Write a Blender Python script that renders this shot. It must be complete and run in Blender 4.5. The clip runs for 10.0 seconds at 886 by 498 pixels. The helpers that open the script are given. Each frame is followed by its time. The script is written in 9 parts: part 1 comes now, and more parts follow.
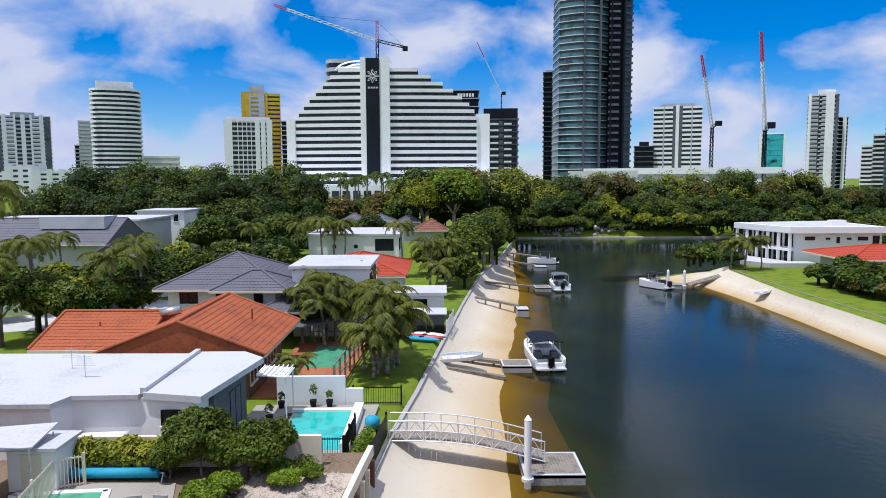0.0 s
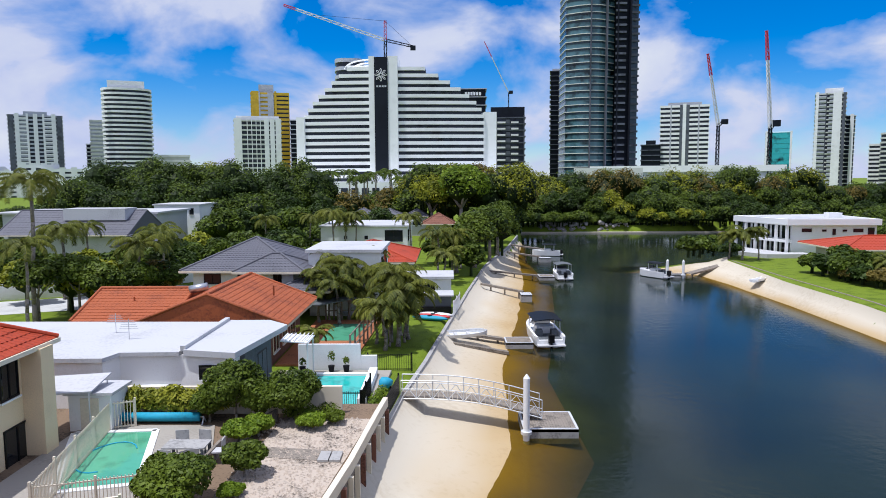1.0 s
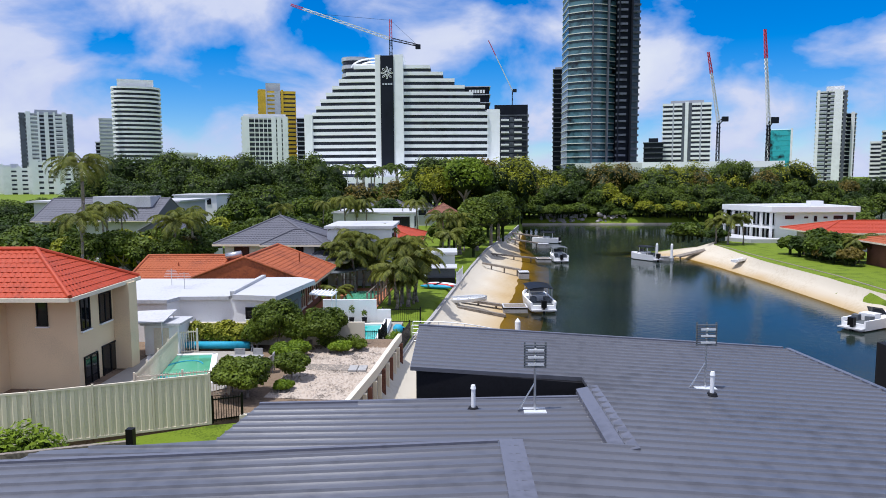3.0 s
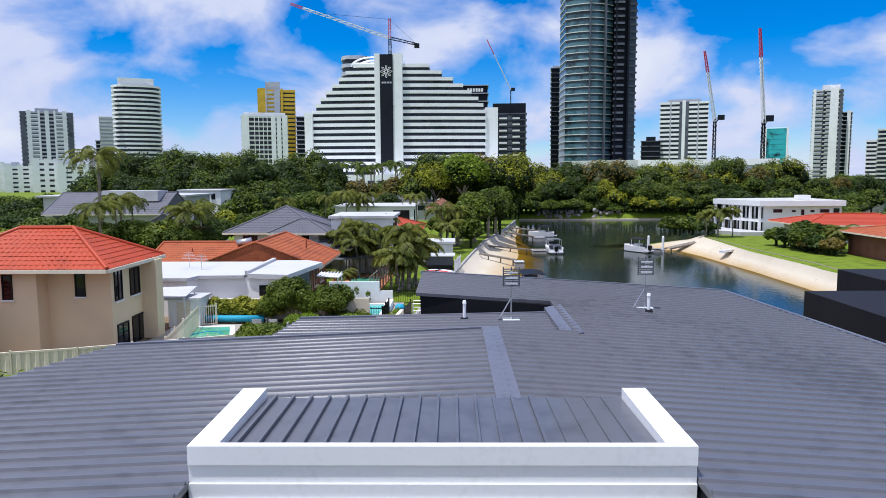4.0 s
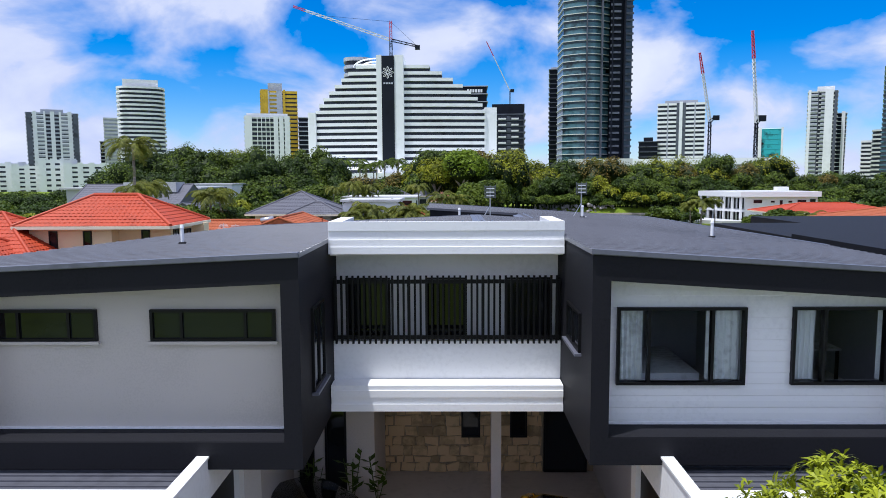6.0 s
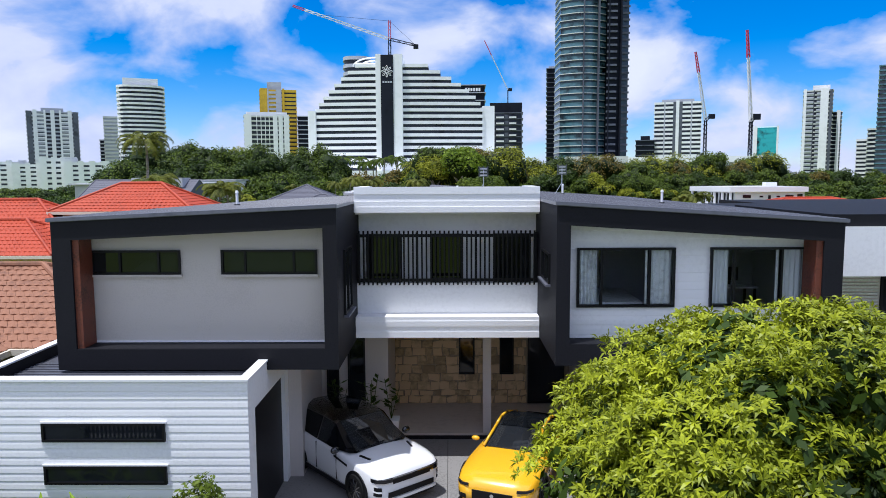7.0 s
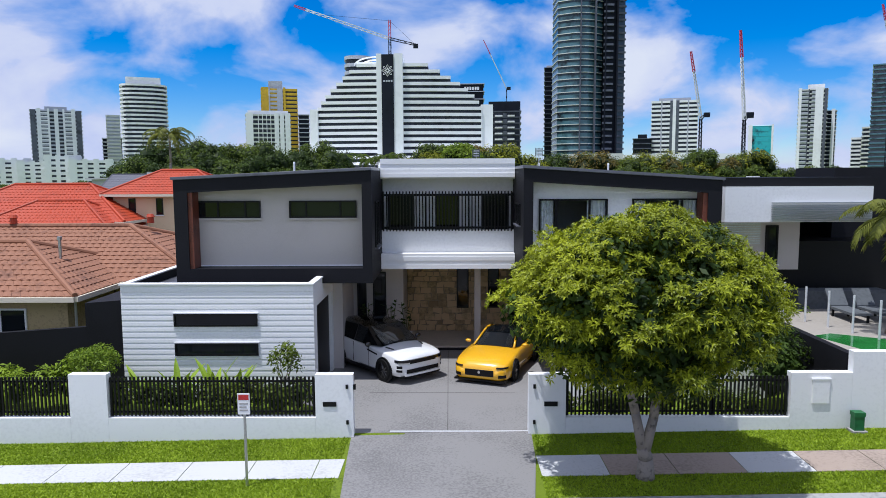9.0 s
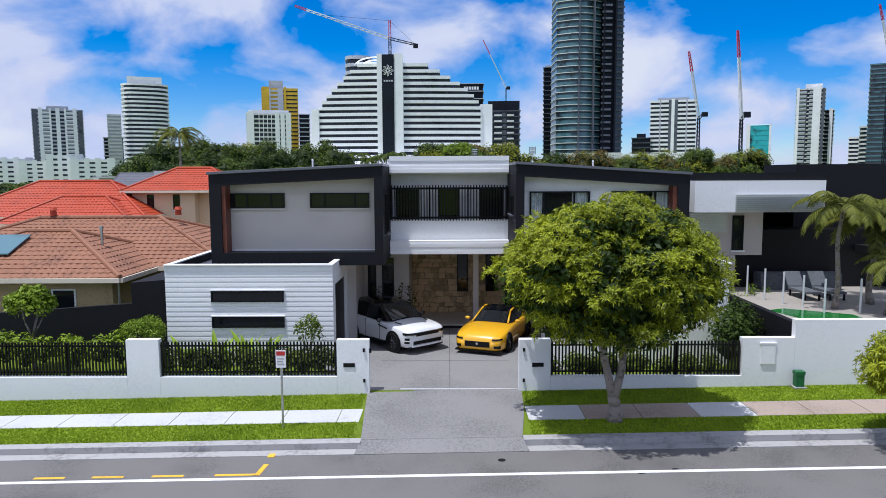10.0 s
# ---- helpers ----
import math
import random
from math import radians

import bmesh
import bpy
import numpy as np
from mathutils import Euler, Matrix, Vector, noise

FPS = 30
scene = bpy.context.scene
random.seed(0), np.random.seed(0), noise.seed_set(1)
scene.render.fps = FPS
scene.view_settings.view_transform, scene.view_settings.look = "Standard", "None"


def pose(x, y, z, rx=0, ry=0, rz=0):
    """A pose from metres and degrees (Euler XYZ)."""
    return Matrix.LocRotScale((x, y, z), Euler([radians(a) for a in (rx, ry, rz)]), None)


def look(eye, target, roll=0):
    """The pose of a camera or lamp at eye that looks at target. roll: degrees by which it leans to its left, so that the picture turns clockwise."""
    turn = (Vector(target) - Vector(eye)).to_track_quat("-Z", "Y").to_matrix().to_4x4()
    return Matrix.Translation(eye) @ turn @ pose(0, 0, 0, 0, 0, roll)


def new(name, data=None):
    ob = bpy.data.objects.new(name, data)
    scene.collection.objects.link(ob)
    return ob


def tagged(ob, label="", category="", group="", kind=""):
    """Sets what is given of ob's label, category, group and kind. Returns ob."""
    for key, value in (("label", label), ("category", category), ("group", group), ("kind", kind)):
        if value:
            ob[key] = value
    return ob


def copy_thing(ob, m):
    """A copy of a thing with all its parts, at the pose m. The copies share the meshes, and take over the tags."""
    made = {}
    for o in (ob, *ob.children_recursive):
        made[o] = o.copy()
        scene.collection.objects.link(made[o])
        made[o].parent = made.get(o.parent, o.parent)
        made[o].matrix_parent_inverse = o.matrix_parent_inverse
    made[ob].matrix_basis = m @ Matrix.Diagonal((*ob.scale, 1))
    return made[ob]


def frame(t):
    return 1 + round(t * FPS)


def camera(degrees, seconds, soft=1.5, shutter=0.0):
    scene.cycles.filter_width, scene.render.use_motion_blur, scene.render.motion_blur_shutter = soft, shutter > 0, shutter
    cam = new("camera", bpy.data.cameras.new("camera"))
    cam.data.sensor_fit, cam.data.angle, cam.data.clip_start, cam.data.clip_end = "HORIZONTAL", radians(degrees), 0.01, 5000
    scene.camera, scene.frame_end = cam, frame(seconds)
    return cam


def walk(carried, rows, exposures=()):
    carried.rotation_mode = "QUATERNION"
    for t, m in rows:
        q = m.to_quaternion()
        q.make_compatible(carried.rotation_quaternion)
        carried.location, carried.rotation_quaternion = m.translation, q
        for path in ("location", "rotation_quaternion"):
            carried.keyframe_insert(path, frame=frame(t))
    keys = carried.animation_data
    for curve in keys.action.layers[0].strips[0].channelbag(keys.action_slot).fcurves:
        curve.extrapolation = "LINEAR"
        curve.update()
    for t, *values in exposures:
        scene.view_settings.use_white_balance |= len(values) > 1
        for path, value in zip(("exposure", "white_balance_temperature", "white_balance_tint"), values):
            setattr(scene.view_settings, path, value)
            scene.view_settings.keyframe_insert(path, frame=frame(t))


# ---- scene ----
# ---- camera and walk ----
cam = camera(64.8, 10.0, soft=0.9)
PATH = [
    (0, (0.004, 10.73, 12.653), (0.008, 12.72, 12.452), -0.27),
    (0.5, (0.003, 8.821, 12.221), (-0.005, 10.811, 12.019), -0.27),
    (1, (0.005, 7.054, 11.766), (-0.012, 9.044, 11.564), -0.27),
    (1.5, (0.015, 5.277, 11.406), (-0.006, 7.266, 11.203), -0.27),
    (2, (0.012, 3.48, 11.001), (-0.013, 5.469, 10.797), -0.27),
    (2.5, (0.008, 1.816, 10.62), (-0.018, 3.805, 10.417), -0.27),
    (2.7, (0.015, 1.092, 10.512), (-0.014, 3.081, 10.307), -0.27),
    (3.8, (0.138, -2.859, 9.78), (0.108, -0.869, 9.578), -0.27),
    (4, (0.103, -3.491, 9.644), (0.077, -1.502, 9.437), -0.27),
    (4.5, (0.116, -5.308, 9.269), (0.09, -3.319, 9.063), -0.27),
    (5, (0.096, -7.334, 8.831), (0.071, -5.345, 8.628), -0.27),
    (5.2, (0.104, -8.141, 8.665), (0.078, -6.151, 8.462), -0.27),
    (6.3, (0.118, -12.154, 7.869), (0.092, -10.164, 7.668), -0.27),
    (6.5, (0.085, -12.917, 7.772), (0.063, -10.928, 7.568), -0.27),
    (7, (0.087, -14.861, 7.432), (0.066, -12.871, 7.228), -0.27),
    (7.5, (0.077, -16.553, 7.155), (0.057, -14.563, 6.951), -0.27),
    (8, (0.098, -18.413, 6.935), (0.079, -16.424, 6.73), -0.27),
    (8.5, (0.096, -20.016, 6.744), (0.077, -18.027, 6.537), -0.27),
    (9, (0.067, -21.632, 6.591), (0.048, -19.643, 6.384), -0.27),
    (9.5, (0.041, -23.112, 6.509), (0.023, -21.123, 6.301), -0.27),
    (10, (-0.001, -24.705, 6.442), (-0.019, -22.716, 6.233), -0.27),
]
walk(cam, [(t, look(eye, target, roll)) for t, eye, target, roll in PATH], [(0, -0.20, 5900, 12), (4, -0.09, 5880, 12), (7, 0.02, 5790, 12), (8.5, -0.12, 5780, 12), (10, -0.17, 5780, 12)])

# ---- world, sun ----
SUN_WAY = Vector((0.25, 0.165, -1.0)).normalized()
world = bpy.data.worlds.new("sky_world")
scene.world = world
world.use_nodes = True


def sky_nodes():
    nt = world.node_tree
    N, L = nt.nodes, nt.links
    bg = N["Background"]
    bg.inputs["Strength"].default_value = 0.17
    sky = N.new("ShaderNodeTexSky")
    sky.sky_type = "NISHITA"
    sky.sun_disc = False
    sky.sun_elevation = math.asin(-SUN_WAY.z)
    sky.sun_rotation = math.atan2(-SUN_WAY.x, -SUN_WAY.y)
    sky.ozone_density = 3.0
    sky.dust_density = 0.0
    sat = N.new("ShaderNodeHueSaturation")
    sat.inputs["Saturation"].default_value = 1.45
    sat.inputs["Value"].default_value = 0.70
    cool = N.new("ShaderNodeMixRGB")
    cool.blend_type = "MULTIPLY"
    cool.inputs[0].default_value = 1.0
    cool.inputs[2].default_value = (0.84, 0.92, 1.12, 1)
    L.new(sky.outputs[0], cool.inputs[1]); L.new(cool.outputs[0], sat.inputs["Color"])
    co = N.new("ShaderNodeTexCoord")
    sep = N.new("ShaderNodeSeparateXYZ")
    L.new(co.outputs["Generated"], sep.inputs[0])
    # clouds lie on a flat layer: divide the direction by its height
    h = N.new("ShaderNodeMath"); h.operation = "ADD"; h.inputs[1].default_value = 0.5
    ab = N.new("ShaderNodeMath"); ab.operation = "ABSOLUTE"
    L.new(sep.outputs[2], ab.inputs[0]); L.new(ab.outputs[0], h.inputs[0])
    dx = N.new("ShaderNodeMath"); dx.operation = "DIVIDE"
    dy = N.new("ShaderNodeMath"); dy.operation = "DIVIDE"
    L.new(sep.outputs[0], dx.inputs[0]); L.new(h.outputs[0], dx.inputs[1])
    L.new(sep.outputs[1], dy.inputs[0]); L.new(h.outputs[0], dy.inputs[1])
    cb = N.new("ShaderNodeCombineXYZ")
    L.new(dx.outputs[0], cb.inputs[0]); L.new(dy.outputs[0], cb.inputs[1])
    big = N.new("ShaderNodeTexNoise")
    big.inputs["Scale"].default_value = CLOUD_SCALE
    big.inputs["Detail"].default_value = 9.0
    big.inputs["Roughness"].default_value = 0.52
    big.inputs["Distortion"].default_value = 0.25
    off = N.new("ShaderNodeVectorMath"); off.operation = "ADD"
    off.inputs[1].default_value = CLOUD_SHIFT
    L.new(cb.outputs[0], off.inputs[0]); L.new(off.outputs[0], big.inputs["Vector"])
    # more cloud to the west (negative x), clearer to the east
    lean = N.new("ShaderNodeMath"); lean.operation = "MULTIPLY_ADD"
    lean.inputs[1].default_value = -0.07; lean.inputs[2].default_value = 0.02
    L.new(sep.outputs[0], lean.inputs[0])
    # cover grows again overhead, out of view, added as whiter fill light
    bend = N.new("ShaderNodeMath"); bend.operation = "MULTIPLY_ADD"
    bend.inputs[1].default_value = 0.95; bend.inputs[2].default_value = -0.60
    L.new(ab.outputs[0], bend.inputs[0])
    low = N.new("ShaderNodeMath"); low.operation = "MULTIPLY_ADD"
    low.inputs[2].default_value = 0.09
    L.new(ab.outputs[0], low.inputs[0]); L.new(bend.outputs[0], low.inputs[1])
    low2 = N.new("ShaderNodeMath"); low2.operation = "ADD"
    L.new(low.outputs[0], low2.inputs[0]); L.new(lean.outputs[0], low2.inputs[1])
    # and more to the south: unseen cloud added to brighten the shaded street fronts
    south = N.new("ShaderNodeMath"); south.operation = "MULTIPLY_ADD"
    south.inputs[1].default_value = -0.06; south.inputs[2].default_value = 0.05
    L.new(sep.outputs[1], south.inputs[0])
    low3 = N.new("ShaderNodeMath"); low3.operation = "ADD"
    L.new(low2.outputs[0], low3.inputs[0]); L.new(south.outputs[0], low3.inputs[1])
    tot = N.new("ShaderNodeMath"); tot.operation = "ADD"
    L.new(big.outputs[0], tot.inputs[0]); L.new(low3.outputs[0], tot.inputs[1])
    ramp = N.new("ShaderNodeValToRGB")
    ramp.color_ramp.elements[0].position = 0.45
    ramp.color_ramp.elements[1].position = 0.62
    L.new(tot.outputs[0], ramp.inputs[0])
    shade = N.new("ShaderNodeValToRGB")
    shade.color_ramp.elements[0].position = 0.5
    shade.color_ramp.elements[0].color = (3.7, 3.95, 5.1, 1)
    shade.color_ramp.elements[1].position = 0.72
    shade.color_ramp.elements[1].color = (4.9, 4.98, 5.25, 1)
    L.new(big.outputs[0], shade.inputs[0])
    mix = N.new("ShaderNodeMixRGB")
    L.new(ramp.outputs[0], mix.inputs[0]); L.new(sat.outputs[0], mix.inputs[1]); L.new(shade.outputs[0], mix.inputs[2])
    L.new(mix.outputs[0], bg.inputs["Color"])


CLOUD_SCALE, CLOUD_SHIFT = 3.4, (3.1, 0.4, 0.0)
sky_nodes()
sun = new("sun", bpy.data.lights.new("sun", "SUN"))
sun.data.energy = 4.6
sun.data.angle = radians(0.53)
sun.data.color = (1.0, 0.955, 0.88)
sun.matrix_world = look((0, 0, 60), Vector((0, 0, 60)) + SUN_WAY)

# ---- materials ----
def mat(name, color, rough=0.6, metal=0.0, vary=0.12, grain=8.0, coarse=0.6, bump=0.0, bscale=40.0, spec=0.5, tint=None, coat=0.0, rand=0.0, island=False):
    """A surface with grain and coarse blotches; tint is the colour of the blotches, rand varies it from piece to piece."""
    m = bpy.data.materials.new(name)
    m.use_nodes = True
    nt = m.node_tree
    N, L = nt.nodes, nt.links
    b = N["Principled BSDF"]
    b.inputs["Roughness"].default_value = rough
    b.inputs["Metallic"].default_value = metal
    b.inputs["Specular IOR Level"].default_value = spec
    b.inputs["Coat Weight"].default_value = coat
    co = N.new("ShaderNodeTexCoord")
    geo = N.new("ShaderNodeNewGeometry")
    n1 = N.new("ShaderNodeTexNoise"); n1.inputs["Scale"].default_value = grain; n1.inputs["Detail"].default_value = 6
    n2 = N.new("ShaderNodeTexNoise"); n2.inputs["Scale"].default_value = coarse; n2.inputs["Detail"].default_value = 4
    L.new(geo.outputs["Position"], n1.inputs["Vector"]); L.new(geo.outputs["Position"], n2.inputs["Vector"])
    add = N.new("ShaderNodeMath"); add.operation = "ADD"
    L.new(n1.outputs[0], add.inputs[0]); L.new(n2.outputs[0], add.inputs[1])
    last = add
    if rand:
        if island:
            src = geo.outputs["Random Per Island"]
        else:
            src = N.new("ShaderNodeObjectInfo").outputs["Random"]
        r = N.new("ShaderNodeMath"); r.operation = "MULTIPLY_ADD"
        r.inputs[1].default_value = rand; r.inputs[2].default_value = -rand / 2
        L.new(src, r.inputs[0])
        a2 = N.new("ShaderNodeMath"); a2.operation = "ADD"
        L.new(add.outputs[0], a2.inputs[0]); L.new(r.outputs[0], a2.inputs[1])
        last = a2
    ramp = N.new("ShaderNodeValToRGB")
    c = Vector(color)
    lo = Vector(tint) if tint else c * (1 - 2 * vary)
    hi = c * (1 + vary)
    ramp.color_ramp.elements[0].position = 0.72
    ramp.color_ramp.elements[1].position = 1.28
    if rand:
        ramp.color_ramp.elements[0].position = 0.55
        ramp.color_ramp.elements[1].position = 1.45
    ramp.color_ramp.elements[0].color = (*[max(0, v) for v in lo], 1)
    ramp.color_ramp.elements[1].color = (*[min(1, v) for v in hi], 1)
    mr = N.new("ShaderNodeMath"); mr.operation = "MULTIPLY"; mr.inputs[1].default_value = 1.0
    L.new(last.outputs[0], mr.inputs[0])
    # the ramp takes 0 to 1: halve the sum
    mr.inputs[1].default_value = 0.5
    ramp.color_ramp.elements[0].position /= 2
    ramp.color_ramp.elements[1].position /= 2
    L.new(mr.outputs[0], ramp.inputs[0])
    L.new(ramp.outputs[0], b.inputs["Base Color"])
    if bump:
        n3 = N.new("ShaderNodeTexNoise"); n3.inputs["Scale"].default_value = bscale; n3.inputs["Detail"].default_value = 5
        L.new(geo.outputs["Position"], n3.inputs["Vector"])
        bp = N.new("ShaderNodeBump"); bp.inputs["Strength"].default_value = bump; bp.inputs["Distance"].default_value = 0.02
        L.new(n3.outputs[0], bp.inputs["Height"]); L.new(bp.outputs[0], b.inputs["Normal"])
    return m


def leaf_mat(name, dark, light, rough=0.55):
    """Leaves: colour from leaf to leaf, light passing through."""
    m = bpy.data.materials.new(name)
    m.use_nodes = True
    nt = m.node_tree
    N, L = nt.nodes, nt.links
    b = N["Principled BSDF"]
    b.inputs["Roughness"].default_value = rough
    b.inputs["Specular IOR Level"].default_value = 0.2
    geo = N.new("ShaderNodeNewGeometry")
    n2 = N.new("ShaderNodeTexNoise"); n2.inputs["Scale"].default_value = 0.35; n2.inputs["Detail"].default_value = 3
    L.new(geo.outputs["Position"], n2.inputs["Vector"])
    mx = N.new("ShaderNodeMath"); mx.operation = "MULTIPLY_ADD"; mx.inputs[1].default_value = 0.55
    L.new(geo.outputs["Random Per Island"], mx.inputs[0])
    sc = N.new("ShaderNodeMath"); sc.operation = "MULTIPLY_ADD"; sc.inputs[1].default_value = 1.4; sc.inputs[2].default_value = -0.45
    L.new(n2.outputs[0], sc.inputs[0]); L.new(sc.outputs[0], mx.inputs[2])
    ramp = N.new("ShaderNodeValToRGB")
    ramp.color_ramp.elements[0].color = (*dark, 1)
    ramp.color_ramp.elements[1].color = (*light, 1)
    L.new(mx.outputs[0], ramp.inputs[0])
    L.new(ramp.outputs[0], b.inputs["Base Color"])
    tr = N.new("ShaderNodeBsdfTranslucent")
    L.new(ramp.outputs[0], tr.inputs["Color"])
    mix = N.new("ShaderNodeMixShader"); mix.inputs[0].default_value = 0.2
    L.new(b.outputs[0], mix.inputs[1]); L.new(tr.outputs[0], mix.inputs[2])
    L.new(mix.outputs[0], N["Material Output"].inputs["Surface"])
    return m


def glass_mat(name, tint=(0.010, 0.012, 0.015), rough=0.04):
    """Window glass of a dim room: dark, glossy."""
    m = mat(name, tint, rough=rough, vary=0.3, grain=0.7, coarse=0.3, spec=0.4)
    return m


def clear_mat(name, color=(0.9, 0.95, 0.95), rough=0.0):
    m = bpy.data.materials.new(name)
    m.use_nodes = True
    b = m.node_tree.nodes["Principled BSDF"]
    b.inputs["Base Color"].default_value = (*color, 1)
    b.inputs["Roughness"].default_value = rough
    b.inputs["Transmission Weight"].default_value = 1.0
    b.inputs["IOR"].default_value = 1.1
    return m


def water_mat():
    m = bpy.data.materials.new("canal_water")
    m.use_nodes = True
    nt = m.node_tree
    N, L = nt.nodes, nt.links
    b = N["Principled BSDF"]
    b.inputs["Roughness"].default_value = 0.09
    b.inputs["Transmission Weight"].default_value = 0.0
    b.inputs["IOR"].default_value = 1.33
    b.inputs["Specular IOR Level"].default_value = 0.2
    geo = N.new("ShaderNodeNewGeometry")
    n0 = N.new("ShaderNodeTexNoise"); n0.inputs["Scale"].default_value = 0.06; n0.inputs["Detail"].default_value = 3
    L.new(geo.outputs["Position"], n0.inputs["Vector"])
    deep = N.new("ShaderNodeValToRGB")
    deep.color_ramp.elements[0].position = 0.35; deep.color_ramp.elements[0].color = (0.012, 0.020, 0.020, 1)
    deep.color_ramp.elements[1].position = 0.7; deep.color_ramp.elements[1].color = (0.023, 0.032, 0.020, 1)
    L.new(n0.outputs[0], deep.inputs[0]); L.new(deep.outputs[0], b.inputs["Base Color"])
    n1 = N.new("ShaderNodeTexNoise"); n1.inputs["Scale"].default_value = 1.6; n1.inputs["Detail"].default_value = 5
    n1.inputs["Roughness"].default_value = 0.6
    L.new(geo.outputs["Position"], n1.inputs["Vector"])
    bp = N.new("ShaderNodeBump"); bp.inputs["Strength"].default_value = 0.16; bp.inputs["Distance"].default_value = 0.08
    L.new(n1.outputs[0], bp.inputs["Height"]); L.new(bp.outputs[0], b.inputs["Normal"])
    # shallow edge: the sand shows through where the water is thin
    tr = N.new("ShaderNodeBsdfTransparent"); tr.inputs["Color"].default_value = (0.62, 0.55, 0.22, 1)
    sep = N.new("ShaderNodeVertexColor"); sep.layer_name = "shallow"
    mix = N.new("ShaderNodeMixShader")
    L.new(sep.outputs[0], mix.inputs[0]); L.new(b.outputs[0], mix.inputs[1]); L.new(tr.outputs[0], mix.inputs[2])
    L.new(mix.outputs[0], N["Material Output"].inputs["Surface"])
    return m


def asphalt_mat(name, color, rough=0.85):
    return mat(name, color, rough=rough, vary=0.16, grain=30, coarse=0.5, bump=0.4, bscale=120)


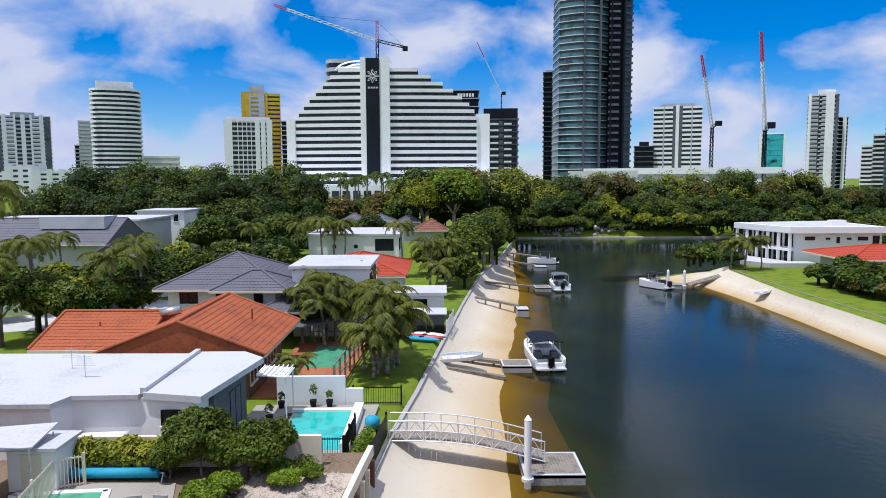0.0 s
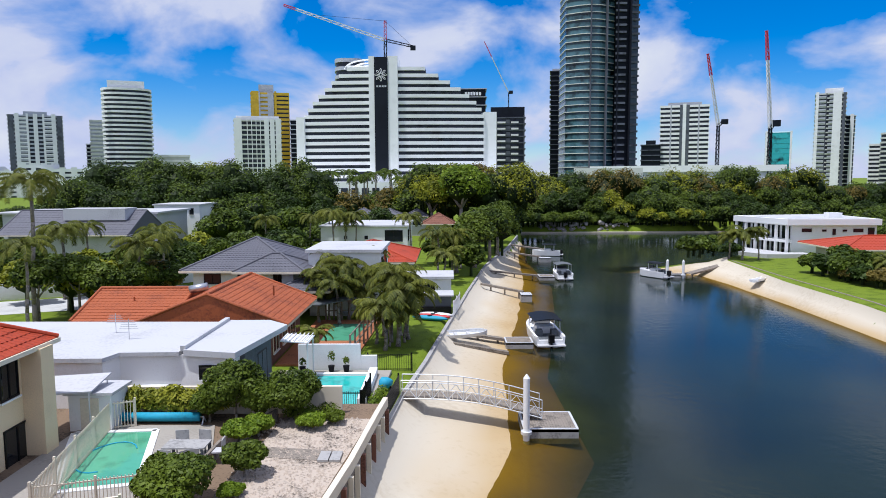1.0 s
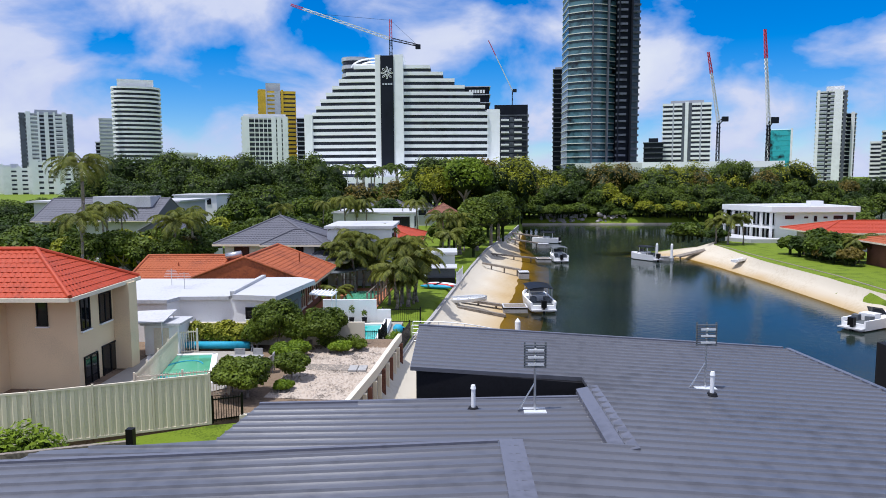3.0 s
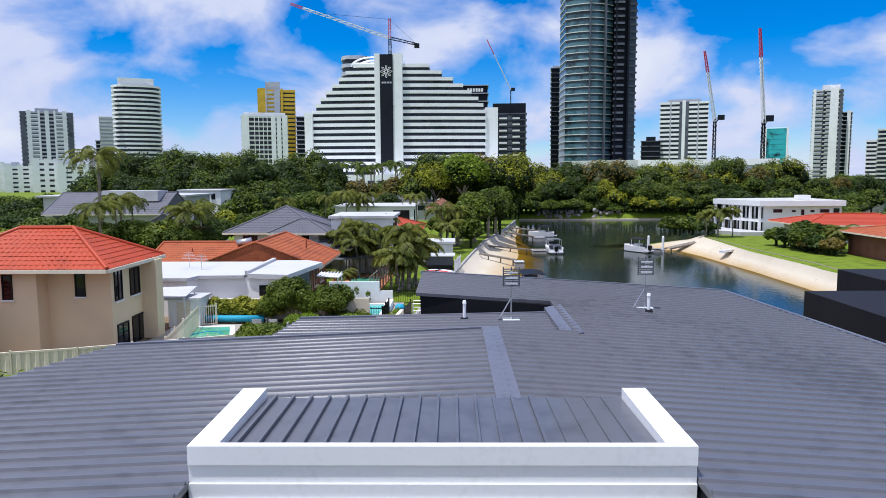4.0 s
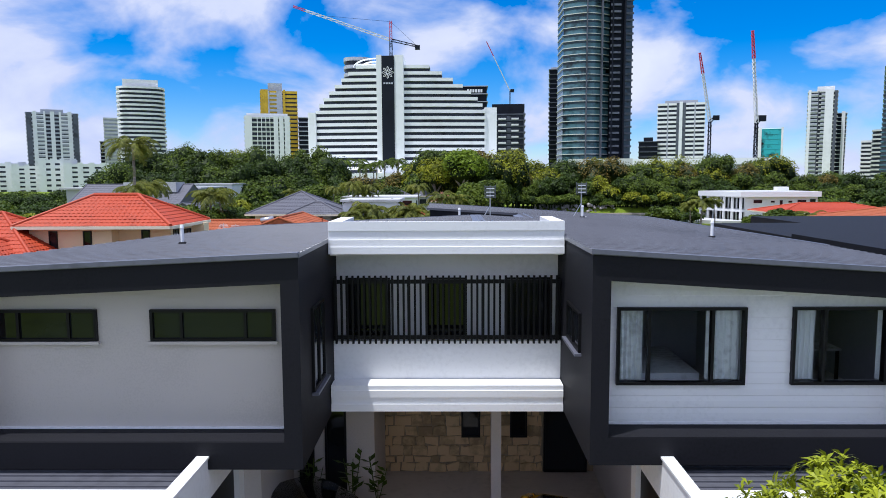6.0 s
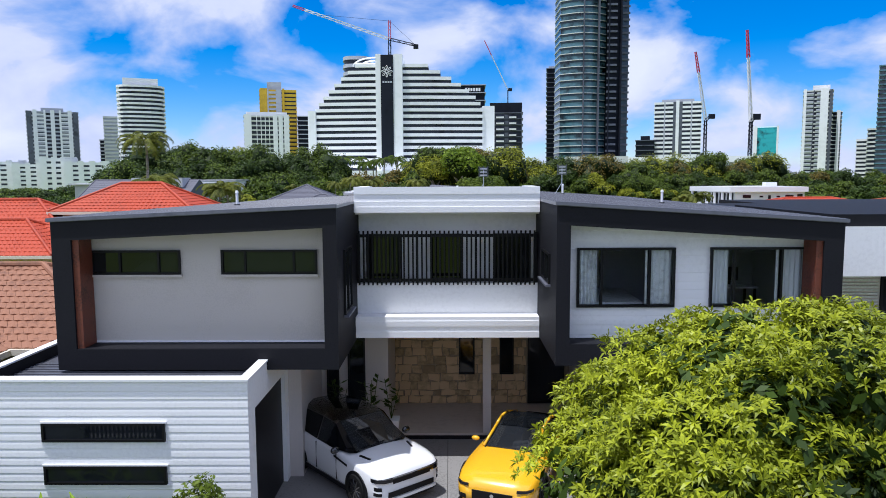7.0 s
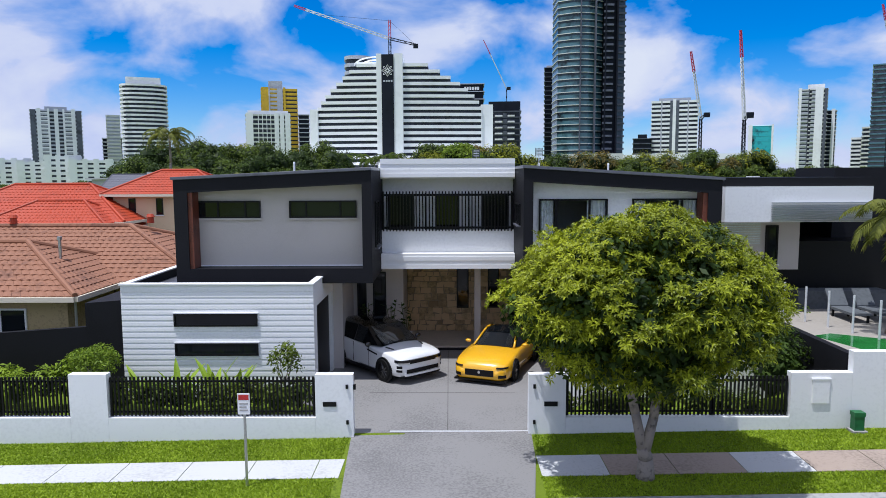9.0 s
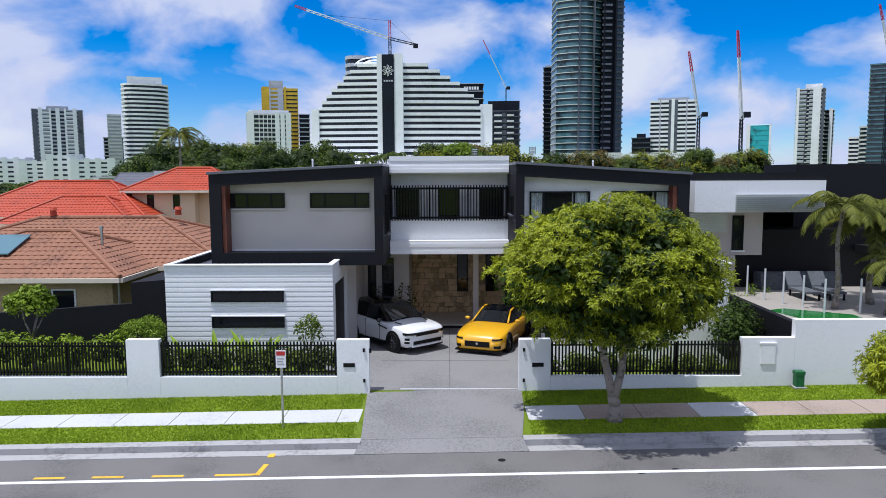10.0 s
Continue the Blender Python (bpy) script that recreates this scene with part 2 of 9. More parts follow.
M = dict(
    charcoal=mat("charcoal_render", (0.010, 0.010, 0.013), 0.65, vary=0.12, grain=20, bump=0.15, bscale=90, spec=0.2),
    grey_render=mat("warm_grey_render", (0.54, 0.495, 0.46), 0.75, vary=0.03, grain=30, coarse=0.8, bump=0.15, bscale=120),
    white_paint=mat("white_paint", (0.83, 0.83, 0.83), 0.55, vary=0.025, grain=12, coarse=0.5, bump=0.05),
    white_board=mat("white_weatherboard", (0.85, 0.85, 0.85), 0.5, vary=0.025, grain=15, coarse=0.7),
    old_white=mat("weathered_white_paint", (0.50, 0.50, 0.515), 0.6, vary=0.07, grain=6, coarse=0.4),
    roof_metal=mat("charcoal_steel_roof", (0.098, 0.100, 0.117), 0.30, metal=0.0, vary=0.1, grain=4, coarse=0.25, spec=0.6),
    flash=mat("grey_blue_flashing", (0.115, 0.118, 0.148), 0.4, vary=0.1, spec=0.6),
    black=mat("black_powder_coat", (0.004, 0.004, 0.005), 0.45, vary=0.1, spec=0.25),
    glass=glass_mat("dark_window_glass"),
    timber=mat("stained_red_timber", (0.12, 0.030, 0.014), 0.5, vary=0.25, grain=25, coarse=2),
    concrete=mat("exposed_concrete", (0.205, 0.198, 0.192), 0.85, vary=0.14, grain=18, coarse=0.35, bump=0.1, bscale=100),
    path=mat("pale_concrete_path", (0.50, 0.50, 0.49), 0.85, vary=0.08, grain=15, coarse=0.5, bump=0.2, bscale=80),
    path_brown=mat("brownish_concrete_path", (0.33, 0.26, 0.21), 0.85, vary=0.12, grain=15, coarse=0.5, bump=0.2, bscale=80),
    tile_porch=mat("beige_porch_tile", (0.52, 0.47, 0.42), 0.5, vary=0.06, grain=5),
    asphalt=asphalt_mat("street_asphalt", (0.142, 0.134, 0.126)),
    kerb=mat("kerb_concrete", (0.33, 0.32, 0.31), 0.85, vary=0.15, grain=9, coarse=1.2),
    paint_white=mat("road_paint_white", (0.75, 0.75, 0.73), 0.7, vary=0.1, grain=20),
    paint_yellow=mat("road_paint_yellow", (0.75, 0.42, 0.03), 0.7, vary=0.12, grain=20),
    grass=mat("lawn_grass", (0.125, 0.175, 0.012), 0.9, vary=0.2, grain=14, coarse=0.7, bump=0.8, bscale=60, tint=(0.06, 0.095, 0.006), spec=0.2),
    soil=mat("garden_soil", (0.16, 0.11, 0.07), 0.95, vary=0.3, grain=10, bump=0.6, bscale=30),
    sand=mat("pale_beach_sand", (0.55, 0.49, 0.39), 0.95, vary=0.06, grain=3, coarse=0.18, tint=(0.52, 0.45, 0.34), bump=0.4, bscale=14),
    orange_tile=mat("orange_roof_tile", (0.35, 0.040, 0.008), 0.6, vary=0.2, grain=9, coarse=0.9, rand=0.25),
    red_tile=mat("faded_red_roof_tile", (0.30, 0.072, 0.020), 0.7, vary=0.22, grain=7, coarse=0.7, tint=(0.15, 0.032, 0.012), rand=0.2),
    brown_tile=mat("mottled_brown_roof_tile", (0.215, 0.096, 0.052), 0.75, vary=0.3, grain=6, coarse=0.8, tint=(0.11, 0.046, 0.026), rand=0.35),
    slate_tile=mat("slate_grey_roof_tile", (0.10, 0.10, 0.12), 0.6, vary=0.15, grain=7, rand=0.2),
    cream=mat("cream_render", (0.74, 0.59, 0.38), 0.8, vary=0.05, grain=20, coarse=0.5, bump=0.2, bscale=60),
    cream_light=mat("pale_cream_steel", (0.74, 0.66, 0.52), 0.5, vary=0.04, grain=10),
    brick=mat("brown_brick", (0.17, 0.07, 0.045), 0.85, vary=0.25, grain=14, bump=0.4, bscale=25),
    tan_brick=mat("tan_brick", (0.45, 0.34, 0.18), 0.85, vary=0.15, grain=14, bump=0.3, bscale=25),
    deck=mat("red_deck_paving", (0.33, 0.12, 0.05), 0.75, vary=0.2, grain=8),
    paving=mat("pale_pool_paving", (0.33, 0.30, 0.26), 0.75, vary=0.06, grain=8),
    pool=mat("turquoise_pool_water", (0.03, 0.42, 0.38), 0.05, vary=0.12, grain=2.0, coarse=0.5, bump=0.2, bscale=4, spec=0.6),
    pool_green=mat("green_pool_water", (0.10, 0.36, 0.22), 0.05, vary=0.12, grain=1.5, coarse=0.5, bump=0.2, bscale=4, spec=0.6),
    bark=mat("grey_bark", (0.22, 0.19, 0.16), 0.9, vary=0.3, grain=12, coarse=3, bump=0.6, bscale=25),
    steel=mat("galvanised_steel", (0.55, 0.56, 0.57), 0.35, metal=0.9, vary=0.08, grain=20),
    alu=mat("white_aluminium", (0.72, 0.73, 0.74), 0.4, metal=0.3, vary=0.05),
    rubber=mat("tyre_rubber", (0.006, 0.006, 0.006), 0.8, vary=0.2, spec=0.2),
    wood_grey=mat("weathered_jetty_timber", (0.20, 0.17, 0.14), 0.85, vary=0.25, grain=10, coarse=2, bump=0.4),
    stone=mat("sandstone_cladding", (0.58, 0.42, 0.23), 0.85, vary=0.2, grain=7, coarse=2.0, bump=0.6, bscale=20, rand=0.9),
    rock=mat("grey_rock", (0.30, 0.28, 0.26), 0.9, vary=0.3, grain=4, bump=0.8, bscale=8, rand=0.5, island=True),
    far_white=mat("far_tower_white", (0.86, 0.87, 0.88), 0.7, vary=0.04, grain=0.3, coarse=0.05),
    far_glass=mat("far_tower_glass", (0.035, 0.040, 0.058), 0.45, vary=0.3, grain=0.5, coarse=0.1, spec=0.2),
    far_cream=mat("far_tower_cream", (0.62, 0.64, 0.60), 0.7, vary=0.04, grain=0.3, coarse=0.05),
    far_dark=mat("far_tower_charcoal", (0.012, 0.015, 0.024), 0.65, vary=0.1, grain=0.3, coarse=0.05, spec=0.15),
    far_grey=mat("far_tower_grey", (0.46, 0.48, 0.54), 0.6, vary=0.06, grain=0.3, coarse=0.05),
    far_yellow=mat("far_tower_yellow", (0.62, 0.40, 0.02), 0.6, vary=0.06, grain=0.3, coarse=0.05),
    far_blueglass=mat("far_tower_blue_glass", (0.060, 0.125, 0.150), 0.18, vary=0.5, grain=0.25, coarse=0.07, spec=0.5),
    far_slate=mat("far_tower_slate_balcony", (0.085, 0.095, 0.12), 0.5, vary=0.25, grain=0.3, coarse=0.08),
    far_spandrel=mat("far_tower_spandrel_glass", (0.018, 0.036, 0.050), 0.25, vary=0.4, grain=0.25, coarse=0.07),
    far_teal=mat("teal_glass", (0.03, 0.30, 0.33), 0.25, vary=0.5, grain=0.25, coarse=0.1),
    crane_red=mat("crane_red", (0.55, 0.03, 0.06), 0.5),
    crane_white=mat("crane_white", (0.7, 0.7, 0.7), 0.5),
    windscreen=mat("windscreen_glass", (0.03, 0.034, 0.038), 0.05, vary=0.3, grain=2, spec=0.9, coat=1.0),
    car_white=mat("white_car_paint", (0.82, 0.82, 0.82), 0.25, vary=0.01, coat=1.0),
    car_yellow=mat("orange_yellow_car_paint", (0.85, 0.45, 0.012), 0.25, vary=0.01, coat=1.0),
    gloss_black=mat("gloss_black", (0.008, 0.008, 0.009), 0.08, vary=0.1, coat=1.0),
    chrome=mat("chrome", (0.7, 0.7, 0.7), 0.15, metal=1.0, vary=0.02),
    teal_plastic=mat("teal_blue_fabric", (0.02, 0.30, 0.45), 0.7, vary=0.1),
    red_plastic=mat("red_plastic", (0.5, 0.03, 0.03), 0.45),
    green_plastic=mat("green_plastic", (0.012, 0.12, 0.035), 0.5),
    gravel=mat("pale_garden_gravel", (0.36, 0.30, 0.245), 0.95, vary=0.35, grain=9, coarse=1.5, bump=1.0, bscale=9),
    window_clear=clear_mat("window_glass"),
    room_wall=mat("grey_room_paint", (0.42, 0.42, 0.43), 0.8, vary=0.03),
    dark_gap=mat("dark_joint", (0.05, 0.047, 0.043), 0.9),
    mortar=mat("tan_mortar", (0.30, 0.24, 0.16), 0.9, vary=0.2),
    pool_dark=mat("deep_green_pool_water", (0.025, 0.17, 0.035), 0.05, vary=0.12, grain=1.5, coarse=0.5, bump=0.2, bscale=4, spec=0.5),
    curtain=mat("white_curtain", (0.7, 0.7, 0.7), 0.8),
    shadecloth=mat("grey_shadecloth", (0.10, 0.11, 0.12), 0.9),
)
LEAF = dict(
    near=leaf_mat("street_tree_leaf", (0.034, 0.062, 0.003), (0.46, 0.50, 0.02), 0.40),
    forest=leaf_mat("forest_leaf", (0.014, 0.032, 0.004), (0.14, 0.195, 0.016)),
    forest_y=leaf_mat("yellow_green_leaf", (0.05, 0.075, 0.004), (0.34, 0.35, 0.018)),
    forest_b=leaf_mat("brown_green_leaf", (0.045, 0.044, 0.008), (0.25, 0.185, 0.035)),
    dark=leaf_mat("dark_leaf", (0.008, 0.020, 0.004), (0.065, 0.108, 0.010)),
    palm=leaf_mat("palm_frond_green", (0.022, 0.042, 0.006), (0.22, 0.23, 0.035)),
    bright=leaf_mat("bright_garden_leaf", (0.05, 0.10, 0.006), (0.25, 0.34, 0.02)),
    grass=leaf_mat("grass_blade", (0.14, 0.23, 0.008), (0.36, 0.47, 0.022)),
    # near-black for crown cores: the shade between leaves put into colour
    deep=leaf_mat("crown_shade_core", (0.008, 0.018, 0.002), (0.03, 0.05, 0.006)),
    paddle=leaf_mat("paddle_leaf", (0.12, 0.22, 0.012), (0.42, 0.55, 0.05)),
    feather=leaf_mat("feathery_yellow_leaf", (0.09, 0.12, 0.008), (0.44, 0.42, 0.035)),
    shrub=leaf_mat("shrub_leaf", (0.02, 0.042, 0.005), (0.15, 0.20, 0.016)),
)
WATER = water_mat()


def wet_sand():
    """Sand that turns tan and damp towards the water; the mesh says how far."""
    m = M["sand"]
    nt = m.node_tree
    N, L = nt.nodes, nt.links
    b = N["Principled BSDF"]
    old = b.inputs["Base Color"].links[0].from_socket
    wet = N.new("ShaderNodeVertexColor"); wet.layer_name = "wet"
    mix = N.new("ShaderNodeMixRGB")
    mix.blend_type = "MULTIPLY"
    mix.inputs[2].default_value = (0.80, 0.63, 0.38, 1)
    L.new(wet.outputs[0], mix.inputs[0]); L.new(old, mix.inputs[1]); L.new(mix.outputs[0], b.inputs["Base Color"])


wet_sand()

# ---- building helpers ----
def box(bm, x0, x1, y0, y1, z0, z1):
    vs = [bm.verts.new(p) for p in ((x0, y0, z0), (x1, y0, z0), (x1, y1, z0), (x0, y1, z0), (x0, y0, z1), (x1, y0, z1), (x1, y1, z1), (x0, y1, z1))]
    for f in ((3, 2, 1, 0), (4, 5, 6, 7), (0, 1, 5, 4), (1, 2, 6, 5), (2, 3, 7, 6), (3, 0, 4, 7)):
        bm.faces.new([vs[i] for i in f])
    return bm


def prism(bm, poly, z0, z1):
    """An upright prism over a polygon; z0 and z1 are heights or functions of x and y."""
    f0 = z0 if callable(z0) else (lambda x, y: z0)
    f1 = z1 if callable(z1) else (lambda x, y: z1)
    a = [bm.verts.new((x, y, f0(x, y))) for x, y in poly]
    b = [bm.verts.new((x, y, f1(x, y))) for x, y in poly]
    bm.faces.new(a[::-1])
    bm.faces.new(b)
    n = len(poly)
    for i in range(n):
        bm.faces.new((a[i], a[(i + 1) % n], b[(i + 1) % n], b[i]))
    return bm


def rod(bm, p, q, r0, r1=None, seg=8):
    """A tapered round bar from p to q."""
    p, q = Vector(p), Vector(q)
    r1 = r0 if r1 is None else r1
    d = (q - p).normalized()
    u = d.orthogonal().normalized()
    v = d.cross(u)
    a = [bm.verts.new(p + (u * math.cos(k * math.tau / seg) + v * math.sin(k * math.tau / seg)) * r0) for k in range(seg)]
    b = [bm.verts.new(q + (u * math.cos(k * math.tau / seg) + v * math.sin(k * math.tau / seg)) * r1) for k in range(seg)]
    for k in range(seg):
        bm.faces.new((a[k], a[(k + 1) % seg], b[(k + 1) % seg], b[k]))
    bm.faces.new(a[::-1])
    bm.faces.new(b)
    return bm


def limb(bm, pts, radii, seg=8):
    for i in range(len(pts) - 1):
        rod(bm, pts[i], pts[i + 1], radii[i], radii[i + 1], seg)
    return bm


def quad(bm, *ps):
    bm.faces.new([bm.verts.new(p) for p in ps])
    return bm


def mesh_of(name, bm, material, smooth=False, bevel=0.0):
    if bevel:
        bmesh.ops.bevel(bm, geom=[e for e in bm.edges if len(e.link_faces) == 2 and e.calc_face_angle(0) > 0.6], offset=bevel, segments=2, affect="EDGES", clamp_overlap=True)
    bmesh.ops.recalc_face_normals(bm, faces=bm.faces)
    me = bpy.data.meshes.new(name)
    bm.to_mesh(me)
    bm.free()
    me.materials.append(material)
    if smooth:
        me.polygons.foreach_set("use_smooth", [True] * len(me.polygons))
    return me


def B():
    return bmesh.new()


def thing(name, label, category, base=(0, 0, 0), group="", kind=""):
    """An empty at a thing's base; its parts are given in the world's metres."""
    return tagged(set_at(new(name), base), label, category, group, kind)


def set_at(ob, base):
    ob.matrix_world = base if isinstance(base, Matrix) else Matrix.Translation(base)
    ob.empty_display_size = 0.2
    return ob


def part(name, bm, material, parent, label="", smooth=False, bevel=0.0):
    """One mesh under a thing or a part; its vertices are in the thing's own frame shifted to the world."""
    me = bm if isinstance(bm, bpy.types.Mesh) else mesh_of(name, bm, material, smooth, bevel)
    ob = new(name, me)
    ob.parent = parent
    ob.matrix_parent_inverse = world_of(parent).inverted()
    if label:
        ob["label"] = label
    return ob


def world_of(ob):
    m = ob.matrix_basis.copy()
    while ob.parent:
        m = ob.parent.matrix_basis @ ob.matrix_parent_inverse @ m if not ob.parent.parent else world_of(ob.parent) @ ob.matrix_parent_inverse @ m
        break
    return m


def local(name, bm, material, parent, label="", smooth=False, bevel=0.0, at=None):
    """One mesh under a thing, with its vertices in the parent's frame."""
    me = bm if isinstance(bm, bpy.types.Mesh) else mesh_of(name, bm, material, smooth, bevel)
    ob = new(name, me)
    ob.parent = parent
    if at is not None:
        ob.matrix_basis = at if isinstance(at, Matrix) else Matrix.Translation(at)
    if label:
        ob["label"] = label
    return ob


def solo(name, bm, material, label, category, group="", kind="", smooth=False, bevel=0.0):
    """A thing that is one mesh."""
    me = bm if isinstance(bm, bpy.types.Mesh) else mesh_of(name, bm, material, smooth, bevel)
    return tagged(new(name, me), label, category, group, kind)


def from_np(name, verts, faces, material, smooth=False):
    me = bpy.data.meshes.new(name)
    me.from_pydata(verts.tolist() if hasattr(verts, "tolist") else verts, [], faces.tolist() if hasattr(faces, "tolist") else faces)
    me.materials.append(material)
    if smooth:
        me.polygons.foreach_set("use_smooth", [True] * len(me.polygons))
    return me

# ---- ground, canal, beach, road ----
WATER_Z = -1.8


def along(pts, y):
    """x on a line of (y, x) points."""
    ys = [p[0] for p in pts]
    return float(np.interp(y, ys, [p[1] for p in pts]))


LEFT_WALL = [(15, -4.6), (28, -4.5), (34, -3.7), (40, -3.1), (51, -1.6), (60, -0.5), (80, 2.0), (101, 4.9), (126, 10.0), (150, 14.0), (178, 17.0)]
LEFT_SHORE = [(15, -1.0), (28, -0.3), (35, 1.2), (41, 2.9), (56, 3.6), (73, 6.3), (97, 9.5), (126, 11.8), (150, 15.0), (178, 17.6)]
RIGHT_WALL = [(15, 36.6), (45, 37.2), (72, 37.8), (84, 37.6), (95, 38.4), (105, 39.2), (112, 42.0), (118, 60.0), (125, 140.0)]
RIGHT_SHORE = [(15, 34.4), (45, 35.1), (64, 35.9), (80, 36.0), (95, 35.5), (103, 34.7), (108, 30.5), (112, 31.0), (118, 55.0), (125, 140.0)]


def far_bank(x):
    return 177.0 + max(0.0, x - 60) * 1.1


def street_z(x, y=0.0):
    """The street and its verge climb gently towards the east."""
    return 0.018 * max(-60.0, min(60.0, x))


def ground_z(x, y):
    """Height of the bare ground: lots at 0, road a kerb lower, beach falling to the canal bed."""
    if y < -8.1:
        return -0.2 + street_z(x)
    if y < -4.3:
        return street_z(x)
    if y < 17.0 or y > far_bank(x) + 2.5:
        return 0.0
    if y > far_bank(x):
        return -2.6 + 2.6 * (y - far_bank(x)) / 2.5
    lw, ls = along(LEFT_WALL, y), along(LEFT_SHORE, y)
    rw, rs = (along(RIGHT_WALL, y), along(RIGHT_SHORE, y)) if y < 125 else (9999, 9998)
    if x <= lw:
        return 0.0
    if x >= rw:
        return 0.0
    bed = -3.4
    zl = -0.75 + (x - lw) / max(0.5, ls - lw) * (WATER_Z + 0.75)
    zr = -0.35 + (rw - x) / max(0.5, rw - rs) * (WATER_Z + 0.35)
    z = max(bed, zl, zr)
    if y < 20:
        z = max(z, -0.4 - (y - 17) * 0.9)
    return z


def axis(fine0, fine1, step, lo, hi):
    a = list(np.arange(fine0, fine1 + 1e-6, step))
    d, v = step, fine0
    left = []
    while v > lo:
        d *= 1.5
        v -= d
        left.append(v)
    d, v = step, fine1
    right = []
    while v < hi:
        d *= 1.5
        v += d
        right.append(v)
    return left[::-1] + a + right


def sheet(xs, ys, zf):
    nx, ny = len(xs), len(ys)
    V = [(x, y, zf(x, y)) for y in ys for x in xs]
    F = [(j * nx + i, j * nx + i + 1, (j + 1) * nx + i + 1, (j + 1) * nx + i) for j in range(ny - 1) for i in range(nx - 1)]
    return V, F


GX = axis(-12, 62, 0.8, -4000, 4000)
GY = sorted(axis(-7.5, 182, 1.0, -4000, 4000) + [-8.11, -8.09, -4.31, -4.29, 16.99, 17.02])
gV, gF = sheet(GX, GY, ground_z)
solo("ground", from_np("ground", gV, gF, M["grass"], True), None, "green mown lawn and garden ground around the houses", "ground", kind="structure")


def beach(name, wall, shore, side, y0, y1):
    """Sand from the garden wall down under the water."""
    ys = np.arange(y0, y1 + 0.1, 1.0)
    V, F = [], []
    n = 9
    for y in ys:
        w, s = along(wall, y), along(shore, y)
        for k in range(n):
            x = w + (s - w) * k / (n - 1) * 1.75
            V.append((x, y, ground_z(x, y) + 0.02 + 0.05 * noise.noise((x * 0.5, y * 0.35, 3)) + (0.02 if k else 0.05)))
    for j in range(len(ys) - 1):
        for k in range(n - 1):
            a = j * n + k
            F.append((a, a + 1, a + n + 1, a + n) if side > 0 else (a, a + n, a + n + 1, a + 1))
    me = from_np(name, V, F, M["sand"], True)
    at = me.color_attributes.new("wet", "FLOAT_COLOR", "POINT")
    cols = []
    for x, y, z in V:
        k = max(0.0, min(1.0, (-1.05 - z + 0.22 * noise.noise((x * 0.5, y * 0.25, 1.0))) / 0.75))
        cols += [k, k, k, 1.0]
    at.data.foreach_set("color", cols)
    solo(name, me, None, "pale sandy canal beach sloping down to the water", "beach", kind="structure")


beach("beach_west", LEFT_WALL, LEFT_SHORE, 1, 18, 150)
beach("beach_east", RIGHT_WALL, RIGHT_SHORE, -1, 30, 110)


def canal():
    xs = axis(-4, 46, 0.8, -300, 2500)
    ys = axis(17.5, 185, 1.2, 16, 2500)
    V, F = sheet(xs, ys, lambda x, y: WATER_Z)
    me = from_np("canal_water", V, F, WATER, True)
    at = me.color_attributes.new("shallow", "FLOAT_COLOR", "POINT")
    cols = []
    for x, y, z in V:
        d = WATER_Z - ground_z(x, y) if y < 150 else 2.0
        wob = 0.35 * noise.noise((x * 0.35, y * 0.22, 0.0))
        k = max(0.0, min(1.0, 1.0 - (d + 0.02 + wob) / 1.5)) * 0.95
        cols += [k, k, k, 1.0]
    at.data.foreach_set("color", cols)
    solo("canal_water", me, None, "calm dark blue-green canal water with light ripples", "water", kind="structure")


canal()

# street
def street_slab(x0, x1, y0, y1, z0, z1, bm=None):
    """A flat slab that follows the street's gentle climb."""
    bm = bm or B()
    for a, b in ((-900, -60), (-60, 60), (60, 900)):
        a, b = max(a, x0), min(b, x1)
        if b > a:
            prism(bm, [(a, y0), (b, y0), (b, y1), (a, y1)], lambda x, y: z0 + street_z(x), lambda x, y: z1 + street_z(x))
    return bm


solo("road", street_slab(-900, 900, -19.0, -8.1, -0.35, -0.15), M["asphalt"], "grey asphalt street with white edge line", "road", kind="structure")
bm = B()
for x0, x1 in ((-200, -2.2), (1.8, 200)):
    street_slab(x0, x1, -8.28, -7.97, -0.2, 0.012, bm)
solo("kerb", bm, M["kerb"], "worn concrete kerb along the street verge", "kerb", kind="structure", bevel=0.03)
bm = B()
for x0, x1 in ((-200, 200),):
    street_slab(x0, x1, -8.62, -8.29, -0.2, -0.138, bm)
solo("gutter", bm, M["kerb"], "stained concrete gutter strip beside the kerb", "gutter", kind="structure")
solo("road_line", street_slab(-60, 60, -9.93, -9.81, -0.16, -0.144), M["paint_white"], "white painted line along the asphalt street", "road marking", kind="structure")
solo("verge_south", street_slab(-900, 900, -60, -19.0, -0.35, -0.05), M["grass"], "grass verge on the far side of the street", "verge", kind="structure")
bm = B()
prism(bm, [(-2.48, -4.21), (2.14, -4.21), (2.05, -6.0), (1.78, -8.1), (-2.2, -8.1), (-2.36, -6.0)], -0.2, lambda x, y: 0.02 + street_z(x))
prism(bm, [(-4.6, 4.4), (-4.6, -1.5), (-3.8, -2.2), (-3.0, -2.6), (-3.0, -4.2), (2.6, -4.2), (2.7, -2.6), (3.6, -2.2), (4.6, -1.5), (4.6, 4.8)], -0.1, 0.012)
prism(bm, [(-2.2, -8.1), (-2.3, -8.63), (1.9, -8.63), (1.78, -8.1)], -0.25, lambda x, y: (0.014 if y > -8.3 else -0.134) + street_z(x))
solo("driveway", bm, M["concrete"], "grey exposed aggregate concrete driveway with saw-cut joints", "driveway", kind="structure")
bm = B()
box(bm, -0.008, 0.008, -8.1, 4.3, 0.0, 0.017)
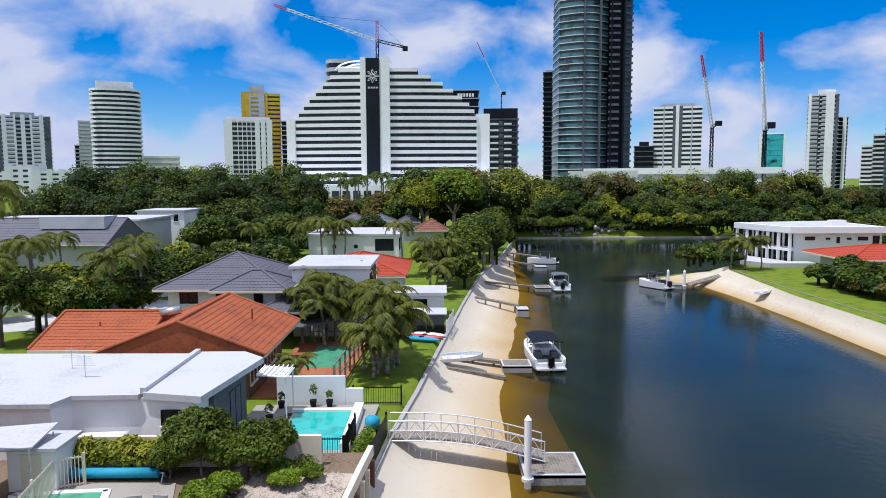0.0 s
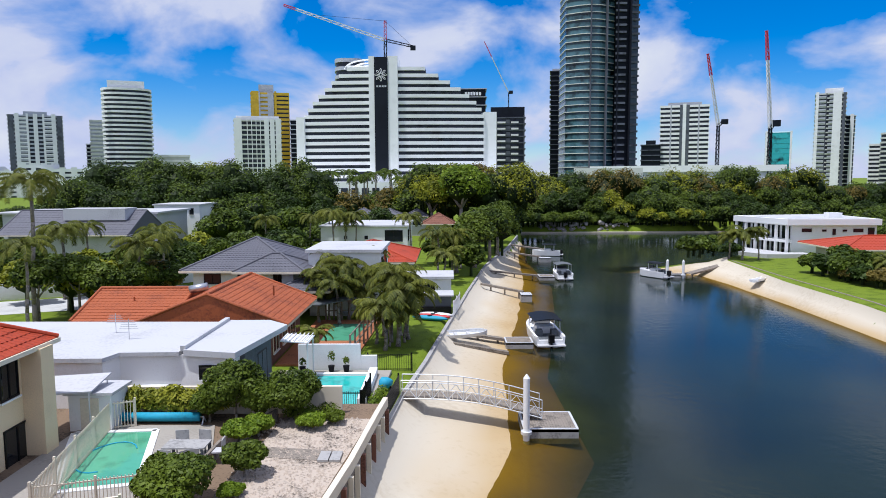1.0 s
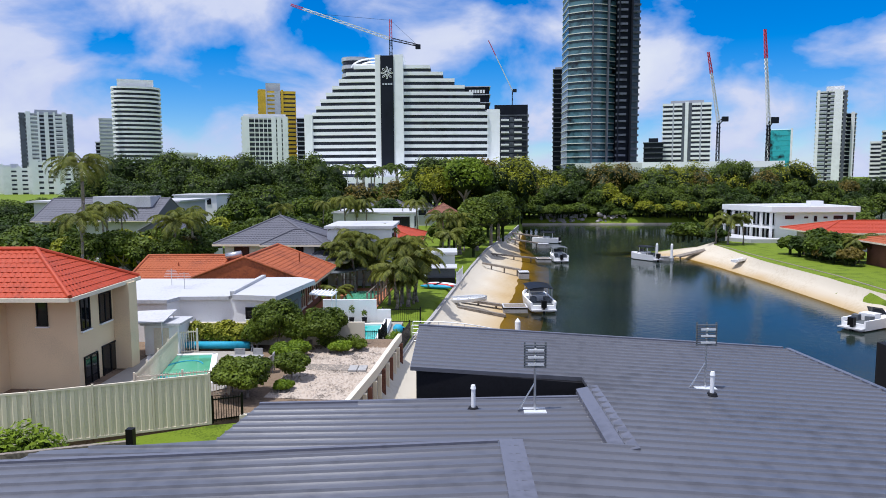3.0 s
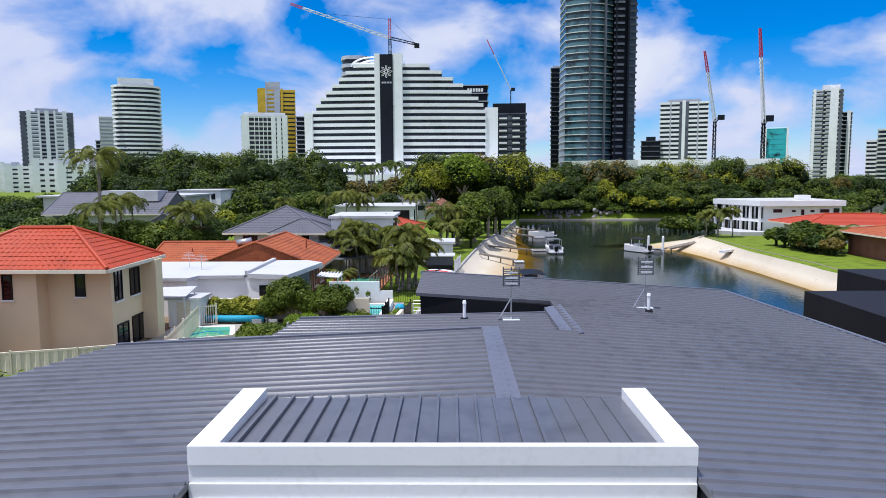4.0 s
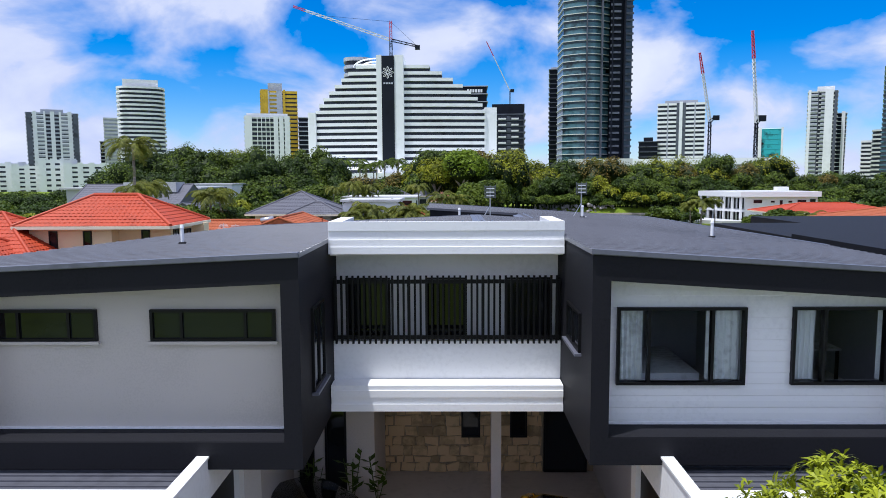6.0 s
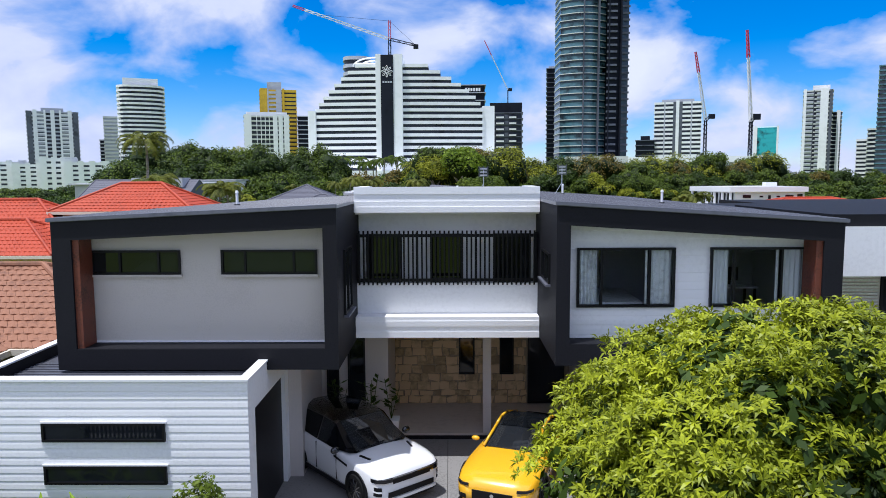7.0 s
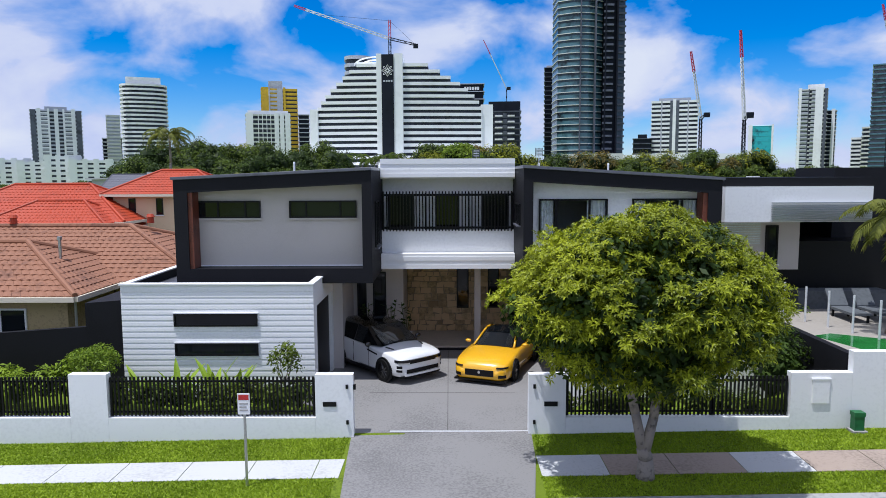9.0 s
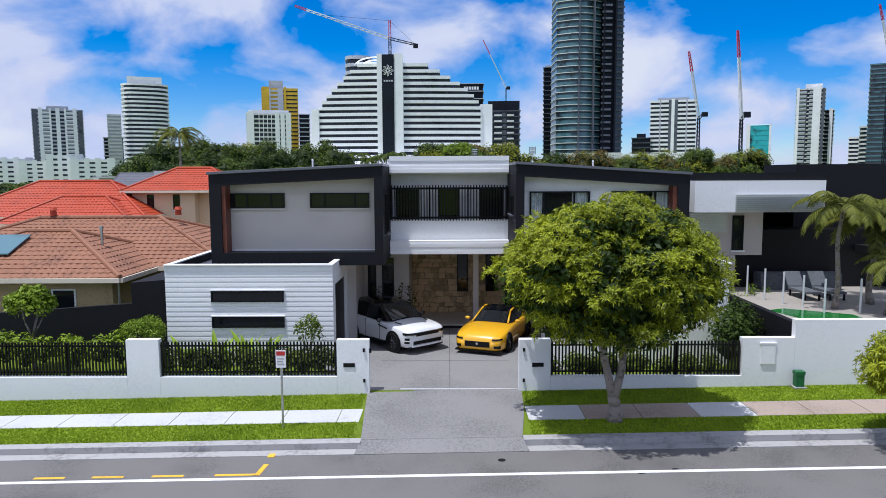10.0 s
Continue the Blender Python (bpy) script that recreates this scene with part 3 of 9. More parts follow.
box(bm, -2.4, 2.05, -0.845, -0.83, 0.0, 0.015)
solo("driveway_joint", bm, M["dark_gap"], "thin dark saw-cut joint in the concrete driveway", "joint", kind="structure")
bm = B()
box(bm, -1.5, 2.1, -4.15, -4.07, 0.0, 0.02)
solo("gate_track", bm, M["alu"], "pale metal sliding gate track across the driveway", "gate track", kind="structure")

# footpath slabs, each a piece
pathway = thing("footpath", "pale concrete footpath slabs along the grass verge", "footpath", (0, -6.7, 0), kind="structure")
for a, b, ya, yb, dy in ((-60, -2.42, -5.8, -6.82, 0.0), (2.08, 60, -5.8, -6.92, 0.0)):
    x = a
    while x < b - 0.2:
        x1 = min(b, x + 1.48)
        bm = B()
        prism(bm, [(x, yb), (x1, yb), (x1, ya), (x, ya)], lambda u, v: street_z(u) - 0.05, lambda u, v: street_z(u) + 0.015)
        part("slab", bm, M["path"] if x < 3.4 or 6.0 < x < 7.4 else M["path_brown"], pathway)
        x = x1 + 0.02
bm = B()
for x0, x1 in ((-12.4, -11.7), (-10.9, -10.2), (-9.4, -8.7), (-8.08, -7.36), (-6.72, -6.0), (-5.3, -4.36)):
    street_slab(x0, x1, -9.70, -9.61, -0.16, -0.143, bm)
prism(bm, [(-4.40, -9.70), (-4.28, -9.70), (-4.22, -9.1), (-4.34, -9.1)], -0.3, lambda x, y: street_z(x) - 0.143)
street_slab(-4.36, -4.2, -8.7, -8.5, -0.16, -0.133, bm)
solo("road_marking", bm, M["paint_yellow"], "worn yellow no-stopping dashes on the street", "road marking", kind="structure")
bm = B()
for x, y in ((1.2, -9.1), (4.2, -9.9), (5.0, -9.8)):
    rod(bm, (x, y, street_z(x) - 0.17), (x, y, street_z(x) - 0.146), 0.09, seg=10)
solo("road_cover", bm, M["charcoal"], "small dark service covers in the asphalt", "service cover", kind="structure")

# ---- main house ----
def zL(x, y=0):
    return 6.86 + 0.045 * (x + 2.36)


def zR(x, y=0):
    return 6.90 - 0.065 * (x - 2.36)


def zB(x, y=0):
    return 6.68 + 0.0163 * (x + 3.2)


def scan(poly, y):
    xs = []
    n = len(poly)
    for i in range(n):
        (x0, y0), (x1, y1) = poly[i], poly[(i + 1) % n]
        if (y0 <= y) != (y1 <= y):
            xs.append(x0 + (x1 - x0) * (y - y0) / (y1 - y0))
    xs.sort()
    return list(zip(xs[::2], xs[1::2]))


def ribbed_roof(name, poly, zf, parent, pitch=0.25, along_x=True):
    """A steel roof sheet with raised ribs."""
    bm = B()
    prism(bm, poly, lambda x, y: zf(x) - 0.07, zf)
    roof = part(name, bm, M["roof_metal"], parent, "charcoal ribbed steel roof sheeting")
    if along_x:
        ys = np.arange(min(p[1] for p in poly) + 0.12, max(p[1] for p in poly), pitch)
        for y in ys:
            for x0, x1 in scan(poly, y):
                x0, x1 = x0 + 0.01, x1 - 0.01
                bm = B()
                a = [(x0, y - 0.03, zf(x0)), (x0, y - 0.012, zf(x0) + 0.028), (x0, y + 0.012, zf(x0) + 0.028), (x0, y + 0.03, zf(x0))]
                b = [(x1, p[1], p[2] - zf(x0) + zf(x1)) for p in a]
                for k in range(3):
                    quad(bm, a[k], b[k], b[k + 1], a[k + 1])
                quad(bm, *a), quad(bm, *b[::-1])
                part("rib", bm, M["roof_metal"], roof)
    return roof


def boards(parent, x0, x1, y, z0, z1, pitch=0.19, face=-1, material="white_board"):
    """Lapped weatherboards on a wall that faces the street, one piece each, sharing a mesh."""
    n = max(1, round((z1 - z0) / pitch))
    h = (z1 - z0) / n
    bm = B()
    L = x1 - x0
    prof = [(0, 0), (-0.013, 0.0), (-0.0165, 0.01), (-0.013, h * 0.55), (-0.003, h), (0, h)]
    a = [bm.verts.new((0, p[0], p[1])) for p in prof]
    b = [bm.verts.new((L, p[0], p[1])) for p in prof]
    for k in range(len(prof)):
        j = (k + 1) % len(prof)
        bm.faces.new((a[k], b[k], b[j], a[j]))
    bm.faces.new(a[::-1]), bm.faces.new(b)
    me = mesh_of("board", bm, M[material])
    for k in range(n):
        ob = new("board", me)
        ob.parent = parent
        ob.matrix_parent_inverse = world_of(parent).inverted()
        ob.location = (x0, y, z0 + k * h)
    return n


def ring(bm, x0, x1, z0, z1, f, ya, yb):
    """A rectangular frame as one connected piece."""
    o = [(x0, z0), (x1, z0), (x1, z1), (x0, z1)]
    i = [(x0 + f, z0 + f), (x1 - f, z0 + f), (x1 - f, z1 - f), (x0 + f, z1 - f)]
    v = [[bm.verts.new((x, y, z)) for x, z in pts] for pts in (o, i) for y in (ya, yb)]
    oa, ob, ia, ib = v
    for k in range(4):
        j = (k + 1) % 4
        bm.faces.new((oa[k], oa[j], ia[j], ia[k])), bm.faces.new((ob[k], ib[k], ib[j], ob[j]))
        bm.faces.new((oa[k], ob[k], ob[j], oa[j])), bm.faces.new((ia[k], ia[j], ib[j], ib[k]))
    return bm


def window(parent, x0, x1, z0, z1, y, splits=(), name="window", curtain=None, sill=True, fr=0.05, deep=0.10, clear=False):
    """A framed window in a wall facing the street: frame, mullions, pane and sill."""
    w = part(name, ring(B(), x0, x1, z0, z1, fr, y - 0.03, y + deep), M["black"], parent, "black aluminium window frame")
    for s in splits:
        xs = x0 + (x1 - x0) * s
        part("mullion", box(B(), xs - fr / 2, xs + fr / 2, y - 0.025, y + deep, z0 + fr, z1 - fr), M["black"], w)
    edges = [0.0, *splits, 1.0]
    for a, b in zip(edges[:-1], edges[1:]):
        bm = B()
        box(bm, x0 + (x1 - x0) * a + 0.02, x0 + (x1 - x0) * b - 0.02, y + 0.012, y + 0.02, z0 + 0.02, z1 - 0.02)
        pn = part("pane", bm, M["window_clear"] if clear else M["glass"], w)
        pn.visible_shadow = not clear
    if curtain:
        for a, b in curtain:
            bm = B()
            xa, xb = x0 + (x1 - x0) * a + 0.04, x0 + (x1 - x0) * b - 0.04
            n = 10
            for i in range(n):
                u0, u1 = xa + (xb - xa) * i / n, xa + (xb - xa) * (i + 1) / n
                d0, d1 = 0.012 * (i % 2), 0.012 * ((i + 1) % 2)
                quad(bm, (u0, y + 0.2 - d0 * 3, z0 + fr), (u1, y + 0.2 - d1 * 3, z0 + fr), (u1, y + 0.2 - d1 * 3, z1), (u0, y + 0.2 - d0 * 3, z1))
            part("curtain", bm, M["curtain"], w, "white drawn curtain")
    if sill:
        bm = B()
        box(bm, x0 - 0.04, x1 + 0.04, y - 0.06, y - 0.005, z0 - 0.05, z0)
        part("sill", bm, M["grey_render"], w)
    return w


def main_house():
    h = thing("house", "modern two-storey charcoal and white house with skillion steel roof", "house", (0, 3, 0))
    # upper wings: portal frames
    for side, xo, xi, zf, zb, tim in ((-1, -8.5, -2.35, zL, 3.27, -8.06), (1, 8.47, 2.36, zR, 3.35, 8.04)):
        bm = B()
        jo, ji = xo - side * 0.42, xi + side * 0.3
        xs = lambda *v: sorted(v)
        top = lambda x, y: zf(x) - 0.07
        und = lambda x, y: zf(x) - 0.48
        def rect(xa, xb, y0=0.0, y1=0.66):
            xa, xb = sorted((xa, xb))
            return [(xa, y0), (xb, y0), (xb, y1), (xa, y1)]
        prism(bm, rect(xo, xi), und, top)
        prism(bm, rect(xo, jo), zb + 0.46, und)
        prism(bm, rect(ji, xi), zb + 0.46, und)
        prism(bm, rect(xo, xi), zb, zb + 0.46)
        part("portal_frame", bm, M["charcoal"], h, "deep charcoal rendered portal frame")
        bm = B()
        a, b = sorted((jo, jo - side * 0.14))
        prism(bm, [(a, 0.06), (b, 0.06), (b, 0.6), (a, 0.6)], zb + 0.47, lambda x, y: zf(x) - 0.485)
        part("timber_panel", bm, M["timber"], h, "red-stained timber batten panel")
        # recessed wall
        bm = B()
        a, b = sorted((jo, ji))
        if side < 0:
            prism(bm, [(a, 0.66), (b, 0.66), (b, 0.9), (a, 0.9)], zb + 0.3, lambda x, y: zf(x) - 0.3)
            part("upper_wall", bm, M["grey_render"], h)
        else:
            # the wall is pierced by two windows
            prism(bm, [(a, 0.66), (b, 0.66), (b, 0.9), (a, 0.9)], zb + 0.3, 4.52)
            part("upper_wall", bm, M["white_paint"], h)
            part("upper_wall", prism(B(), [(a, 0.66), (b, 0.66), (b, 0.9), (a, 0.9)], 5.86, lambda x, y: zf(x) - 0.3), M["white_paint"], h)
            for xa, xb in ((a, 2.91), (5.09, 5.87), (8.0, b)):
                part("upper_wall", box(B(), xa, xb, 0.66, 0.9, 4.52, 5.86), M["white_paint"], h)
            # rooms behind
            for xa, xb in ((2.62, 5.4), (5.5, 8.2)):
                part("room_back_wall", box(B(), xa, xb, 3.7, 3.85, 3.9, 6.35), M["room_wall"], h)
                part("room_side_wall", box(B(), xa - 0.05, xa + 0.05, 0.905, 3.7, 3.9, 6.35), M["room_wall"], h)
                part("room_side_wall", box(B(), xb - 0.05, xb + 0.05, 0.905, 3.7, 3.9, 6.35), M["room_wall"], h)
                part("room_floor", box(B(), xa + 0.05, xb - 0.05, 0.905, 3.7, 3.62, 3.9), M["tile_porch"], h)
        # sloping sill inside the portal
        bm = B()
        prism(bm, [(a, 0.02), (b, 0.02), (b, 0.655), (a, 0.655)], zb + 0.462, lambda x, y: zb + 0.47)
        part("sill_flashing", bm, M["charcoal"], h, "charcoal folded metal sill")
        part("sill_strip", box(B(), a, b, 0.60, 0.652, zb + 0.475, zb + 0.51), M["white_paint"], h, "thin white strip along the foot of the wall")
        # side wall into the recess and outer wall
        bm = B()
        a, b = sorted((xi, xi + side * 0.25))
        prism(bm, [(a, 0.66), (b, 0.66), (b, 6.0), (a, 6.0)], zb, lambda x, y: zf(x) - 0.07)
        part("side_wall", bm, M["charcoal"], h)
        bm = B()
        a, b = sorted((xo, xo - side * 0.25))
        ye = 3.0 if side < 0 else 5.0
        prism(bm, [(a, 0.66), (b, 0.66), (b, ye), (a, ye)], 0.0, lambda x, y: zf(x) - 0.07)
        part("side_wall", bm, M["charcoal"], h)
        bm = B()
        a, b = sorted((xo, xi))
        box(bm, a + 0.3, b - 0.3, 0.9, 6.0, zb + 0.02, zb + 0.2)
        part("soffit", bm, M["grey_render"], h)
    # back volumes: upper storey over the entry, lower storey set back
    bm = B()
    prism(bm, [(-8.2, 3.0), (-2.6, 3.0), (-2.6, 5.6), (0.6, 5.6), (0.6, 8.5), (-5.6, 8.5), (-6.9, 5.4)], 3.45, lambda x, y: zL(x) - 0.075)
    part("rear_wall", bm, M["charcoal"], h)
    bm = B()
    prism(bm, [(-5.6, 8.505), (2.0, 8.505), (2.0, 11.4), (-3.0, 11.3), (-3.2, 9.2), (-5.4, 8.9)], 3.45, lambda x, y: zB(x) - 0.075)
    part("rear_wall", bm, M["charcoal"], h)
    bm = B()
    prism(bm, [(2.6, 3.9), (8.1, 4.9), (7.1, 14.8), (-0.6, 14.8), (-0.6, 11.75), (2.3, 11.6)], 3.45, lambda x, y: zR(x) - 0.075)
    part("rear_wall", bm, M["charcoal"], h)
    bm = B()
    prism(bm, [(-6.8, 5.5), (-3.8, 5.5), (-1.75, 7.35), (4.1, 7.35), (7.8, 5.2), (7.0, 14.5), (-0.5, 14.5), (-3.0, 11.2), (-5.4, 8.8)], 0.0, 3.44)
    part("lower_rear_wall", bm, M["charcoal"], h)
    # roofs
    polyL = [(-8.55, -0.03), (-2.33, -0.03), (-2.33, 4.42), (0.76, 4.42), (0.76, 8.55), (-5.83, 8.55), (-7.1, 5.5), (-8.55, 2.2)]
    polyR = [(2.34, -0.03), (8.52, -0.03), (8.52, 4.6), (7.3, 15.0), (-0.7, 15.0), (-0.7, 11.7), (2.25, 11.7), (2.25, 8.6), (0.78, 8.6), (0.78, 4.42), (2.34, 4.42)]
    polyB = [(-5.83, 8.56), (2.2, 8.56), (2.2, 11.0), (-3.1, 10.9), (-3.3, 9.4), (-5.6, 9.1)]
    ribbed_roof("roof_sheet", polyB, zB, h)
    ribbed_roof("roof_sheet", polyL, zL, h)
    ribbed_roof("roof_sheet", polyR, zR, h)
    for x0, x1, y0, y1, za, zb_ in ((0.62, 0.92, 4.43, 8.56, zL(0.62), zR(0.92)), (2.06, 2.40, 8.5, 11.2, zB(2.06) + 0.06, zR(2.40))):
        bm = B()
        prism(bm, [(x0, y0), (x1, y0), (x1, y1), (x0, y1)], lambda x, y: min(za, zb_) - 0.06, lambda x, y: (za if x == x0 else zb_) + 0.032)
        part("ridge_flashing", bm, M["flash"], h, "grey-blue folded ridge flashing")
    for x0, x1, zf in ((-8.56, -2.34, zL), (2.33, 8.53, zR)):
        bm = B()
        prism(bm, [(x0, -0.06), (x1, -0.06), (x1, 0.06), (x0, 0.06)], lambda x, y: zf(x) - 0.055, lambda x, y: zf(x) + 0.02)
        part("edge_flashing", bm, M["flash"], h, "grey-blue metal barge flashing")
    for poly, zf in (([(7.25, 14.95), (7.36, 14.97), (8.58, 4.6), (8.47, 4.6)], zR), ([(-0.72, 15.0), (7.24, 15.0), (7.24, 15.08), (-0.72, 15.08)], zR), ([(-5.83, 8.5), (0.6, 8.5), (0.6, 8.57), (-5.83, 8.57)], zL), ([(-3.1, 10.9), (-3.1, 10.97), (2.2, 11.07), (2.2, 11.0)], zB)):
        bm = B()
        prism(bm, poly, lambda x, y: zf(x) - 0.06, lambda x, y: zf(x) + 0.032)
        part("edge_flashing", bm, M["flash"], h, "grey-blue metal barge flashing")
    # central box over the balcony
    for y, z0, z1 in ((2.62, 6.56, 6.70), (2.64, 6.70, 6.84), (2.66, 6.84, 7.02), (2.64, 7.02, 7.2)):
        bm = B()
        box(bm, -2.33, 2.33, y, 2.73, z0, z1)
        part("parapet_fascia", bm, M["white_board"], h, "stepped white painted fascia board")
    for a, b in ((-2.33, -2.06), (2.06, 2.33)):
        bm = B()
        box(bm, a, b, 2.732, 4.4, 6.6, 7.2)
        part("parapet_cap", bm, M["white_paint"], h, "white metal parapet capping")
    bm = B()
    prism(bm, [(-2.055, 2.735), (2.055, 2.735), (2.055, 4.41), (-2.055, 4.41)], 6.62, lambda x, y: 7.11 - 0.02 * (y - 2.9))
    part("box_roof", bm, M["roof_metal"], h, "charcoal standing-seam roof sheet")
    for x in np.arange(-1.95, 1.95, 0.21):
        hh = 0.045 if x < 1.0 else 0.02
        bm = B()
        prism(bm, [(x - 0.014, 2.74), (x + 0.014, 2.74), (x + 0.014, 4.4), (x - 0.014, 4.4)], 7.05, lambda x_, y: 7.11 + hh - 0.02 * (y - 2.9))
        part("standing_seam", bm, M["roof_metal"], h)
    # balcony wall, doors, slat screen
    bm = B()
    box(bm, -2.345, 2.355, 3.62, 3.85, 3.4, 6.84)
    box(bm, -2.345, 2.355, 2.93, 3.62, 6.5, 6.58)
    part("balcony_wall", bm, M["white_paint"], h)
    bm = B()
    box(bm, -2.34, 2.35, 3.1, 3.25, 3.9, 4.7)
    part("balustrade_wall", bm, M["white_paint"], h)
    for x0, x1 in ((-2.15, -1.2), (-0.45, 0.4), (1.25, 2.2)):
        window(h, x0, x1, 4.3, 5.95, 3.6, (), "balcony_door", sill=False)
    for x in np.arange(-2.27, 2.3, 0.116):
        bm = B()
        box(bm, x - 0.021, x + 0.021, 3.02, 3.08, 4.66, 6.07)
        part("slat", bm, M["black"], h)
    bm = B()
    box(bm, -2.33, 2.34, 3.082, 3.12, 4.74, 4.82), box(bm, -2.33, 2.34, 3.082, 3.12, 5.9, 5.98)
    for x in (-2.3, -0.78, 0.75, 2.3):
        box(bm, x - 0.03, x + 0.03, 3.125, 3.18, 4.5, 6.02)
    part("screen_rail", bm, M["black"], h, "black steel screen rails and posts")
    # canopy
    bm = B()
    for y, z0, z1 in ((2.60, 3.37, 3.52), (2.63, 3.52, 3.66), (2.60, 3.66, 3.80), (2.62, 3.80, 3.9)):
        box(bm, -2.33, 2.34, y, 3.095, z0, z1)
    box(bm, -2.33, 2.34, 3.1, 7.2, 3.42, 3.6)
    part("entry_canopy", bm, M["white_board"], h, "stepped white entry canopy")
    # entry porch
    bm = B()
    box(bm, -1.75, 3.9, 4.45, 7.1, 0.0, 0.17)
    part("porch_floor", bm, M["tile_porch"], h, "beige tiled porch floor", bevel=0.01)
    bm = B()
    box(bm, -1.75, 3.9, 4.38, 4.448, 0.0, 0.1)
    part("porch_step", bm, M["charcoal"], h)
    bm = B()
    box(bm, 1.0, 1.23, 4.46, 4.69, 0.17, 3.42)
    part("column", bm, M["grey_render"], h, "slim pale grey square column", bevel=0.01)
    for q in ((-3.6, -1.7, 4.6, 4.8, 3.42), (-1.9, -1.7, 4.8, 7.1, 3.42), (-4.6, -3.6, 1.9, 2.1, 3.3), (-3.8, -3.6, 2.1, 4.6, 3.3), (3.7, 4.6, 1.9, 2.1, 3.3), (3.9, 4.1, 2.1, 7.4, 3.3)):
        part("lower_wall", box(B(), q[0], q[1], q[2], q[3], 0.0, q[4]), M["grey_render"], h)
    bm = B()
    box(bm, -1.7, 3.9, 7.1, 7.3, 0.0, 3.42)
    part("stone_backing", bm, M["mortar"], h)
    for x0, x1 in ((-3.45, -3.1), (-2.85, -2.35)):
        window(h, x0, x1, 0.25, 3.0, 4.58, (), "entry_window", sill=False)
    window(h, 0.35, 0.85, 1.15, 3.1, 7.02, (), "slot_window", sill=False)
    window(h, 1.65, 2.1, 1.15, 3.1, 7.02, (), "slot_window", sill=False)
    window(h, 2.55, 3.7, 0.2, 2.9, 7.0, (), "entry_door", sill=False)
    # upper windows
    window(h, -8.0, -5.97, 5.29, 5.84, 0.625, (0.33, 0.76))
    window(h, -5.05, -2.9, 5.29, 5.84, 0.625, (0.25, 0.76))
    boards(h, 2.68, 8.03, 0.658, 3.9, 4.52, 0.19)
    boards(h, 2.68, 8.03, 0.658, 5.86, 6.42, 0.19)
    boards(h, 2.68, 2.91, 0.658, 4.52, 5.86, 0.19)
    boards(h, 5.09, 5.87, 0.658, 4.52, 5.86, 0.19)
    for x0, x1 in ((2.91, 5.09), (5.87, 8.0)):
        window(h, x0, x1, 4.52, 5.86, 0.60, (0.25, 0.74), curtain=((0.02, 0.24), (0.70, 1.0)), sill=False, clear=True)
    # windows in the recess sides
    for x, s, z0, z1, y0, y1 in ((-2.35, 1, 4.3, 5.8, 0.9, 2.0), (2.36, -1, 5.0, 5.7, 0.9, 2.2)):
        bm = B()
        a, b = sorted((x, x + s * 0.05))
        box(bm, a, b, y0, y1, z0, z0 + 0.05), box(bm, a, b, y0, y1, z1 - 0.05, z1), box(bm, a, b, y0, y0 + 0.05, z0 + 0.05, z1 - 0.05), box(bm, a, b, y1 - 0.05, y1, z0 + 0.05, z1 - 0.05), box(bm, a, b, (y0 + y1) / 2 - 0.025, (y0 + y1) / 2 + 0.025, z0 + 0.05, z1 - 0.05)
        w = part("side_window", bm, M["black"], h, "black framed side window")
        bm = B()
        a, b = sorted((x + s * 0.004, x + s * 0.02))
        box(bm, a, b, y0 + 0.03, y1 - 0.03, z0 + 0.03, z1 - 0.03)
        part("pane", bm, M["glass"], w)
        bm = B()
        a, b = sorted((x, x + s * 0.12))
        box(bm, a, b, y0 - 0.05, y1 + 0.05, z0 - 0.05, z0 - 0.005)
        part("sill", bm, M["flash"], w)
    return h


house = main_house()


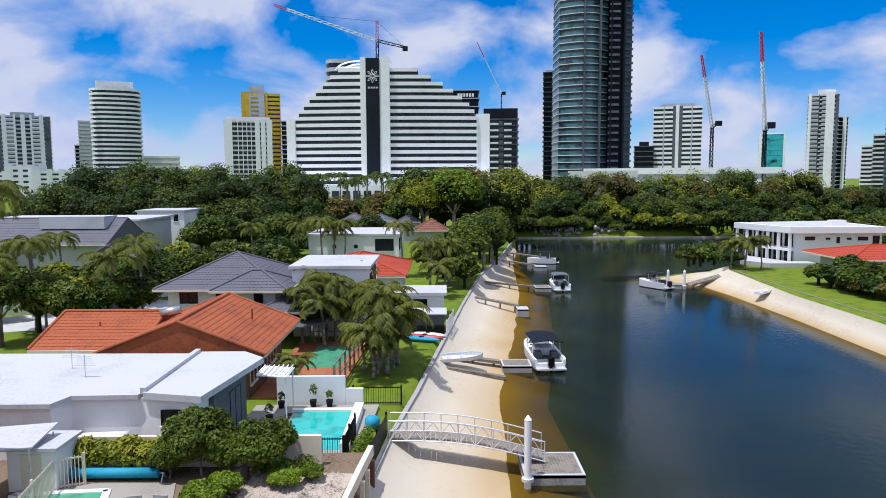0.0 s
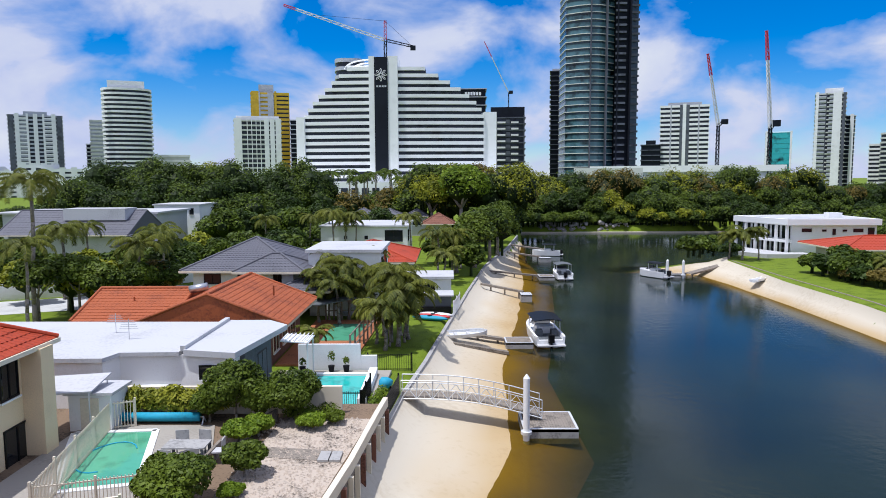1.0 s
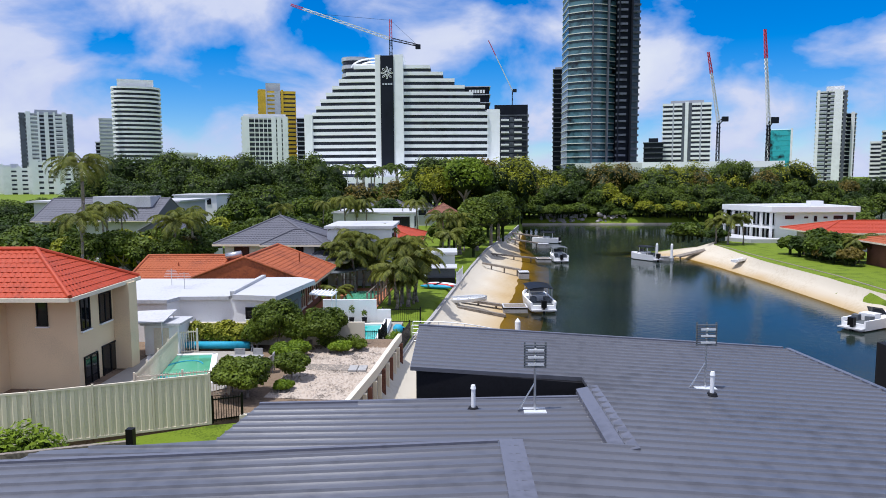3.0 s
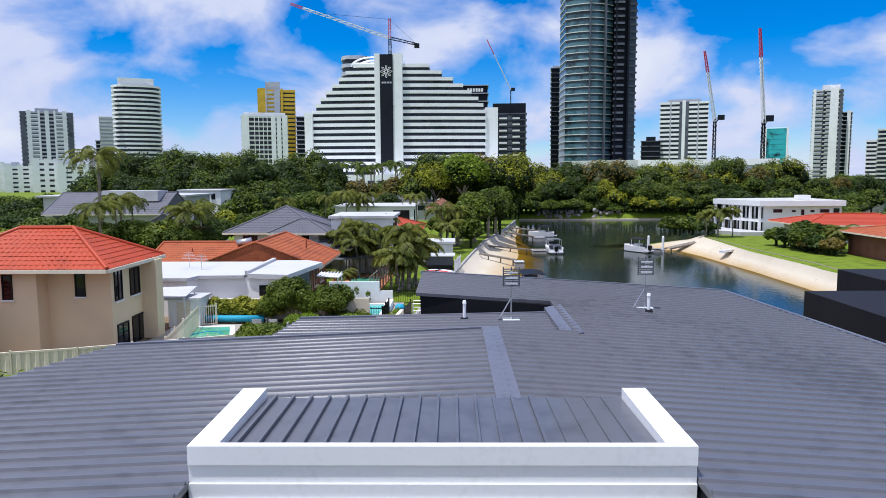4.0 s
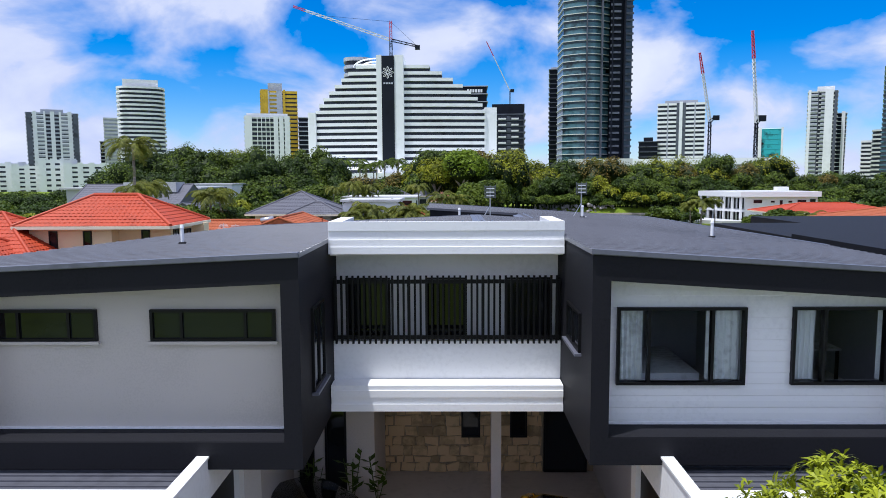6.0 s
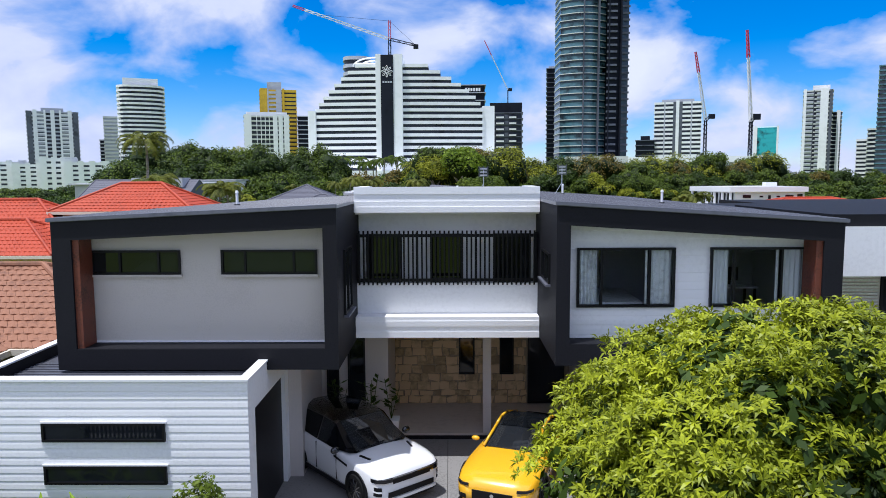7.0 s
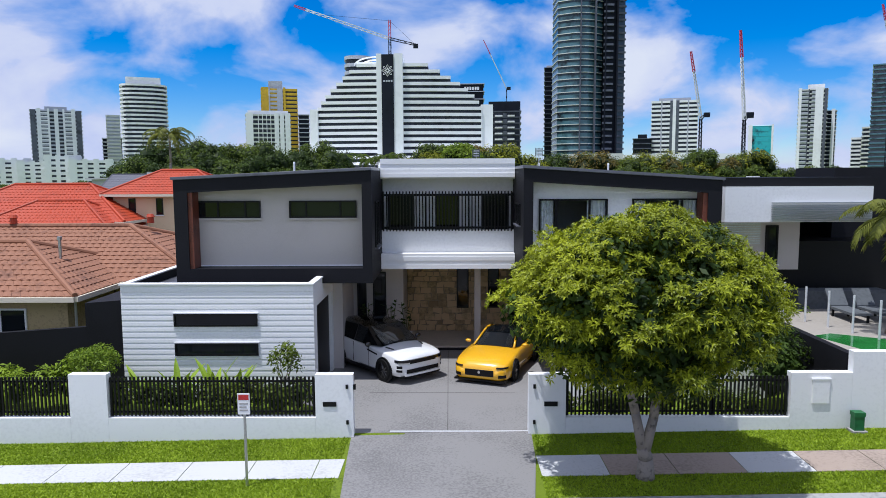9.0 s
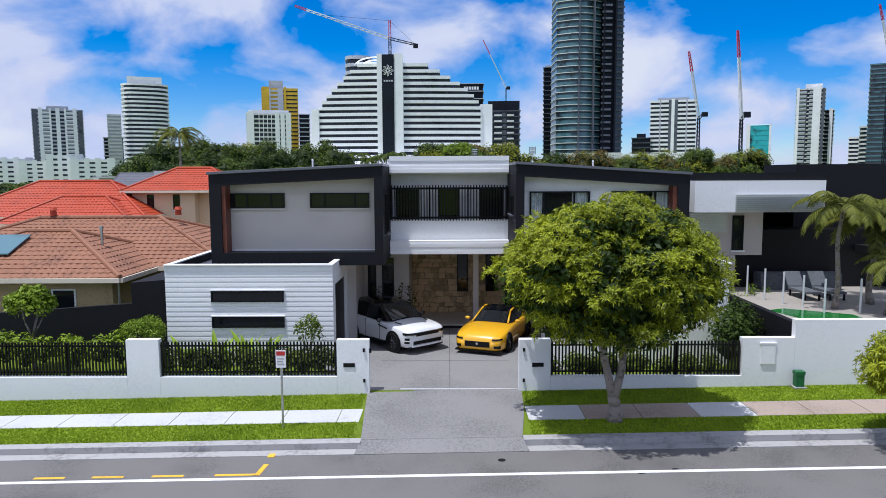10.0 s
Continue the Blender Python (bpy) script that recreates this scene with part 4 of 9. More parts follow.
def garage(side):
    """A single-storey garage wing in white boards with a parapet."""
    xo, xi = (-9.6, -3.93) if side < 0 else (9.4, 3.55)
    g = thing("garage", "flat-roofed garage wing clad in white horizontal weatherboards" if side < 0 else "flat-roofed white rendered garage wing beside the street tree", "garage", ((xo + xi) / 2, 0, 0), "garage wings")
    x0, x1 = sorted((xo, xi))
    bm = B()
    box(bm, x0, x1, -1.46, -1.26, 0.0, 3.46)
    part("front_wall", bm, M["white_paint"], g)
    boards(g, x0, x1, -1.462, 0.05, 3.42, 0.165) if side < 0 else None
    bm = B()
    a, b = sorted((xi, xi + side * 0.16))
    box(bm, a, b, -1.255, -1.0, 0.0, 3.46), box(bm, a, b, -1.0, 1.6, 2.75, 3.46), box(bm, a, b, 1.6, 1.9, 0.0, 3.46)
    part("inner_wall", bm, M["white_paint"], g)
    bm = B()
    a, b = sorted((xi + side * 0.1, xi + side * 0.14))
    box(bm, a, b, -0.995, 1.595, 0.02, 2.74)
    part("garage_door", bm, M["black"], g, "black garage door")
    bm = B()
    a, b = sorted((xo, xo - side * 0.16))
    box(bm, a, b, -1.255, 4.0, 0.0, 3.46)
    part("outer_wall", bm, M["charcoal"] if side < 0 else M["white_paint"], g)
    bm = B()
    box(bm, x0 - 0.03, x1 + 0.03, -1.53, -1.24, 3.462, 3.5)
    a, b = sorted((xi + side * 0.18, xi - side * 0.03))
    box(bm, a, b, -1.238, 1.9, 3.462, 3.5)
    a, b = sorted((xo - side * 0.18, xo + side * 0.03))
    box(bm, a, b, -1.238, 4.0, 3.462, 3.5)
    part("parapet_cap", bm, M["white_paint"], g, "white metal parapet capping")
    bm = B()
    xa, xb = x0 + 0.17, x1 - 0.17
    box(bm, xa, xb, -1.25, 4.0, 3.1, 3.2)
    sheet_ = part("roof_sheet", bm, M["roof_metal"], g)
    for y in np.arange(-1.1, 0.9, 0.2):
        part("rib", box(B(), xa + 0.01, xb - 0.01, y - 0.02, y + 0.02, 3.2, 3.225), M["roof_metal"], sheet_)
    if side < 0:
        for z0, z1 in ((2.23, 2.61), (1.35, 1.73)):
            window(g, -8.05, -5.59, z0, z1, -1.505, (), "slot_window", sill=False)
            bm = B()
            for p in ((-8.08, -5.56, z1, z1 + 0.03), (-8.08, -5.56, z0 - 0.03, z0)):
                box(bm, p[0], p[1], -1.515, -1.47, p[2], p[3])
            part("window_trim", bm, M["white_paint"], g)
    return g


garage(-1)
garage(1)


def roof_vent(x, y, z):
    v = thing("roof_vent", "white plastic vent pipe on the charcoal steel roof", "vent pipe", (x, y, z), "roof vents")
    local("pipe", rod(B(), (0, 0, 0.04), (0, 0, 0.34), 0.034, seg=12), M["white_paint"], v, smooth=False)
    local("cap", rod(B(), (0, 0, 0.34), (0, 0, 0.40), 0.045, 0.03, 12), M["white_paint"], v)
    bm = B()
    rod(bm, (0, 0, -0.01), (0, 0, 0.05), 0.10, 0.07, 12)
    local("flashing", bm, M["charcoal"], v)


for x, y, zf in ((0.35, 10.5, zL), (4.25, 11.1, zR), (6.05, 4.9, zR), (-5.4, 3.1, zL)):
    roof_vent(x, y, zB(x) if y > 8.56 and x < 2.2 and y < 11.6 else zf(x))


def antenna(x, y, z, top):
    a = thing("tv_antenna", "flat panel television antenna on a thin roof mast", "antenna", (x, y, z), "roof antennas")
    bm = B()
    rod(bm, (0, 0, 0), (0, 0, top - 0.1), 0.018, seg=8)
    rod(bm, (-0.25, 0, 0.02), (0, 0, 0.45), 0.012, seg=6)
    local("mast", bm, M["steel"], a)
    bm = B()
    box(bm, -0.17, 0.17, -0.12, 0.12, -0.01, 0.02)
    local("base_plate", bm, M["alu"], a)
    bm = B()
    for k in range(9):
        z0 = top - 0.36 + k * 0.042
        box(bm, -0.17, 0.17, -0.02, 0.0, z0, z0 + 0.02)
    for xx in (-0.16, 0.0, 0.16):
        box(bm, xx - 0.012, xx + 0.012, 0.001, 0.02, top - 0.37, top + 0.03)
    local("reflector", bm, M["shadecloth"], a, "grey slotted reflector panel")
    bm = B()
    for k in range(3):
        z0 = top - 0.31 + k * 0.11
        box(bm, -0.12, 0.12, -0.09, -0.07, z0, z0 + 0.03)
        box(bm, -0.015, 0.015, -0.07, -0.021, z0, z0 + 0.03)
    local("dipole", bm, M["alu"], a)


antenna(1.29, 10.4, zB(1.29), 1.05)
antenna(4.28, 11.5, zR(4.28), 1.1)

bed = thing("bed", "bed with white bedding inside the upstairs room", "bed", (3.8, 2.4, 3.9))
local("mattress", box(B(), -0.8, 0.8, -1.0, 1.0, 0.3, 0.6), M["curtain"], bed, bevel=0.05)
local("bed_base", box(B(), -0.82, 0.82, -1.02, 1.02, 0.0, 0.3), M["shadecloth"], bed)
desk = thing("desk", "white desk with a dark monitor inside the upstairs room", "desk", (7.2, 2.9, 3.9))
local("desktop", box(B(), -0.6, 0.6, -0.35, 0.35, 0.72, 0.76), M["curtain"], desk)
for sx in (-0.55, 0.55):
    for sy in (-0.3, 0.3):
        local("leg", box(B(), sx - 0.025, sx + 0.025, sy - 0.025, sy + 0.025, 0, 0.72), M["black"], desk)
mon = thing("monitor", "dark computer monitor on the desk", "monitor", (7.2, 3.0, 4.66))
local("screen", box(B(), -0.3, 0.3, 0.05, 0.08, 0.1, 0.45), M["black"], mon)
local("stand", box(B(), -0.1, 0.1, 0.0, 0.1, 0.0, 0.1), M["black"], mon)

# ---- skyline ----
def tower(name, label, x0, x1, y, depth, z1, floors, body, band, band_h=0.5, over=0.6, z0=0.0, piers=(), cap=None, rounded=0.0, pier_mat=None, strips=(), group="skyline towers"):
    """A tower block: a glazed body, one projecting balcony band a floor, wall piers and a plant room."""
    xc = (x0 + x1) / 2
    t = thing(name, label, "tower", pose(xc, y, z0, 0, 0, -math.degrees(math.atan2(xc, y + 16.5))), group)
    w = x1 - x0
    fh = (z1 - z0) / floors

    def plan(g):
        xa, xb, ya, yb = -w / 2 - g, w / 2 + g, -g, depth + g
        if not rounded:
            return [(xa, ya), (xb, ya), (xb, yb), (xa, yb)]
        pts = []
        for k in range(28):
            a = k * math.tau / 28
            c, s = math.cos(a), math.sin(a)
            p = 2.0 / rounded
            pts.append(((xb - xa) / 2 * math.copysign(abs(c) ** p, c), depth / 2 + (yb - ya) / 2 * math.copysign(abs(s) ** p, s)))
        return pts
    local("wall", prism(B(), plan(0), 0, z1 - z0), body, t)
    me = mesh_of("balcony_band", prism(B(), plan(over), 0, fh * band_h), band)
    for k in range(floors):
        local("balcony_band", me, None, t, at=(0, 0, (k + 1) * fh - fh * band_h))
    for a, b in piers:
        bm = B()
        box(bm, -w / 2 + a * w, -w / 2 + b * w, -over - 0.5, 1.0, 0, z1 - z0 + 1.0)
        local("pier", bm, pier_mat or band, t)
    for a, b, m, u, out in strips:
        # narrow bands or fins over part of the width: u is their share of a floor
        if u >= 1:
            local("fin", box(B(), -w / 2 + a * w, -w / 2 + b * w, -over - out, 1.0, 0, z1 - z0), m, t)
            continue
        me = mesh_of("balcony", box(B(), -w / 2 + a * w, -w / 2 + b * w, -over - out, 1.0, 0, fh * u), m)
        for k in range(floors):
            local("balcony", me, None, t, at=(0, 0, k * fh))
    if cap:
        a, b, h, m = cap
        bm = B()
        box(bm, -w / 2 + a * w, -w / 2 + b * w, depth * 0.15, depth * 0.85, z1 - z0, z1 - z0 + h)
        local("plant_room", bm, m, t)
    return t


W_, G_, C_, D_, K_, Y_ = M["far_white"], M["far_glass"], M["far_cream"], M["far_dark"], M["far_grey"], M["far_yellow"]
S_ = M["far_slate"]
tower("apartment_tower", "grey and white apartment tower with vertical fins", -342.9, -306, 560, 24, 62.5, 20, G_, K_, 0.42, piers=((0.12, 0.2), (0.33, 0.37), (0.46, 0.54), (0.63, 0.67), (0.8, 0.88)), pier_mat=W_, cap=(0.28, 0.72, 3, K_), strips=((0.0, 0.1, S_, 1, 0.1), (0.9, 1.0, S_, 1, 0.1), (0.2, 0.33, W_, 0.35, 0.3), (0.67, 0.8, W_, 0.35, 0.3)))
tower("apartment_tower", "rounded white apartment tower with striped balconies", -250, -217.3, 520, 30, 78.0, 24, G_, W_, 0.46, 1.0, rounded=3.2, cap=(0.12, 0.88, 5.5, W_), strips=((0.0, 0.05, W_, 0.2, 0.2),))
tower("apartment_tower", "slim pale apartment tower behind another tower", -311.4, -300.8, 620, 20, 63.6, 20, K_, C_, 0.5)
tower("apartment_tower", "slim dark lower tower block with pale floor edges", -325.4, -309, 640, 20, 44, 13, D_, K_, 0.3)
tower("hotel_tower", "cream hotel tower with gridded facade", -155.2, -122.3, 520, 20, 54.5, 16, G_, C_, 0.34, piers=((0.0, 0.16), (0.27, 0.285), (0.365, 0.38), (0.46, 0.475), (0.55, 0.565), (0.64, 0.74), (0.765, 0.86), (0.885, 1.0)), pier_mat=W_, cap=(0.04, 0.96, 3.0, W_))
tower("apartment_tower", "yellow and white apartment tower", -154, -125.7, 562, 22, 79, 24, G_, Y_, 0.62, piers=((0.0, 0.2), (0.62, 0.68)), pier_mat=Y_, cap=(0.2, 0.6, 6.5, K_), strips=((0.2, 0.6, K_, 0.55, 0.4), (0.2, 0.24, K_, 1, 0.6), (0.44, 0.6, K_, 1, 0.6)))
tower("apartment_tower", "dark apartment tower behind the hotel", -123.6, -115.5, 560, 20, 57.8, 16, D_, K_, 0.2)
tower("apartment_tower", "dark glass tower with white balcony edges", 24.6, 44.4, 420, 14, 47, 13, G_, S_, 0.2, piers=((0.0, 0.03), (0.97, 1.0)), pier_mat=S_, cap=(0.0, 1.0, 6, D_), strips=((0.2, 0.44, W_, 0.28, 0.5), (0.6, 0.82, W_, 0.28, 0.5), (0.46, 0.58, S_, 0.6, 0.1)))
tower("apartment_tower", "narrow charcoal tower beside the round tower", 60.9, 69.6, 430, 14, 74.8, 26, D_, S_, 0.12, piers=((0.55, 0.6), (0.72, 0.77)), pier_mat=S_, cap=(0.1, 0.9, 1.5, K_))
tower("office_block", "small dark tower block", 162, 177.6, 600, 18, 39, 9, D_, S_, 0.15, cap=(0.25, 0.75, 3.5, D_))
tower("apartment_tower", "white apartment tower with dark central recess", 178.3, 216.4, 600, 20, 71.5, 19, G_, W_, 0.5, piers=((0.46, 0.53),), cap=(0.15, 0.85, 2.5, K_), strips=((0.40, 0.46, S_, 1, 0.1), (0.53, 0.60, S_, 1, 0.1), (0.2, 0.23, K_, 1, 0.1), (0.78, 0.81, K_, 1, 0.1)))
tower("apartment_tower", "white and grey slender apartment tower", 286.6, 307.2, 560, 20, 76, 23, G_, C_, 0.3, piers=((0.0, 0.1), (0.58, 0.86)), pier_mat=W_, cap=(0.3, 0.9, 4.0, W_), strips=((0.1, 0.34, K_, 0.4, 0.3), (0.34, 0.37, S_, 1, 0.2), (0.45, 0.58, K_, 0.4, 0.3), (0.9, 1.0, S_, 1, 0.3)))
tower("apartment_tower", "narrow white side wing of a tower", 308, 317, 562, 18, 59, 18, D_, W_, 0.15, piers=((0.62, 0.9),))
tower("apartment_tower", "white mid-rise block with long balconies", 353.5, 364, 600, 20, 38.8, 11, G_, W_, 0.5)
tower("apartment_tower", "pale rounded apartment block", 351.7, 376, 580, 20, 47.1, 13, G_, C_, 0.4, rounded=4)
tower("apartment_tower", "dark tower under construction", 310.9, 332, 500, 20, 87, 26, S_, M["far_blueglass"], 0.3)
teal = tower("office_tower", "teal patterned glass tower with white side wall", 212.4, 228.6, 480, 16, 41, 12, M["far_teal"], M["far_teal"], 0.08, 0.1, piers=((0.0, 0.16), (0.92, 1.0)), pier_mat=W_, cap=(0.16, 0.95, 0.8, W_))
for k, (a, b, z) in enumerate(((-330, -302, 20), (-306, -280, 18), (-285, -262, 22), (-266, -238, 19), (-352, -326, 30), (-395, -340, 24))):
    tower("apartment_block", "low white apartment block with small balconies", a, b, 480 - k * 3, 20, z, 6 if z < 25 else 8, G_, W_, 0.6, piers=((0.0, 0.18), (0.3, 0.42), (0.55, 0.68), (0.82, 1.0)), group="low white apartment blocks")
tower("hotel_block", "low pale block with reddish roof parts", -232, -205, 560, 20, 31, 8, C_, W_, 0.4)


def round_tower():
    """The tall blue-glass tower with curved front, dark side and many balcony edges."""
    x0, x1, y, top = 58.6, 94.5, 360, 150.0
    t = thing("glass_tower", "very tall curved blue-glass tower with white floor edges", "tower", ((x0 + x1) / 2, y, 0), "skyline towers")
    w = x1 - x0
    fl = 44
    fh = top / fl

    def plan(g, xa=0.0, xb=0.66):
        pts = []
        for k in range(15):
            u = k / 14
            x = -w / 2 + w * (xa + (xb - xa) * u)
            pts.append((x - (g if k == 0 else 0) + (g if k == 14 else 0), 6.0 - 9.0 * math.sin(math.pi * (0.12 + 0.76 * u)) - g))
        return pts + [(-w / 2 + w * xb + g, 22), (-w / 2 + w * xa - g, 22)]
    local("wall", prism(B(), plan(0), 0, top), M["far_blueglass"], t, "blue curved glazing")
    me = mesh_of("floor_edge", prism(B(), plan(0.45), 0, 0.36), M["far_cream"])
    md = mesh_of("spandrel", prism(B(), plan(0.12), 0, fh * 0.3), M["far_spandrel"])
    for k in range(fl):
        local("floor_edge", me, None, t, at=(0, 0, (k + 1) * fh - 0.3))
        local("spandrel", md, None, t, at=(0, 0, (k + 1) * fh - 0.3 - fh * 0.3))
    bm = B()
    prism(bm, [(w * 0.161, -2.5), (w * 0.36, -1.0), (w * 0.36, 20), (w * 0.161, 20)], 0, top)
    local("dark_core", bm, M["far_dark"], t, "charcoal side facade")
    bm = B()
    prism(bm, [(w * 0.361, 1.0), (w * 0.5, 3.5), (w * 0.5, 20), (w * 0.361, 20)], 0, top - 6)
    local("side_wall", bm, M["far_spandrel"], t)
    for u in (0.3, 0.52):
        local("fin", box(B(), -w / 2 + w * u, -w / 2 + w * u + 0.5, -4.6, 0, 0, top), M["far_slate"], t)
    for u in (0.668, 0.845):
        local("fin", box(B(), -w / 2 + w * u, -w / 2 + w * u + 0.6, -3.4, 4, 0, top), M["far_dark"], t)
    bm = B()
    box(bm, -2.6, 2.6, -0.6, 0, 0, fh * 0.3)
    mb = mesh_of("balcony", bm, M["far_slate"])
    for k in range(fl):
        for cx, cy in ((w * 0.22, -2.4), (w * 0.43, 2.0)):
            local("balcony", mb, None, t, at=(cx, cy, k * fh))
    return t


round_tower()


def big_hotel():
    """The stepped white hotel: two wings of striped floors round a dark central blade."""
    y = 300.0
    h = thing("hotel", "large stepped white hotel with striped floors and dark blade", "hotel", (-22, y, 0))
    floors = 19
    ztop, zbot = 57.0, 5.0
    fh = (ztop - zbot) / floors
    xl, xr, cl, cr = -60.0, 15.0, -32.3, -20.6

    def ext(k):
        """Half-floor ends step in over the upper floors."""
        z = zbot + (k + 1) * fh
        u = max(0.0, (z - 37.0) / (ztop - 37.0))
        return xl + (-41.5 - xl) * (u ** 1.35), xr + (-9.5 - xr) * (u ** 1.7)
    for k in range(floors):
        a, b = ext(k)
        z = zbot + k * fh
        for s, (p, q) in enumerate(((a, cl), (cr, b))):
            bulge = lambda x: -2.5 * math.sin(math.pi * min(1, max(0, (x - xl) / (xr - xl))))
            n = 8
            front = [(p + (q - p) * i / n, y + bulge(p + (q - p) * i / n)) for i in range(n + 1)]
            bm = B()
            prism(bm, [(x, yy + 1.2) for x, yy in front] + [(q, y + 16), (p, y + 16)], z, z + fh)
            part("glazing", bm, M["far_glass"], h)
            bm = B()
            prism(bm, front + [(q, y + 15), (p, y + 15)], z + fh * 0.52, z + fh + 0.06)
            part("balcony_band", bm, M["far_white"], h)
    bm = B()
    box(bm, cl, -30.0, y - 4.5, y + 14, 0, 61.0)
    part("blade_wall", bm, M["far_white"], h)
    part("blade_wall", box(B(), -24.6, cr, y - 4.5, y + 14, 0, 61.0), M["far_white"], h)
    part("blade_wall", box(B(), -30.0, -24.6, y - 3.5, y + 14, 0, 60.0), M["far_white"], h)
    bm = B()
    box(bm, -30.0, -24.6, y - 4.9, y - 3.6, 14.0, 60.6)
    bl = part("blade", bm, M["far_dark"], h, "dark central blade with white star-like emblem")
    bm = B()
    for k in range(8):
        a = k * math.tau / 8
        c, s = math.cos(a), math.sin(a)
        for da in (-0.3, 0.3):
            p = (-27.3 + 0.4 * c, y - 5.0, 53.5 + 0.4 * s)
            q = (-27.3 + 2.0 * math.cos(a + da * 0.6), y - 5.0, 53.5 + 2.0 * math.sin(a + da * 0.6))
            rod(bm, p, q, 0.13, 0.13, 4)
            rod(bm, q, (-27.3 + 2.6 * c, y - 5.0, 53.5 + 2.6 * s), 0.13, 0.1, 4)
    part("emblem", bm, M["far_white"], bl)
    bm = B()
    for k in range(4):
        box(bm, -29.2 + k * 1.1, -28.4 + k * 1.1, y - 5.0, y - 4.92, 48.6, 49.3)
    part("sign_bar", bm, M["far_grey"], bl)
    # end wings and roof crown
    bm = B()
    box(bm, -63.0, -59.6, y - 1, y + 18, 0, 37.0)
    part("end_wing", bm, M["far_white"], h)
    part("end_wing", box(B(), 14.6, 20.0, y + 1, y + 18, 0, 39.0), M["far_white"], h)
    bm = B()
    for k in range(10):
        a0, a1 = math.pi * (0.02 + 0.5 * k / 10), math.pi * (0.02 + 0.5 * (k + 1) / 10)
        for r in (9.0, 6.0):
            rod(bm, (-33.0 - r * math.cos(a0) * 1.1, y + 2, 56.5 + r * 0.45 * math.sin(a0)), (-33.0 - r * math.cos(a1) * 1.1, y + 2, 56.5 + r * 0.45 * math.sin(a1)), 0.35, 0.35, 5)
    box(bm, -42, -32.4, y + 3, y + 12, 56.5, 58.5)
    part("roof_crown", bm, M["far_white"], h)
    # podium
    bm = B()
    box(bm, -66, 30, y - 14, y + 25, 0, 10.5)
    part("podium", bm, M["far_white"], h)
    bm = B()
    for k in range(22):
        box(bm, -64 + k * 4.2, -61.2 + k * 4.2, y - 14.3, y - 14.02, 2.0, 8.0)
    part("podium_window", bm, M["far_glass"], h)


big_hotel()
tower("apartment_tower", "grey tower peeking over the hotel roof", -51, -38.5, 330, 16, 66, 18, G_, K_, 0.45, rounded=3)
bm_block = tower("office_block", "dark block with a pale sign on top", 3.0, 18.5, 360, 16, 56, 14, D_, K_, 0.1)
bm = B()
for k in range(6):
    box(bm, 8.2 + k * 1.4, 9.2 + k * 1.4, 359.4, 359.8, 52.6, 54.2)
part("sign_bar", bm, M["far_white"], bm_block, "pale sign bars")
# convention block by the trees
tower("low_building", "low pale building with terrace among the trees", 44, 66, 250, 20, 15, 3, K_, C_, 0.5)
tower("low_building", "long low white building behind the park trees", 66, 150, 330, 20, 17, 3, K_, W_, 0.5)


def lattice(bm, p, q, w, n, r=0.18):
    """A square lattice boom from p to q."""
    p, q = Vector(p), Vector(q)
    d = (q - p).normalized()
    u = d.cross(Vector((0, 1, 0))).normalized() * w / 2
    v = d.cross(u).normalized() * w / 2
    cs = [u + v, u - v, -u - v, -u + v]
    for c in cs:
        rod(bm, p + c, q + c * 0.6, r, r, 4)
    for k in range(n):
        a, b = p + (q - p) * (k / n), p + (q - p) * ((k + 1) / n)
        for i in range(4):
            rod(bm, a + cs[i], b + cs[(i + 1) % 4] * 0.9, r * 0.6, r * 0.6, 3)


def crane(name, label, base, joint, tip, tail, red=0.3, w=2.0):
    c = thing(name, label, "crane", base, "construction cranes")
    bm = B()
    lattice(bm, base, joint, w, 16, 0.22)
    part("mast", bm, M["far_dark"], c)
    mid = Vector(joint) + (Vector(tip) - Vector(joint)) * (1 - red)
    bm = B()
    lattice(bm, joint, mid, w * 0.8, 14)
    part("jib", bm, M["crane_white"], c)
    bm = B()
    lattice(bm, mid, tip, w * 0.7, 6)
    part("jib_tip", bm, M["crane_red"], c, "red painted jib tip")
    bm = B()
    lattice(bm, joint, tail, w * 0.8, 4)
    t = Vector(tail)
    box(bm, t.x - 1.6, t.x + 1.6, t.y - 1, t.y + 1, t.z - 2.2, t.z + 0.5)
    part("counter_jib", bm, M["far_dark"], c)
    return c


crane("tower_crane", "white and red luffing crane with raised jib", (142, 320, 0), (142, 320, 33), (138.6, 320, 75), (144.5, 320, 36), w=1.6)
crane("tower_crane", "white and red luffing crane with raised jib", (149.5, 400, 0), (149.5, 400, 40), (142.4, 400, 79), (153, 400, 43), w=1.8)
c0 = crane("tower_crane", "white and red hammerhead crane above the hotel", (-38.9, 450, 0), (-38.9, 450, 97), (-101.5, 450, 118.5), (-21.8, 450, 93.0), red=0.12, w=2.0)
bm = B()
lattice(bm, (-38.9, 450, 97), (-38.9, 450, 109), 1.6, 5)
part("apex", bm, M["crane_red"], c0)
bm = B()
rod(bm, (-38.9, 450, 108.5), (-85, 450, 112.8), 0.1, seg=4), rod(bm, (-38.9, 450, 108.5), (-23, 450, 94), 0.1, seg=4)
part("tie_rod", bm, M["far_dark"], c0)
crane("tower_crane", "distant white crane with raised jib", (310, 480, 0), (310, 480, 88), (301, 480, 124), (313, 480, 88), w=1.8)
crane("tower_crane", "thin distant crane jib beyond the hotel", (52, 620, 0), (52, 620, 85), (31, 620, 128), (54, 620, 86), w=0.8)

